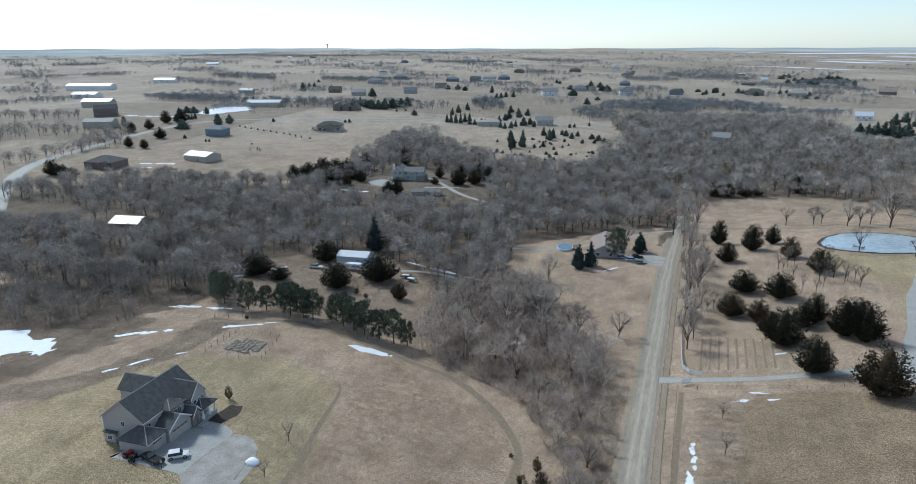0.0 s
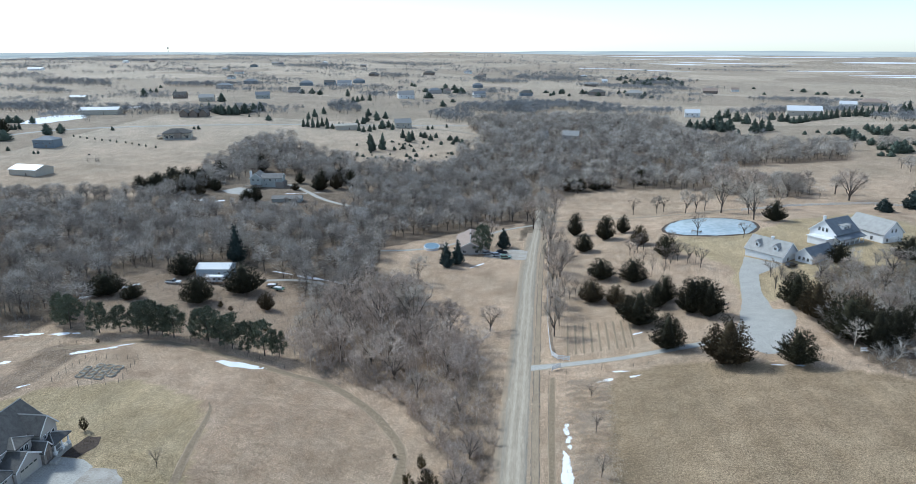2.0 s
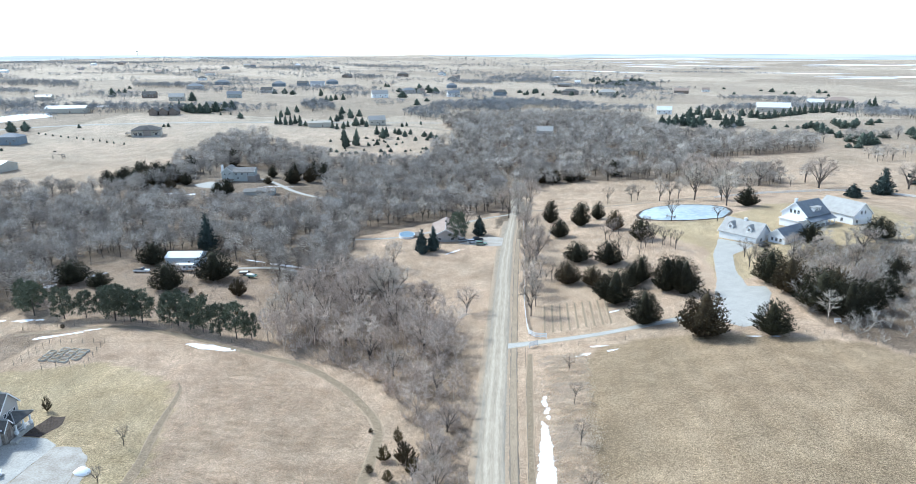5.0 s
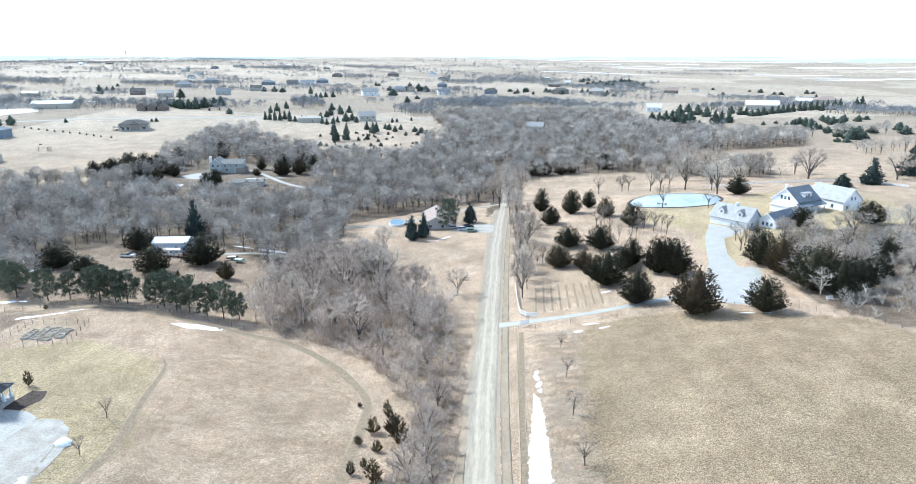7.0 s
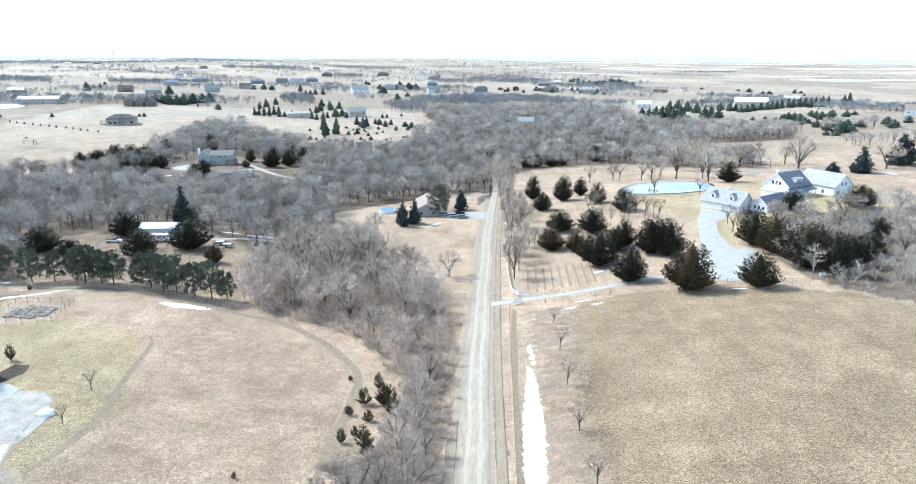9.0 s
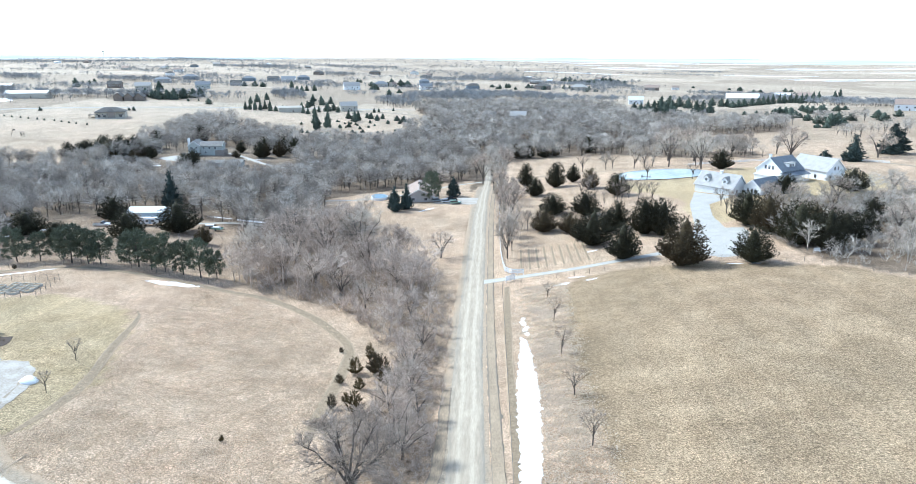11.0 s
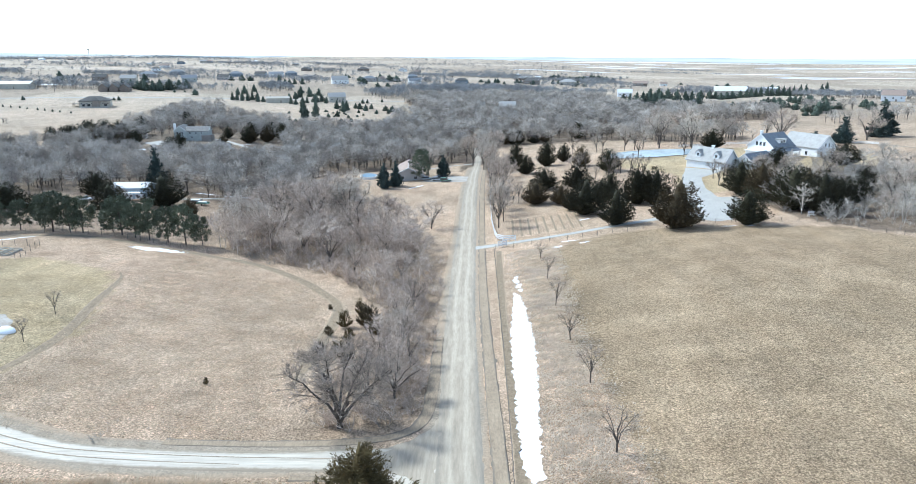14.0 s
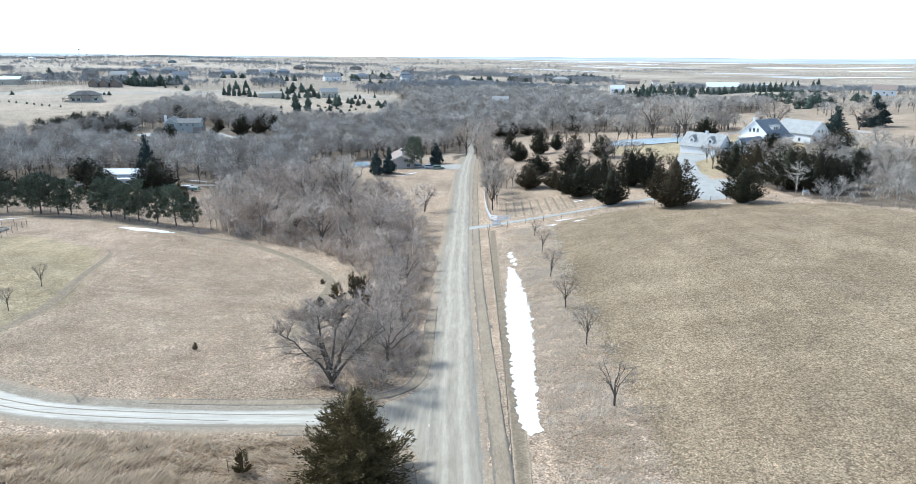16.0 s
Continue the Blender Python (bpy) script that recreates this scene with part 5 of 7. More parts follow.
# conifer block and planted row behind the far woods
plant(SLIM_FIRS, [(168, 724, 10.1, 13.9), (172, 713, 10, 15), (180, 717, 11.4, 16.4), (187, 721, 11.4, 16.5), (194, 720, 12.7, 15.3), (194, 700, 12.4, 16.1), (203, 709, 13.8, 17.6), (235, 797, 11.3, 15.6), (237, 771, 11, 15.1), (220, 686, 11.1, 18.4), (229, 694, 10, 17.4), (239, 702, 10.1, 15.2), (218, 812, 11.5, 15.8), (235, 839, 10.4, 14.9), (277, 813, 10.2, 11.7)], 9)
plant(SLIM_FIRS, [(280, 791, 8.6, 12.9), (286, 790, 8.6, 11.5), (285, 770, 9.8, 9.8), (294, 776, 9.9, 11.3), (305, 788, 10.1, 11.5), (318, 801, 8.8, 11.7), (328, 807, 7.4, 13.4), (336, 814, 7.5, 13.5), (345, 822, 6.1, 13.7), (354, 830, 6.1, 15.4), (368, 847, 6.3, 15.7), (374, 847, 7.1, 15.8), (385, 856, 7.2, 16), (396, 866, 7.3, 16.2), (394, 847, 7.9, 15.9), (410, 868, 7.3, 16.3), (418, 868, 8.2, 18), (431, 881, 7.5, 18.3), (465, 911, 8.7, 19.1), (474, 914, 10.5, 22.8)], 10)
# cedars on the far hill
plant(ROUND_FIRS, [(202, 675, 6, 7.8), (204, 648, 7, 5.2), (260, 668, 4.9, 4.9), (276, 680, 5, 3.7), (280, 664, 4.9, 4.3), (286, 662, 7.4, 7.4), (294, 670, 8.7, 8.7), (292, 652, 9.7, 9.7), (289, 634, 10.7, 10.7), (286, 617, 8.1, 8.1), (278, 611, 6.9, 6.9), (289, 616, 5.8, 5.8)], 11)
plant(ROUND_FIRS, [(327, 696, 7.9, 7.9), (322, 675, 8.9, 8.9), (318, 655, 11.2, 9.9), (320, 645, 11, 11), (341, 682, 7.8, 9.1), (282, 586, 8.9, 7.8), (277, 558, 8.5, 8.5), (290, 576, 7.7, 7.7), (277, 538, 12.4, 12.4), (282, 537, 11.4, 13.4), (262, 526, 6, 4.5), (267, 522, 7, 5), (289, 542, 8.4, 7.3), (353, 680, 9.1, 7.8), (371, 700, 8.1, 5.4), (330, 560, 11, 9), (312, 575, 10, 8), (342, 590, 10, 9), (365, 600, 9, 8)], 31)
plant(ROUND_FIRS, [(527, 1711, 9.1, 6.1), (481, 1488, 8, 6.6), (594, 1655, 9, 6), (607, 1623, 14.7, 11.8), (611, 1554, 11.3, 8.5), (628, 1560, 14.3, 8.6), (707, 1618, 12, 12), (723, 1622, 12.1, 7.5), (681, 1510, 7, 7)], 32)
# groves round the sheds beyond the valley
plant(SLIM_FIRS, [(-225, 685, 4.3, 11.1), (-221, 686, 4.3, 12.3), (-215, 684, 4.9, 13.5), (-210, 685, 4.9, 13.5), (-208, 694, 5, 12.4), (-205, 700, 5, 11.2), (-237, 739, 5.3, 10.6), (-236, 760, 6.8, 12.3), (-234, 789, 6.3, 11.3), (-199, 681, 4.9, 7.3), (-194, 682, 4.9, 7.3), (-192, 700, 4.3, 6.2), (-188, 701, 3.7, 5.6), (-176, 713, 5.7, 8.8), (-172, 724, 6.4, 10.2), (-172, 742, 7.8, 11.7)], 33)
plant(FAR_FIRS, [(-165, 675, 4.2, 8.3), (-159, 669, 4.7, 8.3), (-154, 675, 5.3, 8.9), (-152, 687, 4.2, 8.4), (-146, 697, 8.5, 12.2), (-141, 707, 6.2, 9.9), (-134, 692, 4.8, 8.4), (-128, 571, 8, 19.1), (-121, 579, 7.1, 18.3), (-138, 605, 6.4, 12.8), (-115, 644, 5.6, 11.2), (-105, 622, 7.6, 13), (-104, 633, 5.5, 12.1), (-104, 585, 4.6, 7.1), (-164, 755, 7.9, 13.2), (-158, 773, 6.7, 10.8), (-182, 792, 8.3, 11.1)], 34)
plant(ROUND_FIRS, [(-99, 654, 4.5, 6.8), (-94, 648, 5.6, 7.9), (-87, 636, 5.5, 7.7), (-84, 651, 4.5, 6.7), (-69, 639, 6.6, 6.6), (-62, 630, 6.5, 7.6), (-56, 621, 5.3, 6.4), (-64, 617, 4.3, 4.3), (-82, 723, 3.1, 5), (-99, 701, 3.6, 6.1), (-95, 706, 3, 5.5)], 35)
plant(ROUND_FIRS, [(hill.uniform(-150, -55), hill.uniform(510, 625), w, w * hill.uniform(0.8, 1.3)) for w in (hill.uniform(1.6, 4.2) for _ in range(52))], 36)
# on the open grassland and along the far road
plant(ROUND_FIRS, [(-488, 596, 7.9, 15.8), (-477, 597, 3.9, 6.5), (-474, 598, 3.3, 7.2), (-473, 602, 3.3, 7.9), (-445, 546, 14.5, 12.1), (-410, 505, 3.3, 4.5), (-429, 580, 8.7, 8.7), (-422, 588, 6.8, 8.7), (-388, 614, 3.7, 5), (-383, 498, 2.2, 3.2), (-380, 499, 2.2, 3.2), (-320, 640, 3.1, 3.7), (-316, 641, 3.7, 4.9), (-486, 638, 6.9, 9.6), (-503, 639, 11.1, 9.7), (-511, 638, 9.8, 9.8)], 37)
plant(FAR_FIRS, [(-565, 984, 11.6, 17.4), (-630, 1119, 6.6, 8.8), (-621, 1121, 6.6, 9.8), (-678, 1241, 7.2, 7.2), (-516, 987, 7.6, 15.2), (-338, 745, 9.8, 15), (-331, 748, 9.8, 14), (-324, 750, 12.6, 16), (-319, 764, 12.7, 15), (-314, 777, 11.5, 14), (-311, 791, 10.2, 14), (-405, 894, 11.7, 15.1), (-365, 772, 7.3, 13.2), (-369, 759, 8.7, 11.5), (-274, 717, 7.9, 7.9), (-303, 736, 2.7, 4.1), (-295, 744, 2.1, 3.4), (-345, 752, 10, 12), (-352, 760, 10, 12)], 38)
plant(FAR_FIRS, [(-374, 1138, 10.2, 10.2), (-358, 1141, 12.2, 12.2), (-334, 1106, 11.8, 9.9), (-278, 1068, 7.5, 15.1), (-237, 938, 8.3, 11.6), (-236, 960, 6.8, 10.1), (-235, 984, 6.9, 10.4), (-225, 988, 6.9, 12.1), (-242, 896, 7.9, 9.5), (-112, 932, 9.6, 11.2), (-106, 1001, 8.6, 6.9), (-151, 1066, 16.5, 12.9), (-112, 1187, 14.2, 14.2), (-135, 1290, 13.3, 13.3), (-156, 1328, 11.4, 13.7), (-237, 1425, 7.4, 9.8), (-228, 1405, 9.7, 8.5)], 39)
plant(CEDARS, [(-426.5, 455.9, 8, 9), (-410.4, 455, 8, 8), (-430.2, 498, 12, 10), (-484.3, 571.4, 12, 13), (-470.1, 577.3, 13, 14), (-506.8, 539.1, 6, 10), (-475.3, 513.9, 9, 10), (-474.2, 535.5, 10, 10), (-395.8, 351.2, 12, 11), (-384.7, 348.8, 11, 9), (-377.7, 349.3, 9, 7), (29.5, 437.1, 9, 10), (34, 436.8, 8, 8), (38.8, 436.5, 8, 9), (48.4, 438.5, 9, 6), (55.5, 442, 7, 6), (78.3, 453.3, 12, 11),
               (-128, 413.6, 10, 10), (-120, 437.8, 10, 11), (-142, 410.6, 6, 5), (-158.5, 372, 8, 8), (-153.7, 375, 9, 10)], 14)
plant(FAR_FIRS, [(-441.9, 596.4, 9, 10), (-431.4, 601.3, 9, 9), (-481, 583, 8, 9)] + [(hill.uniform(-190, -90), hill.uniform(1170, 1240), hill.uniform(8, 13), hill.uniform(8, 12)) for _ in range(10)] + [(hill.uniform(240, 400), hill.uniform(1700, 2200), hill.uniform(10, 17), hill.uniform(9, 14)) for _ in range(44)]
      + [(hill.uniform(-30, 210), hill.uniform(1160, 1300), hill.uniform(6, 11), hill.uniform(6, 11)) for _ in range(22)], 15)
plant(FAR_FIRS[:1], [(-401 + 8.5 * i + hill.gauss(0, 0.5), 576 - 2.9 * i + hill.gauss(0, 1), 1.6, 2.4) for i in range(12)], 16)
fir = FAR_FIRS[1].children[1].data
fv = np.zeros(len(fir.vertices) * 3, np.float32)
fir.vertices.foreach_get("co", fv)
ff = np.zeros(len(fir.loops), np.int32)
fir.loops.foreach_get("vertex_index", ff)
few = [(fv.reshape(-1, 3)[:126] / 10, ff.reshape(-1, 3)[:224])]
spots = wooded(2600, 760, 2800, -0.75, 0.32, -0.4, 4, 10)
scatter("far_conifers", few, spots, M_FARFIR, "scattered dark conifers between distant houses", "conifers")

# the broad cedar beside the junction, with its own finer foliage
JUNCTION_CEDAR = conifer_kind("cedar_tree", boughed(41, 10, 10, 190, 120, 0.46, 1.1, 0.02, 0.3, 0.42, 0.3, 0.12, 0.55, 0.5), M_OLIVE, 7, 0.3, "large olive-brown cedar with spiky sprays beside the road junction", "cedar tree", "cedars on the grassland")
plant([JUNCTION_CEDAR], [(-5.2, 47.2, 12, 10.2)], 13)

# bare trees that stand apart
BIG = []
for s, w, lm, en, tw, tk, fk, lo, lb, mt in ((51, 9.5, 7, 75, 6, 0.24, 0.24, 0.16, "large grey leafless tree with wide fine crown", M_TWIG), (52, 10, 8, 80, 6, 0.3, 0.12, 0.08, "large leafless tree with dark arching stems", M_TWIG), (53, 8, 6, 70, 6, 0.2, 0.25, 0.14, "pale leafless tree with several upright stems", M_PALETWIG), (54, 8.5, 6, 70, 6, 0.2, 0.3, 0.2, "tall grey leafless tree with rounded crown", M_TWIG)):
    wd, t = crown_tree(s, w, lm, en + 40, tw + 2, tk, fk, lo, 0.026, 1.15)
    BIG.append(tree_thing("bare_tree", wd, t, M_BARK, mt, Matrix(), lb, "bare trees"))
wd, t = crown_tree(57, 9.8, 10, 230, 11, 0.25, 0.10, 0.08, 0.018, 1.0)
CORNER_TREE = tree_thing("bare_tree", wd, t, M_BARK, M_DARKTWIG, Matrix(), "wide leafless tree with dark forked stems at the junction", "bare trees")
SAPLINGS = []
for s in (61, 62, 63):
    wd, t = crown_tree(s, 9.4, 9, 60, 6, 0.19, 0.42, 0.34, 0.022, 1.1)
    SAPLINGS.append(tree_thing("young_tree", wd, t, M_BARK, M_DARKTWIG, Matrix(), "small bare young tree planted in the grass", "young trees", "young tree"))
wd, t = crown_tree(66, 8.5, 6, 60, 9, 0.24, 0.25, 0.2, 0.09, 0.6)
plant([tree_thing("oak_tree", wd, t, M_BARK, M_OAKLEAF, Matrix(), "oak holding its russet dead leaves", category="oak tree")], [(-140.3, 186, 8, 8.5)], 29)
plant([CORNER_TREE], [(-10.8, 67.6, 13.5, 11.2)], 21)
plant(BIG[:2], [(-5.2, 76, 8, 7.4), (-8.5, 75, 7, 6.5), (-7, 82, 8, 7), (-6, 96, 7, 6.4), (-9, 92, 7, 6.6), (-7, 106, 7.5, 6.8)], 26)
plant(BIG, [(-19.5, 194, 10, 12), (-40, 196, 15, 15), (-29.9, 193, 19, 18), (-47, 182, 12, 13), (-34, 203, 15, 16), (17.7, 242, 11, 14), (101, 340, 18, 20), (114, 389, 22, 22), (125, 377, 19, 20), (176, 374, 18, 18), (108, 312, 18, 18), (-40, 190, 17, 16), (-52, 200, 16, 15), (-38, 207, 17, 16), (13, 335, 13, 19), (19, 345, 13, 18),
            (-6, 195, 9, 9), (-18.7, 196, 8, 10), (150, 390, 16, 15), (162, 400, 14, 14), (15, 205, 8, 12), (-112, 218, 9, 7), (-60, 176, 8, 12), (-12, 293, 12, 13), (8, 328, 12, 16), (215, 360, 16, 15), (-52, 178, 10, 12), (16, 262, 8, 10),(130, 190, 11, 10), (140, 175, 11, 9)], 22)
plant(BIG, [(109, 190, 8, 7.5), (118, 212, 8, 8), (97, 197, 7, 7), (106, 202, 8, 7.5), (100, 212, 7.5, 7), (128, 228, 9, 9), (118, 170, 8, 7), (134, 210, 9, 8.5), (112, 222, 8, 8), (124, 186, 9, 8), (140, 196, 9, 9), (110, 164, 7, 6), (148, 214, 10, 10), (104, 226, 7, 8)], 40)
plant(BIG[2:4], [(13.8, 188, 9.5, 13.5), (15.6, 196, 7, 10), (13.4, 214, 7.5, 12), (14.6, 231, 8, 13), (13.6, 250, 8, 13), (14.8, 272, 8.5, 14), (15.4, 290, 8, 14), (18.5, 222, 6, 10), (19.5, 256, 6, 9)], 41)
plant(BIG[2:3], [(85, 345, 12, 13), (96, 352, 11, 12), (118, 345, 13, 14), (132, 352, 11, 12), (112, 333, 12, 14), (72, 352, 9, 10), (12.5, 300, 10, 14), (16, 318, 11, 15), (5, 350, 11, 15), (-60, 186, 8, 12), (-36, 240, 10, 12), (150, 235, 11, 10), (160, 215, 12, 10)], 28)
plant(BIG, [(-38, 168, 10, 9), (-30, 160, 9, 8), (-22, 150, 8, 8), (-16, 165, 9, 9), (-10, 140, 7, 7), (-6, 120, 6, 6.5), (-7, 100, 6, 6), (-48, 172, 9, 10), (-25, 178, 12, 12), (-55, 195, 12, 13), (-45, 212, 13, 13), (-4, 88, 6, 6)], 27)
plant(SAPLINGS, [(20.1, 59.1, 5.6, 5.3), (20.4, 76.7, 4.2, 5.7), (20.2, 92.6, 4.6, 5.3), (20.2, 110, 4, 5.6), (20.7, 126.9, 3.8, 5.4), (21, 143.7, 3.5, 4.3), (-66.8, 105.6, 2.8, 4.6), (-63.9, 92.2, 2.8, 4.0), (76.3, 282.4, 8, 11), (62, 250, 7, 8), (68, 240, 6, 8), (46, 262, 6, 7), (57, 247, 6, 8), (93, 275, 6, 7), (88, 226, 6, 7), (86, 215, 7, 8), (52, 268, 6, 8), (90, 345, 9, 10), (60, 352, 8, 10), (76, 356, 8, 9)], 23)


whip = random.Random(31)
plant(SAPLINGS, [(whip.uniform(14.5, 22), whip.uniform(200, 300), whip.uniform(2.5, 5), whip.uniform(4, 8)) for _ in range(22)] + [(whip.uniform(46, 70), whip.uniform(235, 275), whip.uniform(2.5, 5), whip.uniform(4, 8)) for _ in range(16)]
      + [(whip.uniform(87, 96), whip.uniform(208, 228), whip.uniform(3, 5), whip.uniform(4, 7)) for _ in range(8)], 24)
scatter("planted_shrubs", WEED_KINDS, [(26 + 2.6 * i + whip.gauss(0, 0.3), 240 + 7 * j + whip.gauss(0, 0.5), whip.uniform(0.8, 1.6)) for i in range(14) for j in range(8) if whip.random() < 0.6], M_TWIG, "rows of small bare planted shrubs", "shrubs")
scatter("rough_bushes", WEED_KINDS, spots_in([(-142, 182), (-60, 170), (-66, 205), (-90, 250), (-145, 235)], 16, 0.5, 2.2, 41), M_TWIG, "small bare bushes on the rough ground round the shed", "shrubs")
scatter("rough_bushes", WEED_KINDS, spots_in([(-75, 62.5), (-20, 63), (-22, 67), (-60, 72)], 8, 0.3, 0.9, 42) + spots_in([(-55, 36), (-6, 40), (-6, 55), (-50, 54)], 12, 0.3, 1.2, 43), M_TWIG, "low bare bushes in the roadside grass", "shrubs")
scatter("rough_bushes", BRUSH_KINDS, [(-15.8, 43.5, 1.8), (-16.8, 42, 1.6), (-12.2, 46.5, 1.6), (-11, 44, 2.0), (-1.6, 45.2, 1.6), (-2, 43, 1.5), (-9.5, 48, 1.4), (-20, 40, 1.4)], M_TWIG, "low grey brush round the foot of the cedar", "shrubs")
scatter("rough_bushes", BRUSH_KINDS, [(-37.9, 63.3, 1.3), (-37.4, 63.6, 1.0)], M_PALETWIG, "round tuft of pale dry stems beside the side road", "shrubs")
scatter("rough_bushes", BRUSH_KINDS, [(-26.3, 52.4, 0.8), (-25.6, 52.7, 0.7), (-26.9, 52.2, 0.6)], M_BARK, "low clump of dark dead brush in the grass", "shrubs")
scatter("rough_bushes", WEED_KINDS, spots_in(ROUGH_BANK, 2.2, 0.25, 0.9, 47), M_TWIG, "low dead weeds on the rough bank", "shrubs")
scatter("mulch_shrubs", WEED_KINDS, [(-86 + 0.7 * (k % 4), 107 + 1.2 * (k // 4), 0.7 + 0.1 * (k % 3)) for k in range(22)], M_RUST, "low brown shrubs in the mulch beside the porch", "shrubs")
plant(YOUNG, [(-98, 203, 2, 2.6), (-93, 200, 1.8, 2.2), (-86, 208, 2.5, 3), (-101, 199, 1.6, 1.8), (-75, 184, 2, 3), (-118, 166, 1.4, 1.6), (-15.4, 48.6, 2.0, 2.7), (-22, 120, 1.2, 1.4)], 25)


# ---- buildings ----
def gable_walls(e, x0, x1, y0, y1, eave, rise, axis, material, z0=-1.0, name="wall"):
    bm = bmesh.new()
    u0, u1, a0, a1 = (y0, y1, x0, x1) if axis == "x" else (x0, x1, y0, y1)
    prism(bm, [(u0, z0), (u1, z0), (u1, eave), ((u0 + u1) / 2, eave + rise), (u0, eave)], axis, a0, a1)
    return part(name, bm, material, e)


def gable_roof(e, x0, x1, y0, y1, eave, rise, axis, material, over=0.45, name="roof", trim=None):
    u0, u1, a0, a1 = (y0, y1, x0, x1) if axis == "x" else (x0, x1, y0, y1)
    s, um, th = rise / ((u1 - u0) / 2), (u0 + u1) / 2, 0.22
    bm = bmesh.new()
    lo = eave - over * s
    prism(bm, [(u0 - over, lo + 0.02), (um, eave + rise + 0.02), (u1 + over, lo + 0.02), (u1 + over, lo + th), (um, eave + rise + th), (u0 - over, lo + th)], axis, a0 - over, a1 + over)
    ob = part(name, bm, material, e)
    if trim:
        bm = bmesh.new()
        top = eave + rise + th
        prism(bm, [(um - 0.16, top - 0.16 * s - 0.01), (um + 0.16, top - 0.16 * s - 0.01), (um + 0.16, top - 0.16 * s + 0.03), (um, top + 0.05), (um - 0.16, top - 0.16 * s + 0.03)], axis, a0 - over, a1 + over)
        part("ridge_cap", bm, M_PALESHINGLE, ob, "pale ridge cap")
        for a in (a0 - over - 0.05, a1 + over + 0.0):
            bm = bmesh.new()
            prism(bm, [(u0 - over, lo - 0.16), (um, eave + rise - 0.16), (u1 + over, lo - 0.16), (u1 + over, lo + th + 0.03), (um, eave + rise + th + 0.03), (u0 - over, lo + th + 0.03)], axis, a, a + 0.05)
            part("bargeboard", bm, trim, ob)
    return ob


def hip_roof(e, x0, x1, y0, y1, eave, rise, material, over=0.5, name="roof", caps=False):
    x0, x1, y0, y1 = x0 - over, x1 + over, y0 - over, y1 + over
    w, d = x1 - x0, y1 - y0
    k = min(w, d) / 2
    r0, r1 = ((x0 + k, (y0 + y1) / 2), (x1 - k, (y0 + y1) / 2)) if w >= d else (((x0 + x1) / 2, y0 + k), ((x0 + x1) / 2, y1 - k))
    bm = bmesh.new()
    lo = [bm.verts.new((x, y, eave - 0.05)) for x, y in ((x0, y0), (x1, y0), (x1, y1), (x0, y1))]
    up = [bm.verts.new((x, y, eave + 0.18)) for x, y in ((x0, y0), (x1, y0), (x1, y1), (x0, y1))]
    ra, rb = bm.verts.new((*r0, eave + rise)), bm.verts.new((r1[0] + 0.01, r1[1] + 0.01, eave + rise))
    bm.faces.new(lo)
    for i in range(4):
        bm.faces.new((lo[i], lo[(i + 1) % 4], up[(i + 1) % 4], up[i]))
    if w >= d:
        for f in ((up[0], up[1], rb, ra), (up[1], up[2], rb), (up[2], up[3], ra, rb), (up[3], up[0], ra)):
            bm.faces.new(f)
    else:
        for f in ((up[0], up[1], ra), (up[1], up[2], rb, ra), (up[2], up[3], rb), (up[3], up[0], ra, rb)):
            bm.faces.new(f)
    ob = part(name, bm, material, e)
    if caps:
        ends = (r0, r1, r1, r0) if w >= d else (r0, r0, r1, r1)
        for (x, y), (u, v) in zip(((x0, y0), (x1, y0), (x1, y1), (x0, y1)), ends):
            bm = bmesh.new()
            tube(bm, (x, y, eave + 0.19), (u, v, eave + rise + 0.03), 0.13, 0.13, 5)
            part("hip_cap", bm, M_PALESHINGLE, ob, "pale hip cap")
    return ob


def window(e, x, y, z, w, h, face, trim=None, name="window"):
    """A window with frame, middle bar and pane in a wall that looks towards face (+x, -x, +y, -y); z is its sill."""
    ax, s = face[1], 1 if face[0] == "+" else -1

    def slab(u0, u1, z0, z1, d0, d1):
        a, b = sorted((d0 * s, d1 * s))
        return (x + u0, x + u1, y + a, y + b, z0, z1) if ax == "y" else (x + a, x + b, y + u0, y + u1, z0, z1)
    t = 0.09
    fr = part(name, boxed(slab(-w / 2 - t, -w / 2, z - t, z + h + t, -0.1, 0.07), slab(w / 2, w / 2 + t, z - t, z + h + t, -0.1, 0.07), slab(-w / 2, w / 2, z - t, z, -0.1, 0.07), slab(-w / 2, w / 2, z + h, z + h + t, -0.1, 0.07),
                          slab(-0.025, 0.025, z, z + h, -0.1, 0.05)), trim or M_WHITE, e)
    part("pane", boxed(slab(-w / 2, w / 2, z, z + h, -0.1, 0.03)), M_GLASS, fr)
    return fr


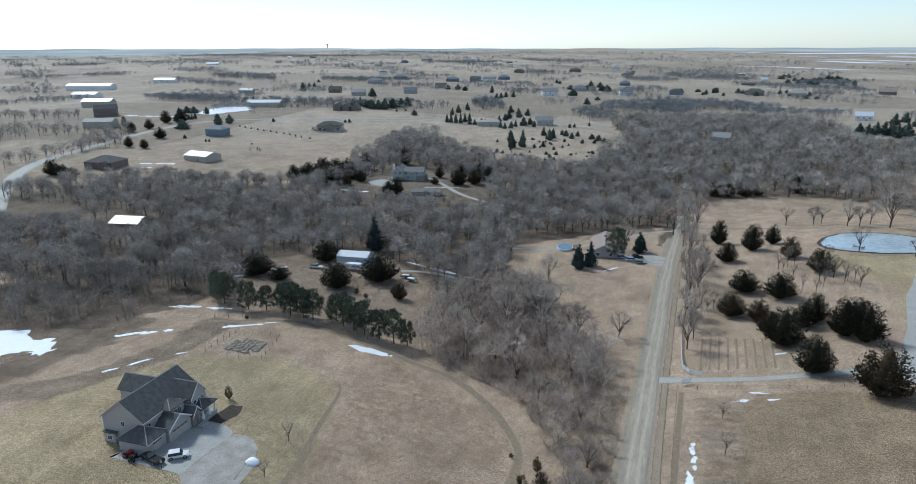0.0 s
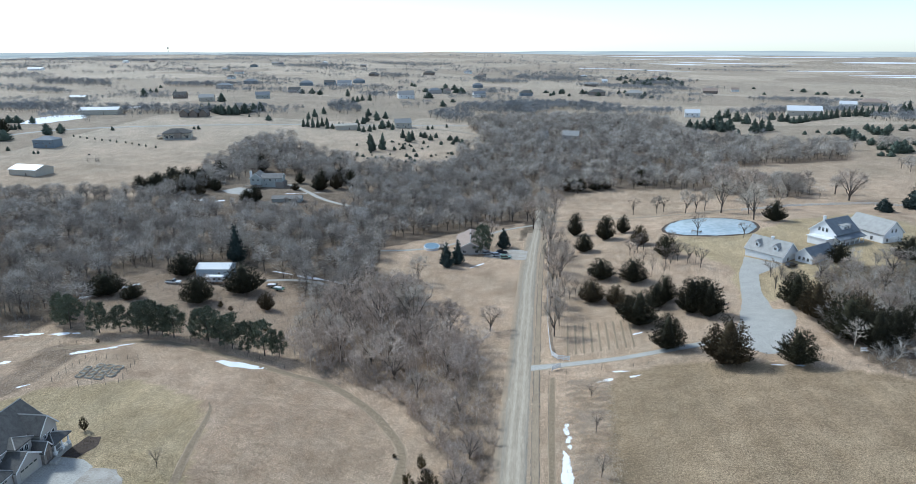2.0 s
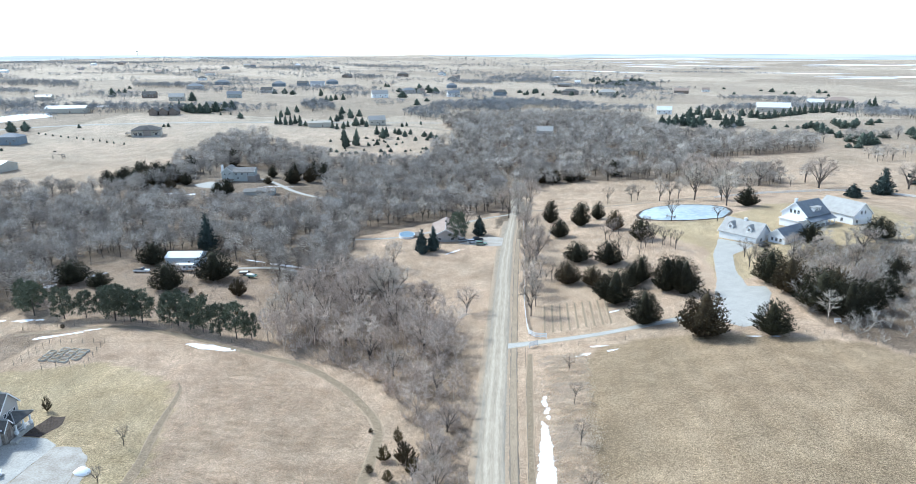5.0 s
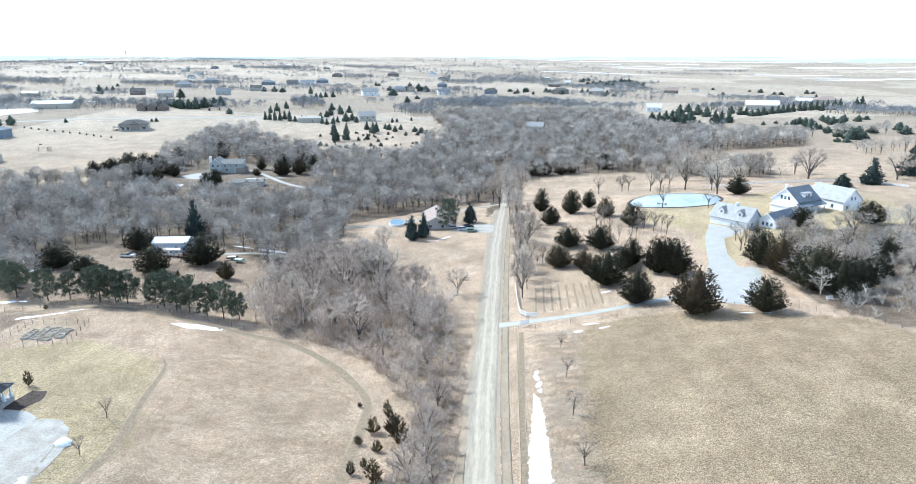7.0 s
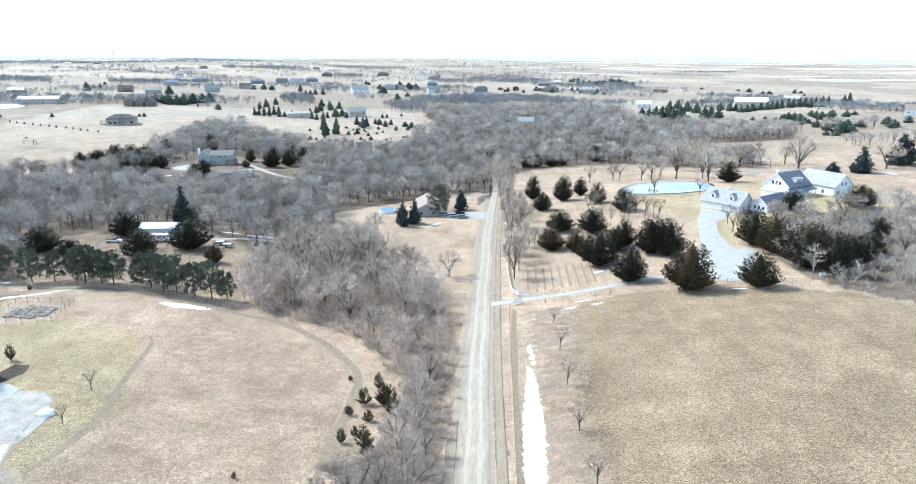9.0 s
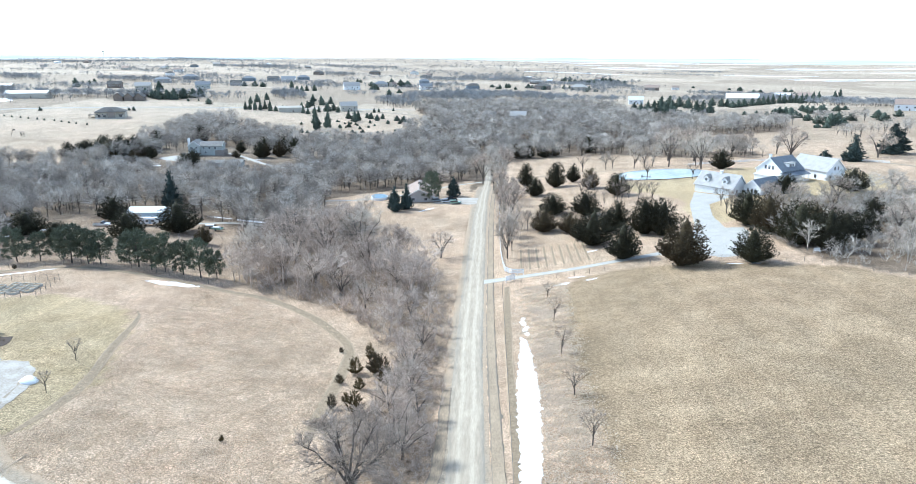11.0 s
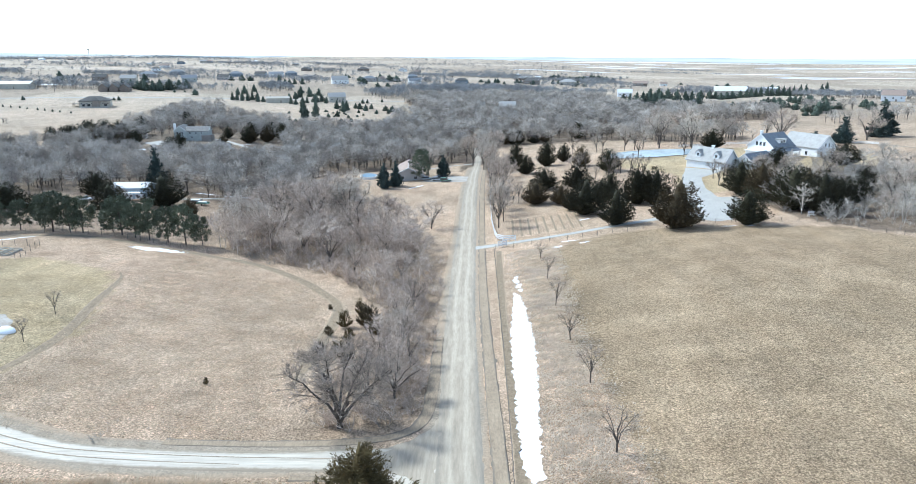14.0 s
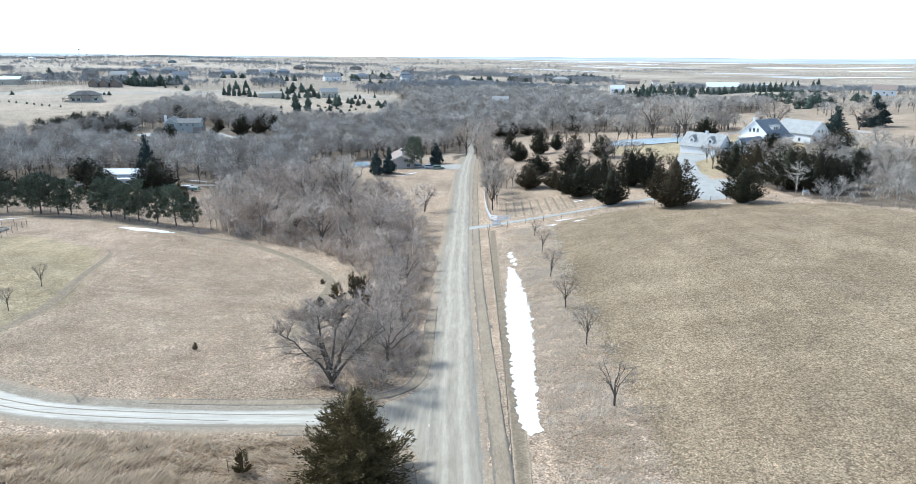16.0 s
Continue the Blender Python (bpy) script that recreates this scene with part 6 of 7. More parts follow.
def garage_door(e, x, y, z, w, h, face, material, lights=True):
    ax, s = face[1], 1 if face[0] == "+" else -1

    def slab(u0, u1, z0, z1, d0, d1):
        a, b = sorted((d0 * s, d1 * s))
        return (x + u0, x + u1, y + a, y + b, z0, z1) if ax == "y" else (x + a, x + b, y + u0, y + u1, z0, z1)
    d = part("garage_door", boxed(*[slab(-w / 2, w / 2, z + i * h / 4 + 0.015, z + (i + 1) * h / 4 - 0.015, -0.1, 0.05) for i in range(4)]), material, e, "sectional garage door")
    if lights:
        part("pane", boxed(*[slab(-w / 2 + (i + 0.15) * w / 4, -w / 2 + (i + 0.85) * w / 4, z + h * 0.8, z + h * 0.94, -0.05, 0.07) for i in range(4)]), M_GLASS, d)
    return d


def dormer(e, x, y, base, w, rise, depth, face, wall, roof):
    """A small gabled dormer on a slope; face -y or +y, its front at (x, y)."""
    s = -1 if face == "-y" else 1
    y0, y1 = sorted((y, y - s * depth))
    d = gable_walls(e, x - w / 2, x + w / 2, y0, y1, base + 1.3, rise, "y", wall, base - 0.6, "dormer")
    gable_roof(d, x - w / 2, x + w / 2, y0, y1, base + 1.3, rise, "y", roof, 0.2, "dormer_roof")
    window(d, x, y, base + 0.15, w * 0.45, 1.0, face, name="dormer_window")


def house_at(name, x, y, turn, label, category="house", group="", dz=0.0):
    return empty(name, pose(x, y, gz(x, y) + dz, 0, 0, turn), label, category, group)


def west_house():
    e = house_at("house", -96.8, 99.9, 0, "large taupe two-storey house with dark hipped roofs and garages", dz=0.15)
    e.matrix_world = e.matrix_world @ Matrix.Diagonal((0.9, 0.9, 0.9, 1))
    W, R = M_GREYSIDING, M_SHINGLE
    gable_walls(e, -5.8, 5.5, -8.0, 10.6, 6.2, 4.3, "y", W)
    gable_roof(e, -5.8, 5.5, -8.0, 10.6, 6.2, 4.3, "y", R, trim=M_GREYSIDING)
    gable_walls(e, -12, -4, 4, 10, 6.0, 2.6, "x", W, name="rear_wing_wall")
    gable_roof(e, -12, -3, 4, 10, 6.0, 2.6, "x", R, name="rear_wing_roof", trim=M_GREYSIDING)
    gable_walls(e, -2, 8.4, 4.6, 10.0, 6.0, 2.9, "x", W, name="front_gable_wall")
    gable_roof(e, -2, 8.4, 4.6, 10.0, 6.0, 2.9, "x", R, name="front_gable_roof", trim=M_WHITE)
    gable_walls(e, 2, 7.4, -1.5, 3.2, 5.9, 0.01, "x", W, name="bay_wall")
    hip_roof(e, 1, 7.4, -1.5, 3.2, 5.9, 1.3, R, name="bay_roof", caps=True)
    gable_walls(e, 1, 8.8, -11.0, -5.0, 2.9, 0.01, "x", W, name="garage_wall")
    hip_roof(e, 1, 8.8, -11.0, -5.0, 2.9, 2.4, R, name="garage_roof", caps=True)
    gable_walls(e, 3, 9.6, -5.0, 2.4, 3.0, 2.3, "x", W, name="garage_wall")
    gable_roof(e, 1, 9.6, -5.0, 2.4, 3.0, 2.3, "x", R, name="garage_roof", trim=M_WHITE)
    gable_walls(e, 5, 10.2, 2.6, 5.2, 3.0, 1.6, "x", M_STONE, name="entry_wall")
    gable_roof(e, 4, 10.2, 2.6, 5.2, 3.0, 1.6, "x", R, name="entry_roof", trim=M_WHITE)
    hip_roof(e, 5, 10.6, 5.4, 10.4, 2.9, 1.5, R, name="porch_roof", caps=True)
    part("porch_floor", boxed((8.4, 10.8, 5.3, 10.6, -0.8, 0.25)), M_CONCRETE, e)
    for y in (5.7, 8.0, 10.2):
        part("porch_column", boxed((10.35, 10.65, y - 0.15, y + 0.15, 0.25, 2.9), (10.2, 10.8, y - 0.3, y + 0.3, 0.25, 1.0)), M_WHITE, e)
    garage_door(e, 8.8, -8, 0.1, 2.8, 2.3, "+x", M_TAN)
    garage_door(e, 9.6, -1.3, 0.1, 5.2, 2.3, "+x", M_TAN)
    part("door", boxed((10.15, 10.28, 3.4, 4.4, 0.25, 2.35)), M_BROWNSIDING, e, "dark front door")
    for y in (5.9, 7.3, 8.7):
        window(e, 8.4, y, 3.9, 0.8, 0.9, "+x")
    for y in (0.2, 1.6):
        window(e, 7.4, y, 3.9, 0.9, 1.3, "+x")
    window(e, 5.5, -6.5, 3.6, 1.3, 1.4, "+x")
    window(e, 5.5, -3.0, 4.0, 0.8, 0.8, "+x")
    window(e, -0.2, -8.0, 4.2, 0.9, 1.2, "-y")
    window(e, 8.4, 7.6, 0.9, 1.6, 1.4, "+x")
    bay = gable_walls(e, -5.2, -2.0, -8.9, -8.0, 2.2, 0.3, "x", W, name="side_bay")
    part("side_bay_roof", boxed((-5.4, -1.8, -9.15, -7.9, 2.5, 2.68)), R, bay)
    window(e, -3.6, -8.9, 0.8, 1.2, 1.0, "-y")
    part("frieze_board", boxed((5.5, 5.58, -7.9, 10.5, 5.75, 6.15)), M_WHITE, e)
    part("gutter", boxed((5.9, 6.06, -8.4, 4.0, 5.86, 6.0)), M_WHITE, e)
    part("gutter", boxed((9.2, 9.36, -11.5, -5.4, 2.84, 2.98)), M_WHITE, e)
    part("porch_rail", boxed((10.5, 10.58, 6.0, 10.0, 1.1, 1.2), (10.5, 10.58, 6.0, 10.0, 0.55, 0.62)), M_WHITE, e)
    for y in (-5.1, -4.9):
        part("garage_pier", boxed((8.85, 9.0, y - 0.05, y + 0.45, -0.2, 2.9)), M_STONE, e)
    part("roof_vent", boxed((-2.4, -2.0, -2.2, -1.8, 8.6, 9.5)), M_POST, e)
    part("roof_vent", boxed((-3.0, -2.7, 3.0, 3.3, 8.2, 9.0)), M_POST, e)
    part("step", boxed((10.8, 12.2, 3.0, 5.0, -0.6, 0.15)), M_CONCRETE, e)
    part("downpipe", boxed((-5.92, -5.8, -8.12, -8.0, -0.6, 6.0)), M_WHITE, e)


west_house()
patch("west_forecourt", [(-96, 87.2), (-79, 87), (-78.8, 103.6), (-82, 105.6), (-88, 105.6), (-88, 88.5)], M_CONCRETE, 0.12, "pale concrete forecourt before the garages", "driveway", 0.02)
patch("west_gravel_drive", [(-79, 87), (-78.9, 103.4), (-74, 103.6), (-71, 101), (-67.5, 94), (-67, 86), (-70, 80), (-76, 83)], M_DRIVE, 0.10, "gravel drive leading from the forecourt", "driveway", 0.25)
patch("planting_bed", [(-87, 106), (-83.5, 105.8), (-82.5, 110), (-84, 114.5), (-87, 114)], M_MULCH, 0.14, "dark mulch bed beside the porch", "garden bed", 0.15)


def farmhouse():
    W, R = M_WHITE, M_PALESHINGLE
    e = house_at("farm_garage", 86.7, 251.3, -50, "white three-car farm garage with two dormers and a pale grey roof", "garage", dz=0.0)
    gable_walls(e, 0, 15, 0, 9.4, 3.0, 4.3, "x", W)
    gable_roof(e, 0, 15, 0, 9.4, 3.0, 4.3, "x", R, trim=M_WHITE)
    for x in (3.8, 11.2):
        dormer(e, x, 1.0, 4.3, 1.9, 1.0, 2.6, "-y", W, R)
    for x in (2.8, 7.5, 12.2):
        garage_door(e, x, 0, 0.1, 3.3, 2.3, "-y", M_WHITE, False)
    part("cupola", boxed((7.1, 7.9, 4.3, 5.1, 7.1, 8.1), (6.95, 8.05, 4.15, 5.25, 8.1, 8.25)), W, e)
    window(e, 15, 3.2, 1.0, 0.9, 1.2, "+x")
    e = house_at("farm_link", 101.6, 242.6, -52, "low white gabled link building with slate-grey roof", "outbuilding", dz=0.0)
    gable_walls(e, 0, 6.4, 0, 14, 2.7, 2.6, "y", W)
    gable_roof(e, 0, 6.4, 0, 14, 2.7, 2.6, "y", M_SHINGLE_BLUE, trim=M_WHITE)
    for x in (1.6, 3.2, 4.8):
        window(e, x, 0, 0.9, 0.8, 1.2, "-y")
    e = house_at("farmhouse", 119.5, 265.5, 34, "white farmhouse with steep slate-grey roof, dormer and porch", dz=0.0)
    gable_walls(e, 0, 14, -5.5, 5.5, 4.4, 4.6, "x", W)
    gable_roof(e, 0, 14, -5.5, 5.5, 4.4, 4.6, "x", M_SHINGLE_BLUE, trim=M_WHITE)
    for y in (-1.6, 0.0, 1.6):
        window(e, 0, y, 4.6, 0.9, 1.5, "-x")
    part("dormer", boxed((5, 10, -4.4, -1.0, 5.2, 7.0)), W, e, "wide white dormer")
    part("dormer_roof", boxed((4.8, 10.2, -4.7, -0.2, 7.0, 7.16)), R, e)
    for x in (6.6, 7.7, 8.8):
        window(e, x, -4.4, 5.5, 0.8, 1.1, "-y")
    bm = bmesh.new()
    prism(bm, [(-8.2, 2.6), (-5.4, 3.7), (-5.4, 3.9), (-8.2, 2.8)], "x", -1, 15)
    part("porch_roof", bm, M_SHINGLE_BLUE, e)
    part("porch_floor", boxed((-0.6, 14.6, -8.0, -5.5, -1, 0.3)), M_CONCRETE, e)
    for i in range(6):
        x = -0.2 + i * 2.9
        part("porch_column", boxed((x - 0.12, x + 0.12, -7.95, -7.7, 0.3, 2.7)), M_WHITE, e)
    for x in (2.5, 6, 9.5):
        window(e, x, -5.5, 0.9, 1.0, 1.4, "-y")
    part("side_porch", boxed((-4, 0, -4.5, 3.5, -1, 2.7), (-4.4, 0.2, -4.9, 3.9, 2.7, 2.95)), M_WHITE, e, "flat-roofed white side porch")
    part("chimney", boxed((1.6, 2.5, 1.0, 1.8, 7.0, 10.0), (1.5, 2.6, 0.9, 1.9, 10.0, 10.2)), M_WHITE, e)
    e = house_at("farmhouse_wing", 139.5, 283.5, -64, "white two-storey farmhouse wing with broad pale roof", dz=0.0)
    gable_walls(e, 0, 17, -5.2, 5.2, 4.2, 4.5, "x", W)
    gable_roof(e, 0, 17, -5.2, 5.2, 4.2, 4.5, "x", R, trim=M_WHITE)
    for y in (-1.0, 1.0):
        window(e, 17, y, 4.4, 0.8, 1.4, "+x")
    window(e, 17, -3, 1, 1, 1.4, "+x")
    window(e, 12, -5.2, 1, 1, 1.4, "-y")
    part("balcony", boxed((17, 19, -4, 2.5, 2.6, 2.8), (18.9, 19.0, -4, 2.5, 2.8, 3.7)), M_WHITE, e)


M_SHINGLE_BLUE = surface("slate_grey_shingles", (0.15, 0.17, 0.19), (0.23, 0.25, 0.28), 0.7, 0.75, 0.01, 12)
farmhouse()


def ranch_house():
    e = house_at("ranch_house", -20, 288, 4, "low grey ranch house with a brown shingle roof", dz=0.1)
    gable_walls(e, -6, 6, -11, 11, 2.7, 3.0, "y", M_GREYSIDING)
    gable_roof(e, -6, 6, -11, 11, 2.7, 3.0, "y", M_BROWNSHINGLE, 0.6, trim=M_WHITE)
    window(e, -2.5, -11, 1.0, 1.3, 1.2, "-y")
    window(e, 2.8, -11, 1.0, 1.3, 1.2, "-y")
    part("door", boxed((5.95, 6.08, -6, -5, 0, 2.1)), M_WHITE, e)
    part("chimney", boxed((-0.5, 0.5, 2, 3, 4.8, 6.6)), M_STONE, e)
    p = empty("swimming_pool", pose(-37.5, 288, gz(-37.5, 288), 0, 0, 10), "oval above-ground pool with blue cover and white deck", "pool")
    bm = bmesh.new()
    bmesh.ops.create_cone(bm, cap_ends=True, segments=28, radius1=1, radius2=1, depth=1.3)
    bmesh.ops.transform(bm, matrix=Matrix.Translation((0, 0, 0.5)) @ Matrix.Diagonal((3.6, 5.2, 1, 1)), verts=bm.verts)
    part("pool_wall", bm, M_WHITE, p)
    bm = bmesh.new()
    bmesh.ops.create_cone(bm, cap_ends=True, segments=28, radius1=1, radius2=1, depth=0.06)
    bmesh.ops.transform(bm, matrix=Matrix.Translation((0, 0, 1.18)) @ Matrix.Diagonal((3.35, 4.95, 1, 1)), verts=bm.verts)
    part("pool_cover", bm, surface("pool_blue", (0.11, 0.19, 0.25), (0.19, 0.28, 0.35), 0.6, 0.3), p, "taut blue cover")
    part("deck", boxed((3.4, 6.0, -3, 3, 0.95, 1.1)), M_POST, p)
    for i in range(7):
        part("deck_post", boxed((5.9, 6.0, -3 + i - 0.05, -2.9 + i, -0.3, 2.0)), M_WHITE, p)
    part("deck_rail", boxed((5.92, 5.98, -3, 3, 1.92, 2.0), (5.92, 5.98, -3, 3, 1.5, 1.56)), M_WHITE, p)


ranch_house()


def steel_shed():
    e = house_at("steel_shed", -116, 239.5, 4, "pale blue steel shed with a white metal roof", "shed", dz=0.0)
    gable_walls(e, -6.4, 6.4, -4, 4, 3.3, 1.3, "x", M_METALWALL)
    gable_roof(e, -6.4, 6.4, -4, 4, 3.3, 1.3, "x", M_METALROOF, 0.3)
    part("shed_door", boxed((6.38, 6.46, -2, 1, 0, 2.8)), M_WHITE, e, "white sliding door")
    window(e, 2.5, -4, 1.3, 0.9, 0.8, "-y")
    part("rib_trim", boxed(*[(-6.4 + i * 0.8, -6.36 + i * 0.8, -4.03, -3.98, -0.3, 3.25) for i in range(17)]), M_METALROOF, e)


steel_shed()


def valley_house():
    e = house_at("house", -164, 420, 6, "two-storey grey-green house with a grey roof and tall pale chimney", dz=0.6)
    gable_walls(e, -2, 11, -5, 4, 5.2, 2.2, "x", M_GREENGREY)
    gable_roof(e, -2, 11, -5, 4, 5.2, 2.2, "x", M_GREYROOF, trim=M_WHITE)
    gable_walls(e, -9, -2, -6, 6, 5.6, 2.8, "y", M_GREENGREY, name="gable_wall")
    gable_roof(e, -9, -2, -6, 6, 5.6, 2.8, "y", M_GREYROOF, name="gable_roof", trim=M_WHITE)
    part("chimney", boxed((-9.8, -8.6, -3, -1.6, -1, 9.6)), M_WHITE, e)
    for x, z in ((0, 3.4), (3.5, 3.4), (7, 3.4), (-7, 3.6), (-4, 3.6), (1, 0.8), (-5.5, 0.8)):
        window(e, x, -5 if x > -2 else -6, z, 1.1, 1.2, "-y")
    part("basement_wall", boxed((7, 12.5, -6, 3, -2.5, 2.6)), M_STONE, e)
    window(e, 11, -0.5, 5.0, 1.0, 1.2, "+x")
    part("deck", boxed((-12, -1, -11, -6, 1.0, 1.2)), M_POST, e)
    for i in range(5):
        part("deck_post", boxed((-11.9 + i * 2.7, -11.7 + i * 2.7, -11, -10.8, -2, 2.0)), M_POST, e)


valley_house()


def plain_house(name, x, y, turn, w, d, eave, rise, wall, roof, label, hip=False, category="house", wins=3, group=""):
    """A simple distant house or barn with roof, windows and a door."""
    e = house_at(name, x, y, turn, label, category, group)
    gable_walls(e, -w / 2, w / 2, -d / 2, d / 2, eave, 0.01 if hip else rise, "x", wall)
    if hip:
        hip_roof(e, -w / 2, w / 2, -d / 2, d / 2, eave, rise, roof)
    else:
        gable_roof(e, -w / 2, w / 2, -d / 2, d / 2, eave, rise, "x", roof)
    for i in range(wins):
        u = -w / 2 + (i + 0.5) * w / wins
        window(e, u, -d / 2, eave * 0.45, 1.4, 1.3, "-y")
    part("door", boxed((w * 0.1, w * 0.1 + 1.1, -d / 2 - 0.06, -d / 2 + 0.1, 0, 2.1)), M_BROWNSIDING, e)
    return e


def hill_house():
    e = plain_house("house", -312, 592, 20, 24, 14, 5.0, 3.6, M_TAN, M_SHINGLE, "tan hip-roofed house with a rear deck on the grassland", True, wins=6)
    part("deck", boxed((-17, -12, -6, 4, 2.4, 2.6)), M_POST, e)
    for y in (-5.8, -1, 3.8):
        part("deck_post", boxed((-16.9, -16.6, y, y + 0.3, -1, 3.4)), M_POST, e)
    part("terrace", boxed((-11, 11, -12.5, -7, -1.5, 0.15)), M_CONCRETE, e, "pale terrace slab")
    for x in (-10.5, -6.5, 6.0, 10.5):
        part("porch_column", boxed((x - 0.25, x + 0.25, -9.2, -8.7, 0.15, 4.8)), M_TAN, e)
    part("porch_roof", boxed((-11.5, -2.2, -9.6, -6.9, 4.7, 4.95), (4.6, 11.5, -9.6, -6.9, 4.7, 4.95)), M_SHINGLE, e)
    for x in (-8.6, -4.6, 8.2):
        window(e, x, -7, 0.5, 2.2, 2.2, "-y")
    part("gable_front", boxed((-2, 4, -8.5, -7, -1, 5.2)), M_STONE, e)
    hip_roof(e, -2.5, 4.5, -8.5, 0, 5.0, 3.2, M_SHINGLE, name="front_roof")


hill_house()
plain_house("shed", -136, 379, 8, 17, 7, 2.2, 1.1, M_GREENGREY, M_GREYROOF, "low grey-roofed shed below the valley house", category="shed", wins=0)
plain_house("pole_barn", -337, 433, -10, 23, 15, 4.0, 2.4, M_TAN, M_METALROOF, "tan pole barn with a white metal roof", category="barn", wins=0)
b = plain_house("house", -383, 386, 6, 22, 18, 4.6, 4.2, M_BROWNSIDING, M_SHINGLE, "dark brown house with a broad hipped roof", True)
gable_walls(b, 4, 9, -12, -6, 3.6, 2, "y", M_BROWNSIDING, name="gable_wall")
gable_roof(b, 4, 9, -12, -2, 3.6, 2, "y", M_SHINGLE, name="gable_roof")
plain_house("house", -392, 528, 5, 17, 13, 6.0, 3.0, M_BLUESIDING, M_SHINGLE_BLUE, "slate-blue two-storey house on the open grassland", True)
plain_house("barn", -246, 258, 8, 15, 12, 4.0, 2.2, M_BROWNSIDING, M_METALROOF, "brown shed with bright white metal roof among bare trees", category="barn", wins=0)
plain_house("house", -425, 268, 25, 14, 12, 5.5, 3.0, M_BLUESIDING, M_SHINGLE, "slate-blue house at the edge of the woods")
plain_house("barn", -524, 528, 18, 28, 13, 6.0, 2.6, M_TAN, M_PALESHINGLE, "long pale barn beside the distant road", category="barn", wins=0)
plain_house("barn", -980, 978, 14, 80, 22, 7, 3.5, M_WHITE, M_METALROOF, "very long white barn far off", category="barn", wins=0)
plain_house("barn", -835, 823, 10, 38, 18, 6, 3.0, M_WHITE, M_METALROOF, "long white barn far off", category="barn", wins=0)
plain_house("barn", -464, 718, 14, 40, 15, 5, 2.6, M_TAN, M_METALROOF, "long barn with bright white roof", category="barn", wins=0)
plain_house("shed", -180, 683, 18, 22, 9, 4.2, 1.4, M_TAN, M_TAN, "long tan shed on the slope", category="shed", wins=0)
plain_house("house", 419, 680, -30, 20, 12, 6.0, 4.5, M_WHITE, M_BROWNSHINGLE, "white house with steep brown roof on the far hill")
plain_house("house", -184, 1055, 20, 24, 13, 6, 5.5, M_WHITE, M_PALESHINGLE, "white gabled house far off")
WALLS = {"white": M_WHITE, "tan": M_TAN, "grey-green": M_GREENGREY, "brown": M_BROWNSIDING, "slate-blue": M_BLUESIDING, "taupe": M_GREYSIDING, "stone": M_STONE}
ROOFS = {"dark roof": M_SHINGLE, "pale roof": M_PALESHINGLE, "brown roof": M_BROWNSHINGLE, "white roof": M_METALROOF, "slate roof": M_SHINGLE_BLUE}
for x, y, turn, w, wall, roof, hip in (
        (-494, 956, 12, 18, "brown", "dark roof", 0), (-428, 900, 15, 19, "tan", "pale roof", 0), (-567, 1269, 10, 28, "taupe", "slate roof", 1), (-574, 1413, 18, 28, "slate-blue", "slate roof", 1), (-382, 982, 20, 20, "grey-green", "slate roof", 0),
        (-400, 1176, 5, 19, "taupe", "dark roof", 0), (-452, 1403, 12, 26, "slate-blue", "slate roof", 1), (-411, 1432, 0, 22, "slate-blue", "dark roof", 0), (-377, 1422, 10, 28, "white", "slate roof", 0), (-366, 1501, 16, 25, "slate-blue", "slate roof", 1),
        (-387, 1744, 10, 25, "brown", "dark roof", 1), (-268, 1893, 5, 30, "brown", "dark roof", 1), (-156, 1179, 14, 22, "taupe", "slate roof", 1), (-136, 1182, 60, 13, "tan", "brown roof", 0), (-127, 711, 20, 17, "tan", "pale roof", 0)):
    plain_house("house", x, y, turn, w, w * 0.6, 4.5 + w * 0.05, 3.0 + w * 0.05, WALLS[wall], ROOFS[roof], f"distant {wall} country house with a {roof}", bool(hip), group="distant houses")
for x, y, turn, w, wall, roof, hip in (
        (-76, 1113, 18, 19, "white", "slate roof", 0), (-98, 1377, 12, 19, "slate-blue", "slate roof", 1), (-2, 1156, 8, 20, "slate-blue", "dark roof", 1), (118, 1209, -8, 28, "stone", "dark roof", 1), (182, 1224, -12, 28, "tan", "pale roof", 1),
        (361, 1438, -14, 28, "brown", "brown roof", 0), (445, 1568, -10, 15, "white", "brown roof", 0), (202, 1912, -5, 15, "white", "white roof", 0), (366, 2098, -10, 20, "white", "brown roof", 0), (44, 651, -12, 15, "taupe", "pale roof", 0),
        (18, 650, 30, 9, "taupe", "pale roof", 0), (199, 856, -10, 17, "white", "white roof", 0), (334, 875, -14, 38, "tan", "white roof", 0), (469, 1074, -16, 22, "white", "white roof", 0), (555, 1189, -20, 40, "tan", "brown roof", 1)):
    plain_house("house", x, y, turn, w, w * 0.6, 4.5 + w * 0.05, 3.0 + w * 0.05, WALLS[wall], ROOFS[roof], f"distant {wall} country house with a {roof}", bool(hip), group="distant houses")
for k in range(3):
    plain_house("house", -368 + 9 * k, 719 + 4 * k, 100, 13, 8.5, 4.2, 3.6, M_BROWNSIDING, M_SHINGLE, "dark steep-roofed gabled house in a row of three", wins=1, group="row of gabled houses")
plain_house("barn", -621, 914, 10, 21, 11, 4.5, 2.4, M_TAN, M_METALROOF, "small pale barn with a white roof", category="barn", wins=0)
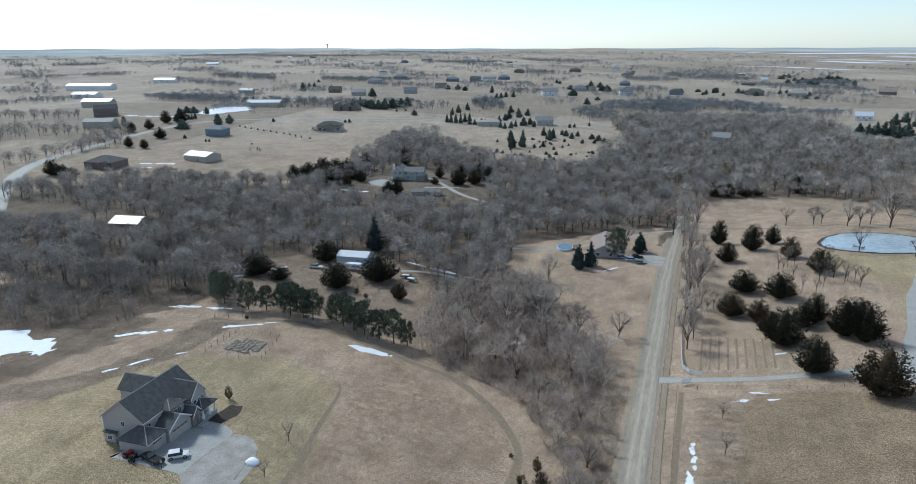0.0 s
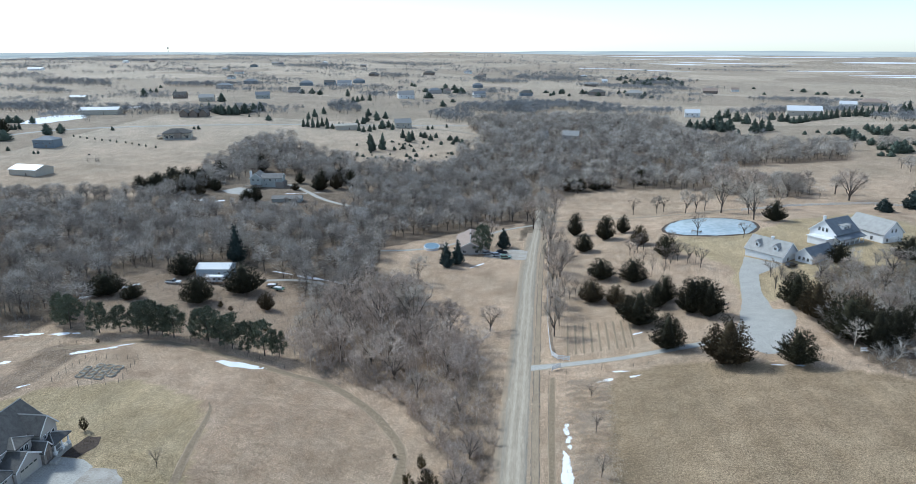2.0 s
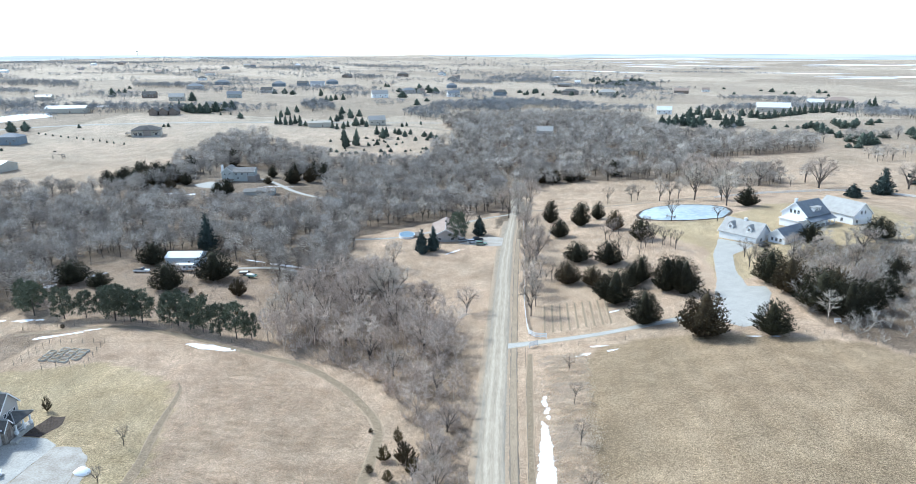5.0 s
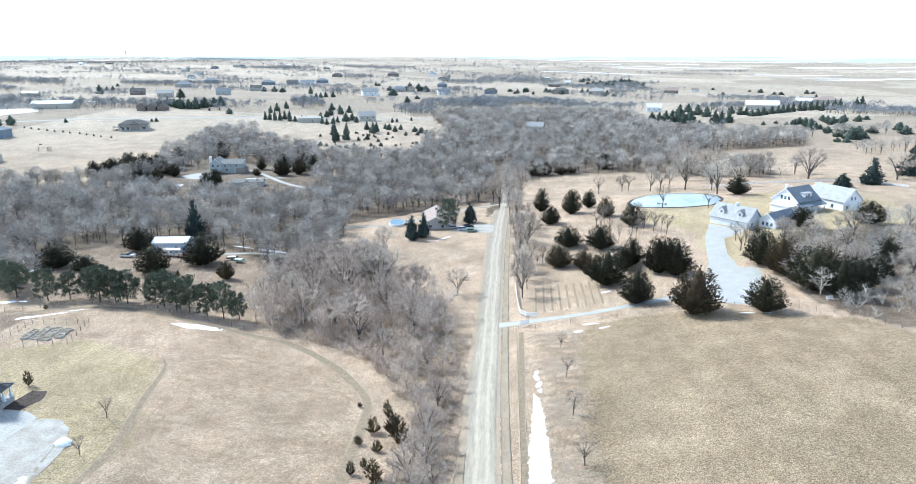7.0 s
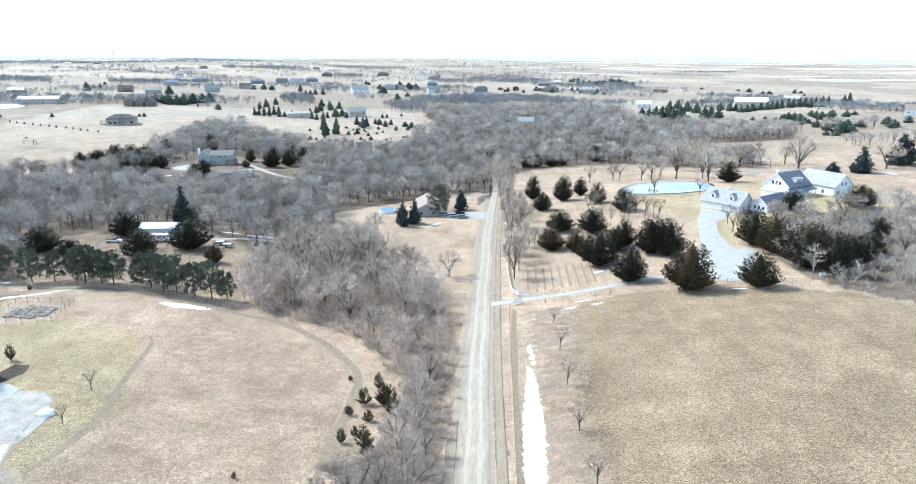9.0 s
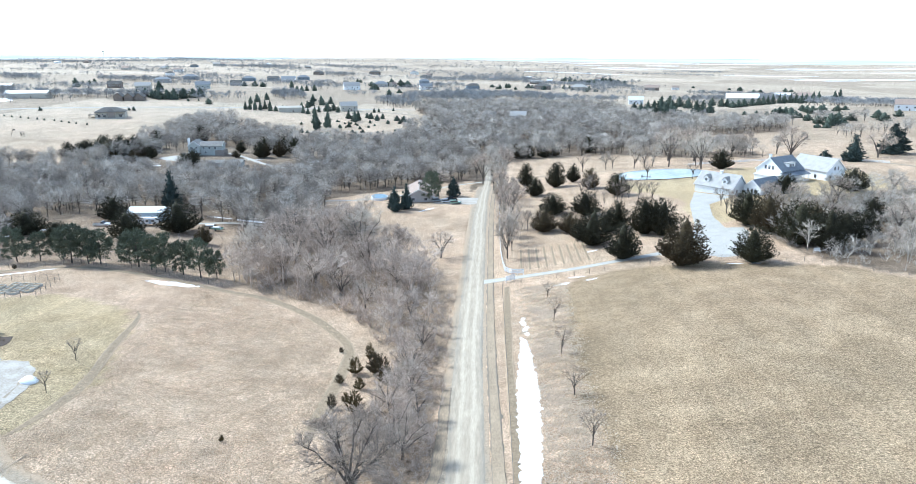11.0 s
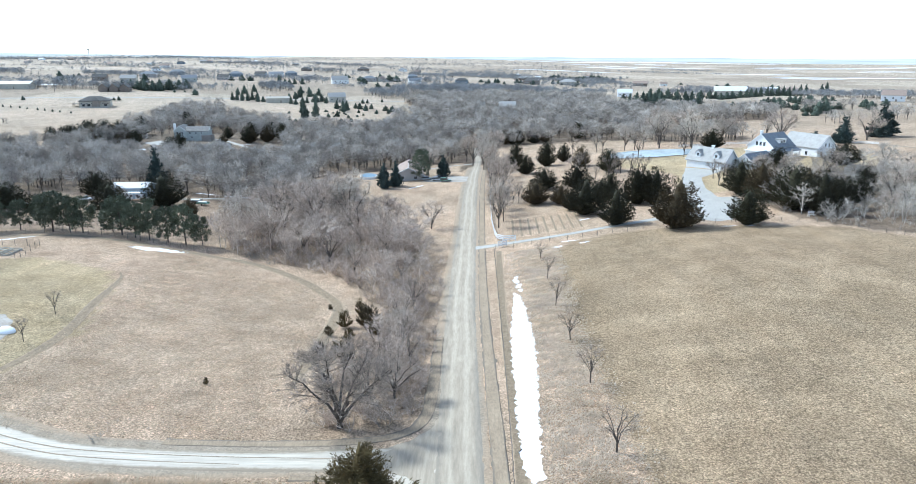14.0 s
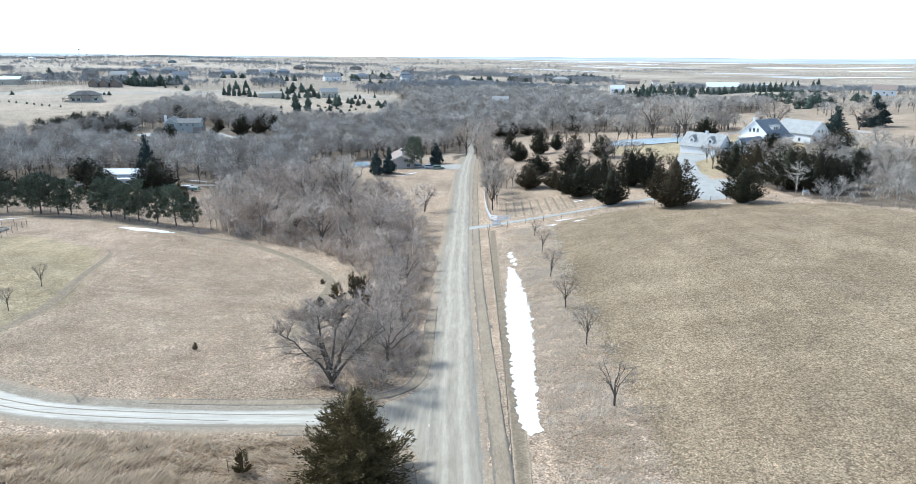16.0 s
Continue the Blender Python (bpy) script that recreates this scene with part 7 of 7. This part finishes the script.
plain_house("barn", -1410, 1902, 12, 40, 16, 5, 3, M_WHITE, M_METALROOF, "long white barn far off", category="barn", wins=0)
plain_house("barn", -671, 678, 16, 36, 15, 6.5, 3, M_TAN, M_METALROOF, "large barn with a pale metal roof", category="barn", wins=0)
plain_house("barn", -950, 1132, 12, 43, 15, 6, 3, M_WHITE, M_METALROOF, "long white barn far off", category="barn", wins=0)
plain_house("house", -582, 596, 35, 22, 14, 7.5, 4.5, M_BROWNSIDING, M_SHINGLE, "large dark brick house with white-framed windows", wins=4)
town = random.Random(5)
for k in range(20):
    y = town.uniform(1300, 2600)
    x = town.uniform(-0.62, 0.10) * y
    wall, roof = list(WALLS)[k % 6], list(ROOFS)[town.randrange(5)]
    plain_house("house", x, y, town.uniform(-30, 30), town.uniform(15, 26), town.uniform(10, 15), town.uniform(4, 6.5), town.uniform(2.5, 4.5), WALLS[wall], ROOFS[roof], f"distant {wall} country house with a {roof}", town.random() < 0.4, group="distant houses")


# ---- vehicles ----
def car_paint(name, c):
    return surface(name, c, tuple(min(1, v * 1.06 + 0.004) for v in c), 0.5, 0.25, 0, 5, spec=0.6)


def vehicle(name, x, y, turn, paint, label, kind="car", L=4.6, W=1.85, H=1.5):
    e = empty(name, pose(x, y, gz(x, y) + 0.12, 0, 0, turn), label, "pickup truck" if kind == "pickup" else "car")
    bm = bmesh.new()
    z0, zs = 0.32, H * 0.56
    side = [(-L / 2, z0), (L / 2, z0), (L / 2, zs * 0.8), (L * 0.44, zs * 0.95), (L * 0.2, zs), (-L * 0.46, zs), (-L / 2, zs * 0.85)]
    prism(bm, [(u, z) for u, z in side], "y", -W / 2, W / 2)
    bmesh.ops.bevel(bm, geom=[g for g in bm.edges], offset=0.06, segments=1, affect="EDGES")
    part("body", bm, paint, e)
    a, b_ = (-0.02 * L, 0.20 * L) if kind == "pickup" else (-0.46 * L, 0.22 * L)
    cab = [(a, zs - 0.02), (b_, zs - 0.02), (b_ - 0.14 * L, H), (a + 0.05 * L, H)]
    bm = bmesh.new()
    prism(bm, cab, "y", -W / 2 + 0.1, W / 2 - 0.1)
    part("glazing", bm, M_GLASS, e, "dark tinted glass")
    bm = bmesh.new()
    prism(bm, [(a + 0.03 * L, H - 0.06), (b_ - 0.12 * L, H - 0.06), (b_ - 0.15 * L, H + 0.03), (a + 0.06 * L, H + 0.03)], "y", -W / 2 + 0.08, W / 2 - 0.08)
    part("roof", bm, paint, e)
    if kind == "pickup":
        part("bed_liner", boxed((-L / 2 + 0.12, a - 0.1, -W / 2 + 0.14, W / 2 - 0.14, zs + 0.0, zs + 0.02)), M_TYRE, e)
    for u in (-0.31 * L, 0.32 * L):
        for v in (-W / 2 + 0.02, W / 2 - 0.02):
            bm = bmesh.new()
            tube(bm, (u, v - 0.11, 0.34), (u, v + 0.11, 0.34), 0.34, 0.34, 14)
            wheel = part("wheel", bm, M_TYRE, e)
            bm = bmesh.new()
            s = 1 if v > 0 else -1
            tube(bm, (u, v + s * 0.09, 0.34), (u, v + s * 0.125, 0.34), 0.21, 0.2, 10)
            part("rim", bm, M_RIM, wheel)
    for v in (-W * 0.36, W * 0.36):
        part("headlight", boxed((L / 2 - 0.02, L / 2 + 0.03, v - 0.16, v + 0.16, zs * 0.62, zs * 0.8)), M_LAMP, e)
    return e


P_WHITE, P_BLACK, P_GREEN, P_SILVER, P_RED = (car_paint(*a) for a in (("white_car_paint", (0.7, 0.71, 0.72)), ("black_car_paint", (0.015, 0.015, 0.017)), ("pale_green_car_paint", (0.22, 0.34, 0.27)), ("silver_car_paint", (0.45, 0.47, 0.48)), ("red_paint", (0.35, 0.03, 0.02))))
vehicle("pickup_truck", -87.0, 88.9, 165, P_BLACK, "black pickup parked on the concrete forecourt", "pickup", 5.6, 1.95, 1.75)
vehicle("suv", -83.1, 91.6, 35, P_WHITE, "white estate car parked on the concrete forecourt", "car", 4.1, 1.75, 1.5)
vehicle("pickup_truck", -126.5, 225.5, 2, P_WHITE, "white pickup parked on rough grass", "pickup", 5.7, 1.95, 1.75)
vehicle("car", -11.7, 277, 20, P_SILVER, "silver car parked by the brown-roofed house")
vehicle("car", -5.6, 277.5, 15, P_BLACK, "black car parked by the brown-roofed house")
vehicle("car", -7.4, 273.4, 12, P_WHITE, "white car parked by the brown-roofed house")
vehicle("car", -3.8, 269.5, 8, P_GREEN, "pale green car parked by the brown-roofed house")
vehicle("car", 98, 236, 30, P_BLACK, "black car parked beside the farm garage")


def camper():
    e = empty("camper_trailer", pose(-111.8, 229, gz(-111.8, 229) + 0.1, 0, 0, 4), "white camper trailer parked by the shed", "trailer")
    bm = bmesh.new()
    prism(bm, [(-3.4, 0.6), (3.2, 0.6), (3.6, 1.4), (3.2, 2.7), (-3.2, 2.8), (-3.5, 1.5)], "y", -1.2, 1.2)
    part("body", bm, M_WHITE, e)
    for x in (-2, 0.2, 2.2):
        window(e, x, -1.2, 1.5, 0.8, 0.6, "-y", M_RIM)
    part("door", boxed((0.8, 1.5, -1.25, -1.15, 0.7, 2.5)), M_METALWALL, e)
    for v in (-1.1, 1.1):
        bm = bmesh.new()
        tube(bm, (-0.4, v - 0.1, 0.3), (-0.4, v + 0.1, 0.3), 0.33, 0.33, 12)
        part("wheel", bm, M_TYRE, e)
    part("hitch", boxed((3.4, 4.8, -0.08, 0.08, 0.5, 0.62)), M_TYRE, e)


camper()


def flat_trailer(x, y, turn, paint, label):
    e = empty("utility_trailer", pose(x, y, gz(x, y) + 0.1, 0, 0, turn), label, "trailer")
    part("bed", boxed((-2, 2, -0.9, 0.9, 0.55, 0.7), (-2, 2, -0.95, -0.88, 0.7, 1.1), (-2, 2, 0.88, 0.95, 0.7, 1.1)), paint, e)
    part("load", boxed((-1.6, 1.2, -0.7, 0.7, 0.7, 1.3)), M_WHITE, e)
    for v in (-0.95, 0.95):
        bm = bmesh.new()
        tube(bm, (0, v - 0.1, 0.3), (0, v + 0.1, 0.3), 0.32, 0.32, 12)
        part("wheel", bm, M_TYRE, e)
    part("hitch", boxed((2, 3.2, -0.05, 0.05, 0.5, 0.6)), M_TYRE, e)


flat_trailer(-89, 227.5, 10, M_POST, "flat trailer with pale load on rough grass")
flat_trailer(-85.5, 224.5, -15, P_GREEN, "small green trailer with pale load")


def ride_on(x, y, turn, paint, label):
    e = empty("ride_on_mower", pose(x, y, gz(x, y) + 0.12, 0, 0, turn), label, "mower")
    part("body", boxed((-0.2, 1.0, -0.4, 0.4, 0.3, 0.9), (-0.9, -0.2, -0.5, 0.5, 0.3, 0.55)), paint, e)
    part("seat", boxed((-0.7, -0.2, -0.28, 0.28, 0.6, 0.75), (-0.75, -0.65, -0.28, 0.28, 0.75, 1.15)), M_TYRE, e)
    for u, r in ((-0.6, 0.32), (0.75, 0.24)):
        for v in (-0.5, 0.5):
            bm = bmesh.new()
            tube(bm, (u, v - 0.1, r), (u, v + 0.1, r), r, r, 10)
            part("wheel", bm, M_TYRE, e)
    part("steering_wheel", boxed((0.0, 0.06, -0.2, 0.2, 1.05, 1.1)), M_TYRE, e)


ride_on(-92.6, 88.6, 80, P_RED, "red ride-on mower beside the garage")
ride_on(-339.4, 501.6, 30, P_BLACK, "small dark machine standing on the open grassland")
ride_on(-90.6, 87.8, 100, P_BLACK, "black ride-on machine beside the garage")


# ---- fences, beds and small things ----
def board_fence(name, line, label, spacing=2.4, h=1.25, rails=3, material=None, group="", board=0.08):
    e = empty(name, Matrix(), label, "fence", group)
    mt = material or M_WHITE
    pts = [Vector((x, y, 0)) for x, y in line]
    posts = []
    for a, b_ in zip(pts, pts[1:]):
        k = max(1, round((b_ - a).length / spacing))
        posts += [a.lerp(b_, i / k) for i in range(k)]
    posts.append(pts[-1])
    shared = None
    for p in posts:
        if shared is None:
            o = part("post", boxed((-0.07, 0.07, -0.07, 0.07, -0.4, h), (-0.09, 0.09, -0.09, 0.09, h, h + 0.05)), mt, e)
            shared = o.data
        else:
            o = new("post", shared)
            o.parent = e
        o.location = (p.x, p.y, gz(p.x, p.y))
    for p, q in zip(posts, posts[1:]):
        d, L = (q - p).normalized(), (q - p).length
        zp, zq = gz(p.x, p.y), gz(q.x, q.y)
        for i in range(rails):
            z = h * (0.35 + 0.6 * i / max(1, rails - 1)) if rails > 1 else h * 0.9
            bm = bmesh.new()
            n = Vector((-d.y, d.x, 0)) * 0.02
            vs = [bm.verts.new(v) for v in (p + n + Vector((0, 0, zp + z - board)), q + n + Vector((0, 0, zq + z - board)), q + n + Vector((0, 0, zq + z + board)), p + n + Vector((0, 0, zp + z + board)),
                                            p - n + Vector((0, 0, zp + z - board)), q - n + Vector((0, 0, zq + z - board)), q - n + Vector((0, 0, zq + z + board)), p - n + Vector((0, 0, zp + z + board)))]
            for f in ((0, 1, 2, 3), (7, 6, 5, 4), (0, 4, 5, 1), (1, 5, 6, 2), (2, 6, 7, 3), (3, 7, 4, 0)):
                bm.faces.new([vs[j] for j in f])
            part("rail", bm, mt, e)
    return e


def wire_fence(line, label, spacing=4.0, h=1.2):
    e = empty("wire_fence", Matrix(), label, "fence")
    pts = [Vector((x, y, 0)) for x, y in line]
    posts = []
    for a, b_ in zip(pts, pts[1:]):
        k = max(1, round((b_ - a).length / spacing))
        posts += [a.lerp(b_, i / k) for i in range(k)]
    posts.append(pts[-1])
    shared = None
    for p in posts:
        if shared is None:
            bm = bmesh.new()
            tube(bm, (0, 0, -0.4), (0, 0, h + 0.1), 0.06, 0.05, 6)
            shared = part("post", bm, M_POST, e)
            o, shared = shared, shared.data
        else:
            o = new("post", shared)
            o.parent = e
        o.location = (p.x, p.y, gz(p.x, p.y))
    for k in range(4):
        z = h * (0.3 + 0.22 * k)
        ring = ((0.012, 0.0, 0.0), (-0.008, 0.008, 0.008), (-0.008, -0.008, -0.008))
        v = np.array([(p.x + a, p.y + b_, gz(p.x, p.y) + z + c) for p in posts for a, b_, c in ring])
        f = np.array([(3 * i + j, 3 * i + (j + 1) % 3, 3 * i + 3 + (j + 1) % 3, 3 * i + 3 + j) for i in range(len(posts) - 1) for j in range(3)])
        array_mesh("wire", v, f, M_POST, e)


stake = empty("marker_post", pose(-16.7, 48.8, gz(-16.7, 48.8)), "thin dark leaning post in the tall grass", "post")
bm = bmesh.new()
tube(bm, (0, 0, -0.3), (-0.06, 0.02, 1.35), 0.05, 0.045, 6)
part("shaft", bm, M_POST, stake)

board_fence("white_fence", [(12.3, 180), (12.1, 197), (12.8, 228), (14, 271), (15, 326)], "white board fence along the lane", 3.0)
board_fence("white_gate_fence", [(12.3, 179.5), (12.6, 173), (14.2, 169.5), (17.2, 167.8)], "flared white board fence beside the driveway mouth", 2.0, 1.5, board=0.14)
board_fence("white_gate_fence", [(12.4, 162.2), (14.6, 163.3)], "short white board fence beside the driveway mouth", 1.2, 1.6, board=0.16)
board_fence("white_fence", [(112, 344), (140, 358), (160, 361), (180, 361), (196, 351), (206, 334)], "white board fence behind the pond lawn", 3.0)
wire_fence([(8.1, 32), (8.6, 46), (9.1, 60), (9.5, 74), (10, 96), (10.6, 126), (11.3, 160)], "dark wire fence on thin posts above the ditch")
wire_fence([(11.7, 160), (29.3, 158.9), (44, 159.2), (57, 163.4), (66, 160.8), (77, 159), (90, 150.6), (98, 138), (112, 118)], "wire fence between pasture and driveway")
wire_fence([(-112, 138), (-113, 153), (-99, 154.5), (-95, 139), (-104, 136.5)], "thin wire fence round the garden beds", 3.0, 1.6)
wire_fence([(-128, 163.5), (-104, 173), (-88, 169), (-60, 159)], "wire fence below the pines", 4.5)

beds = random.Random(8)
bed_parts = [(-107.5 + 2.7 * i - 0.5 * j, 142.3 + 2.4 * j - 0.35 * i) for j in range(4) for i in range(4)]
for k, (x, y) in enumerate(bed_parts):
    if k in (3, 12):
        continue
    w, d = beds.uniform(0.7, 1.05), beds.uniform(0.7, 0.95)
    e = empty("raised_bed", pose(x, y, gz(x, y) - 0.05, 0, 0, beds.uniform(-14, -2)), "weathered timber raised garden bed with bare soil", "raised bed", "raised beds in the garden")
    for s in ((-w, w, -d, -d + 0.1), (-w, w, d - 0.1, d), (-w, -w + 0.1, -d + 0.1, d - 0.1), (w - 0.1, w, -d + 0.1, d - 0.1)):
        part("board", boxed((*s, -0.1, 0.55)), M_TAN, e)
    part("soil", boxed((-w + 0.1, w - 0.1, -d + 0.1, d - 0.1, -0.1, 0.38)), M_TRACK, e)


def yard_lamp(x, y):
    e = empty("yard_lamp", pose(x, y, gz(x, y)), "short black lamp post at the forecourt edge", "lamp post")
    bm = bmesh.new()
    tube(bm, (0, 0, -0.3), (0, 0, 1.9), 0.07, 0.05, 8)
    part("post", bm, P_BLACK, e)
    part("lantern", boxed((-0.14, 0.14, -0.14, 0.14, 1.9, 2.25)), M_LAMP, e)
    part("cap", boxed((-0.19, 0.19, -0.19, 0.19, 2.25, 2.33)), P_BLACK, e)


yard_lamp(-82.9, 86.7)


def bench(x, y, turn):
    e = empty("garden_bench", pose(x, y, gz(x, y), 0, 0, turn), "white slatted garden bench at the cedar edge", "bench")
    for i in range(4):
        part("slat", boxed((-0.9, 0.9, -0.25 + i * 0.15, -0.14 + i * 0.15, 0.48, 0.53)), M_WHITE, e)
    for i in range(3):
        part("back_slat", boxed((-0.9, 0.9, 0.32, 0.36, 0.65 + i * 0.2, 0.78 + i * 0.2)), M_WHITE, e)
    for u in (-0.82, 0.74):
        for v, h in ((-0.22, 0.48), (0.28, 1.2)):
            part("leg", boxed((u, u + 0.08, v, v + 0.08, -0.1, h)), M_WHITE, e)


bench(90.5, 163.0, 10)


def dock():
    e = empty("pond_dock", pose(79, 287, gz(79, 287) + 0.15, 0, 0, 60), "small weathered dock at the pond edge", "dock")
    for i in range(8):
        part("plank", boxed((-0.8, 0.8, i * 0.5, i * 0.5 + 0.46, 0.35, 0.42)), M_POST, e)
    for u in (-0.75, 0.65):
        for v in (0.1, 3.7):
            part("post", boxed((u, u + 0.12, v, v + 0.12, -0.5, 0.9)), M_POST, e)


dock()


def playset():
    e = empty("playground_set", pose(-322, 478, gz(-322, 478), 0, 0, 20), "dark wooden swing set on open grass", "playset")
    for u in (-3, 3):
        bm = bmesh.new()
        tube(bm, (u, -1.4, -0.2), (u, 0, 3), 0.12, 0.12, 6)
        tube(bm, (u, 1.4, -0.2), (u, 0, 3), 0.12, 0.12, 6)
        part("leg_frame", bm, M_POST, e)
    bm = bmesh.new()
    tube(bm, (-3, 0, 3), (3, 0, 3), 0.1, 0.1, 6)
    part("beam", bm, M_POST, e)
    part("tower", boxed((3, 5, -1, 1, 1.4, 1.6), (3, 5, -1, 1, 2.9, 3.1), (3, 3.15, -1, -0.85, -0.2, 3), (4.85, 5, 0.85, 1, -0.2, 3), (3, 3.15, 0.85, 1, -0.2, 3), (4.85, 5, -1, -0.85, -0.2, 3)), M_POST, e)


playset()


def snow_mound(x, y, r, h):
    bm = bmesh.new()
    bmesh.ops.create_icosphere(bm, subdivisions=3, radius=1)
    for v in bm.verts:
        k = 1 + 0.22 * noise.noise(v.co * 2.3 + Vector((x, y, 0)))
        v.co = Vector((v.co.x * r * k, v.co.y * r * 0.8 * k, v.co.z * h * k))
    bmesh.ops.transform(bm, matrix=Matrix.Translation((x, y, gz(x, y))), verts=bm.verts)
    tagged(part("snow_mound", bm, M_SNOW, None, "mound of shovelled snow beside the drive", True), category="snow")


snow_mound(-68.9, 95.6, 1.5, 0.9)


def brush_pile(x, y, r, seed):
    """A heap of cut branches and logs."""
    rng = np.random.default_rng(seed)
    e = empty("brush_pile", pose(x, y, gz(x, y)), "heap of cut branches and boards beside the valley house", "brush pile")
    for k in range(26):
        a, t = rng.uniform(0, 2 * math.pi), rng.uniform(0, 2 * math.pi)
        d = r * rng.uniform(0, 0.7)
        z = (1 - d / r) * rng.uniform(0.2, 1.0) * r * 0.6
        p = np.array((d * math.cos(a), d * math.sin(a), z))
        w = np.array((math.cos(t), math.sin(t), rng.normal(0, 0.25))) * rng.uniform(1.2, 2.8)
        v, f = sticks([(p - w, p + w, 0.22, 0.10, 6)])
        v[:, 2] = np.maximum(v[:, 2], -0.05)
        array_mesh("branch", v, f, M_POST if k % 3 else M_PALEWOOD, e)


brush_pile(-193, 420, 4.5, 9)


def water_tower(x, y):
    e = empty("water_tower", pose(x, y, gz(x, y)), "pale water tower on the horizon", "tower")
    bm = bmesh.new()
    tube(bm, (0, 0, -2), (0, 0, 34), 3.2, 2.2, 12)
    part("stem", bm, M_PALESHINGLE, e)
    bm = bmesh.new()
    bmesh.ops.create_uvsphere(bm, u_segments=16, v_segments=10, radius=7)
    bmesh.ops.transform(bm, matrix=Matrix.Translation((0, 0, 38)) @ Matrix.Diagonal((1, 1, 0.75, 1)), verts=bm.verts)
    part("tank", bm, M_PALESHINGLE, e, smooth=True)


water_tower(-2230, 4215)

# ---- dry grass standing over the rough ground near the lane ----

def tufts(name, poly, count, h0, h1, material, label, seed, wide=0.04, lodge=0.5):
    """Matted blades that lean together in swathes, denser and taller on hummocks."""
    rng = np.random.default_rng(seed)
    p = np.array(poly)
    x, y = rng.uniform(p[:, 0].min(), p[:, 0].max(), count), rng.uniform(p[:, 1].min(), p[:, 1].max(), count)
    hummock = 0.5 + 0.25 * np.sin(x * 1.1 + 1.6 * np.sin(y * 0.7)) + 0.25 * np.sin(y * 1.9 + 1.3 * np.sin(x * 0.6))
    ok = inside(poly, x + rng.normal(0, 1.2, count), y + rng.normal(0, 1.2, count)) & ((np.abs(y - 59.6) > 3.2) | (x > 0)) & (x < 26) & (rng.uniform(0, 1, count) < 0.35 + hummock)
    x, y, hummock = x[ok], y[ok], hummock[ok]
    n = len(x)
    base = np.stack([x, y, lift(x, y) - 0.02], -1)
    h = rng.uniform(h0, h1, n) * (0.6 + 0.7 * hummock)
    swathe = 1.2 * np.sin(x / 5.3 + np.sin(y / 3.7)) + 0.9 * np.sin(y / 2.9)
    V, F = [], []
    for k in range(3):
        a = rng.uniform(0, 2 * math.pi, n)
        side = np.stack([np.cos(a), np.sin(a), 0 * a], -1) * (wide * rng.uniform(0.6, 1.5, n))[:, None]
        w = swathe + rng.normal(0, 0.6, n)
        lean = np.stack([np.cos(w) * lodge + rng.normal(0, 0.25, n), np.sin(w) * lodge + rng.normal(0, 0.25, n), rng.uniform(0.5, 1.0, n)], -1) * h[:, None]
        off = np.stack([rng.normal(0, 0.1, n), rng.normal(0, 0.1, n), 0 * h], -1)
        V += [base + off - side, base + off + side, base + off + lean]
    for k in range(3):
        o = 3 * k * n + np.arange(n)
        F.append(np.stack([o, o + n, o + 2 * n], -1))
    return tagged(array_mesh(name, np.concatenate(V), np.concatenate(F), material, label=label), category="grass", kind="stuff")


tufts("dry_grass", [(-75, 63), (-60, 70), (-50, 66), (-20, 64.5), (-19, 100), (-27, 135), (-62, 152), (-66, 128), (-60, 100), (-58, 80)], 60000, 0.12, 0.30, M_GRASS, "short tan prairie grass", 1)
tufts("dry_grass", [(-60, 30), (-60, 54), (-30, 55.5), (-8, 55.5), (-2, 46), (-2, 30)], 52000, 0.3, 0.8, M_GRASS, "matted tall dry grass", 2, 0.045, 0.9)
tufts("dry_grass", [(12.5, 30), (14, 70), (15.5, 110), (15.5, 155), (26, 155), (22, 100), (21.5, 30)], 64000, 0.14, 0.36, M_PALEGRASS, "pale rough grass below the fence", 3, 0.06)
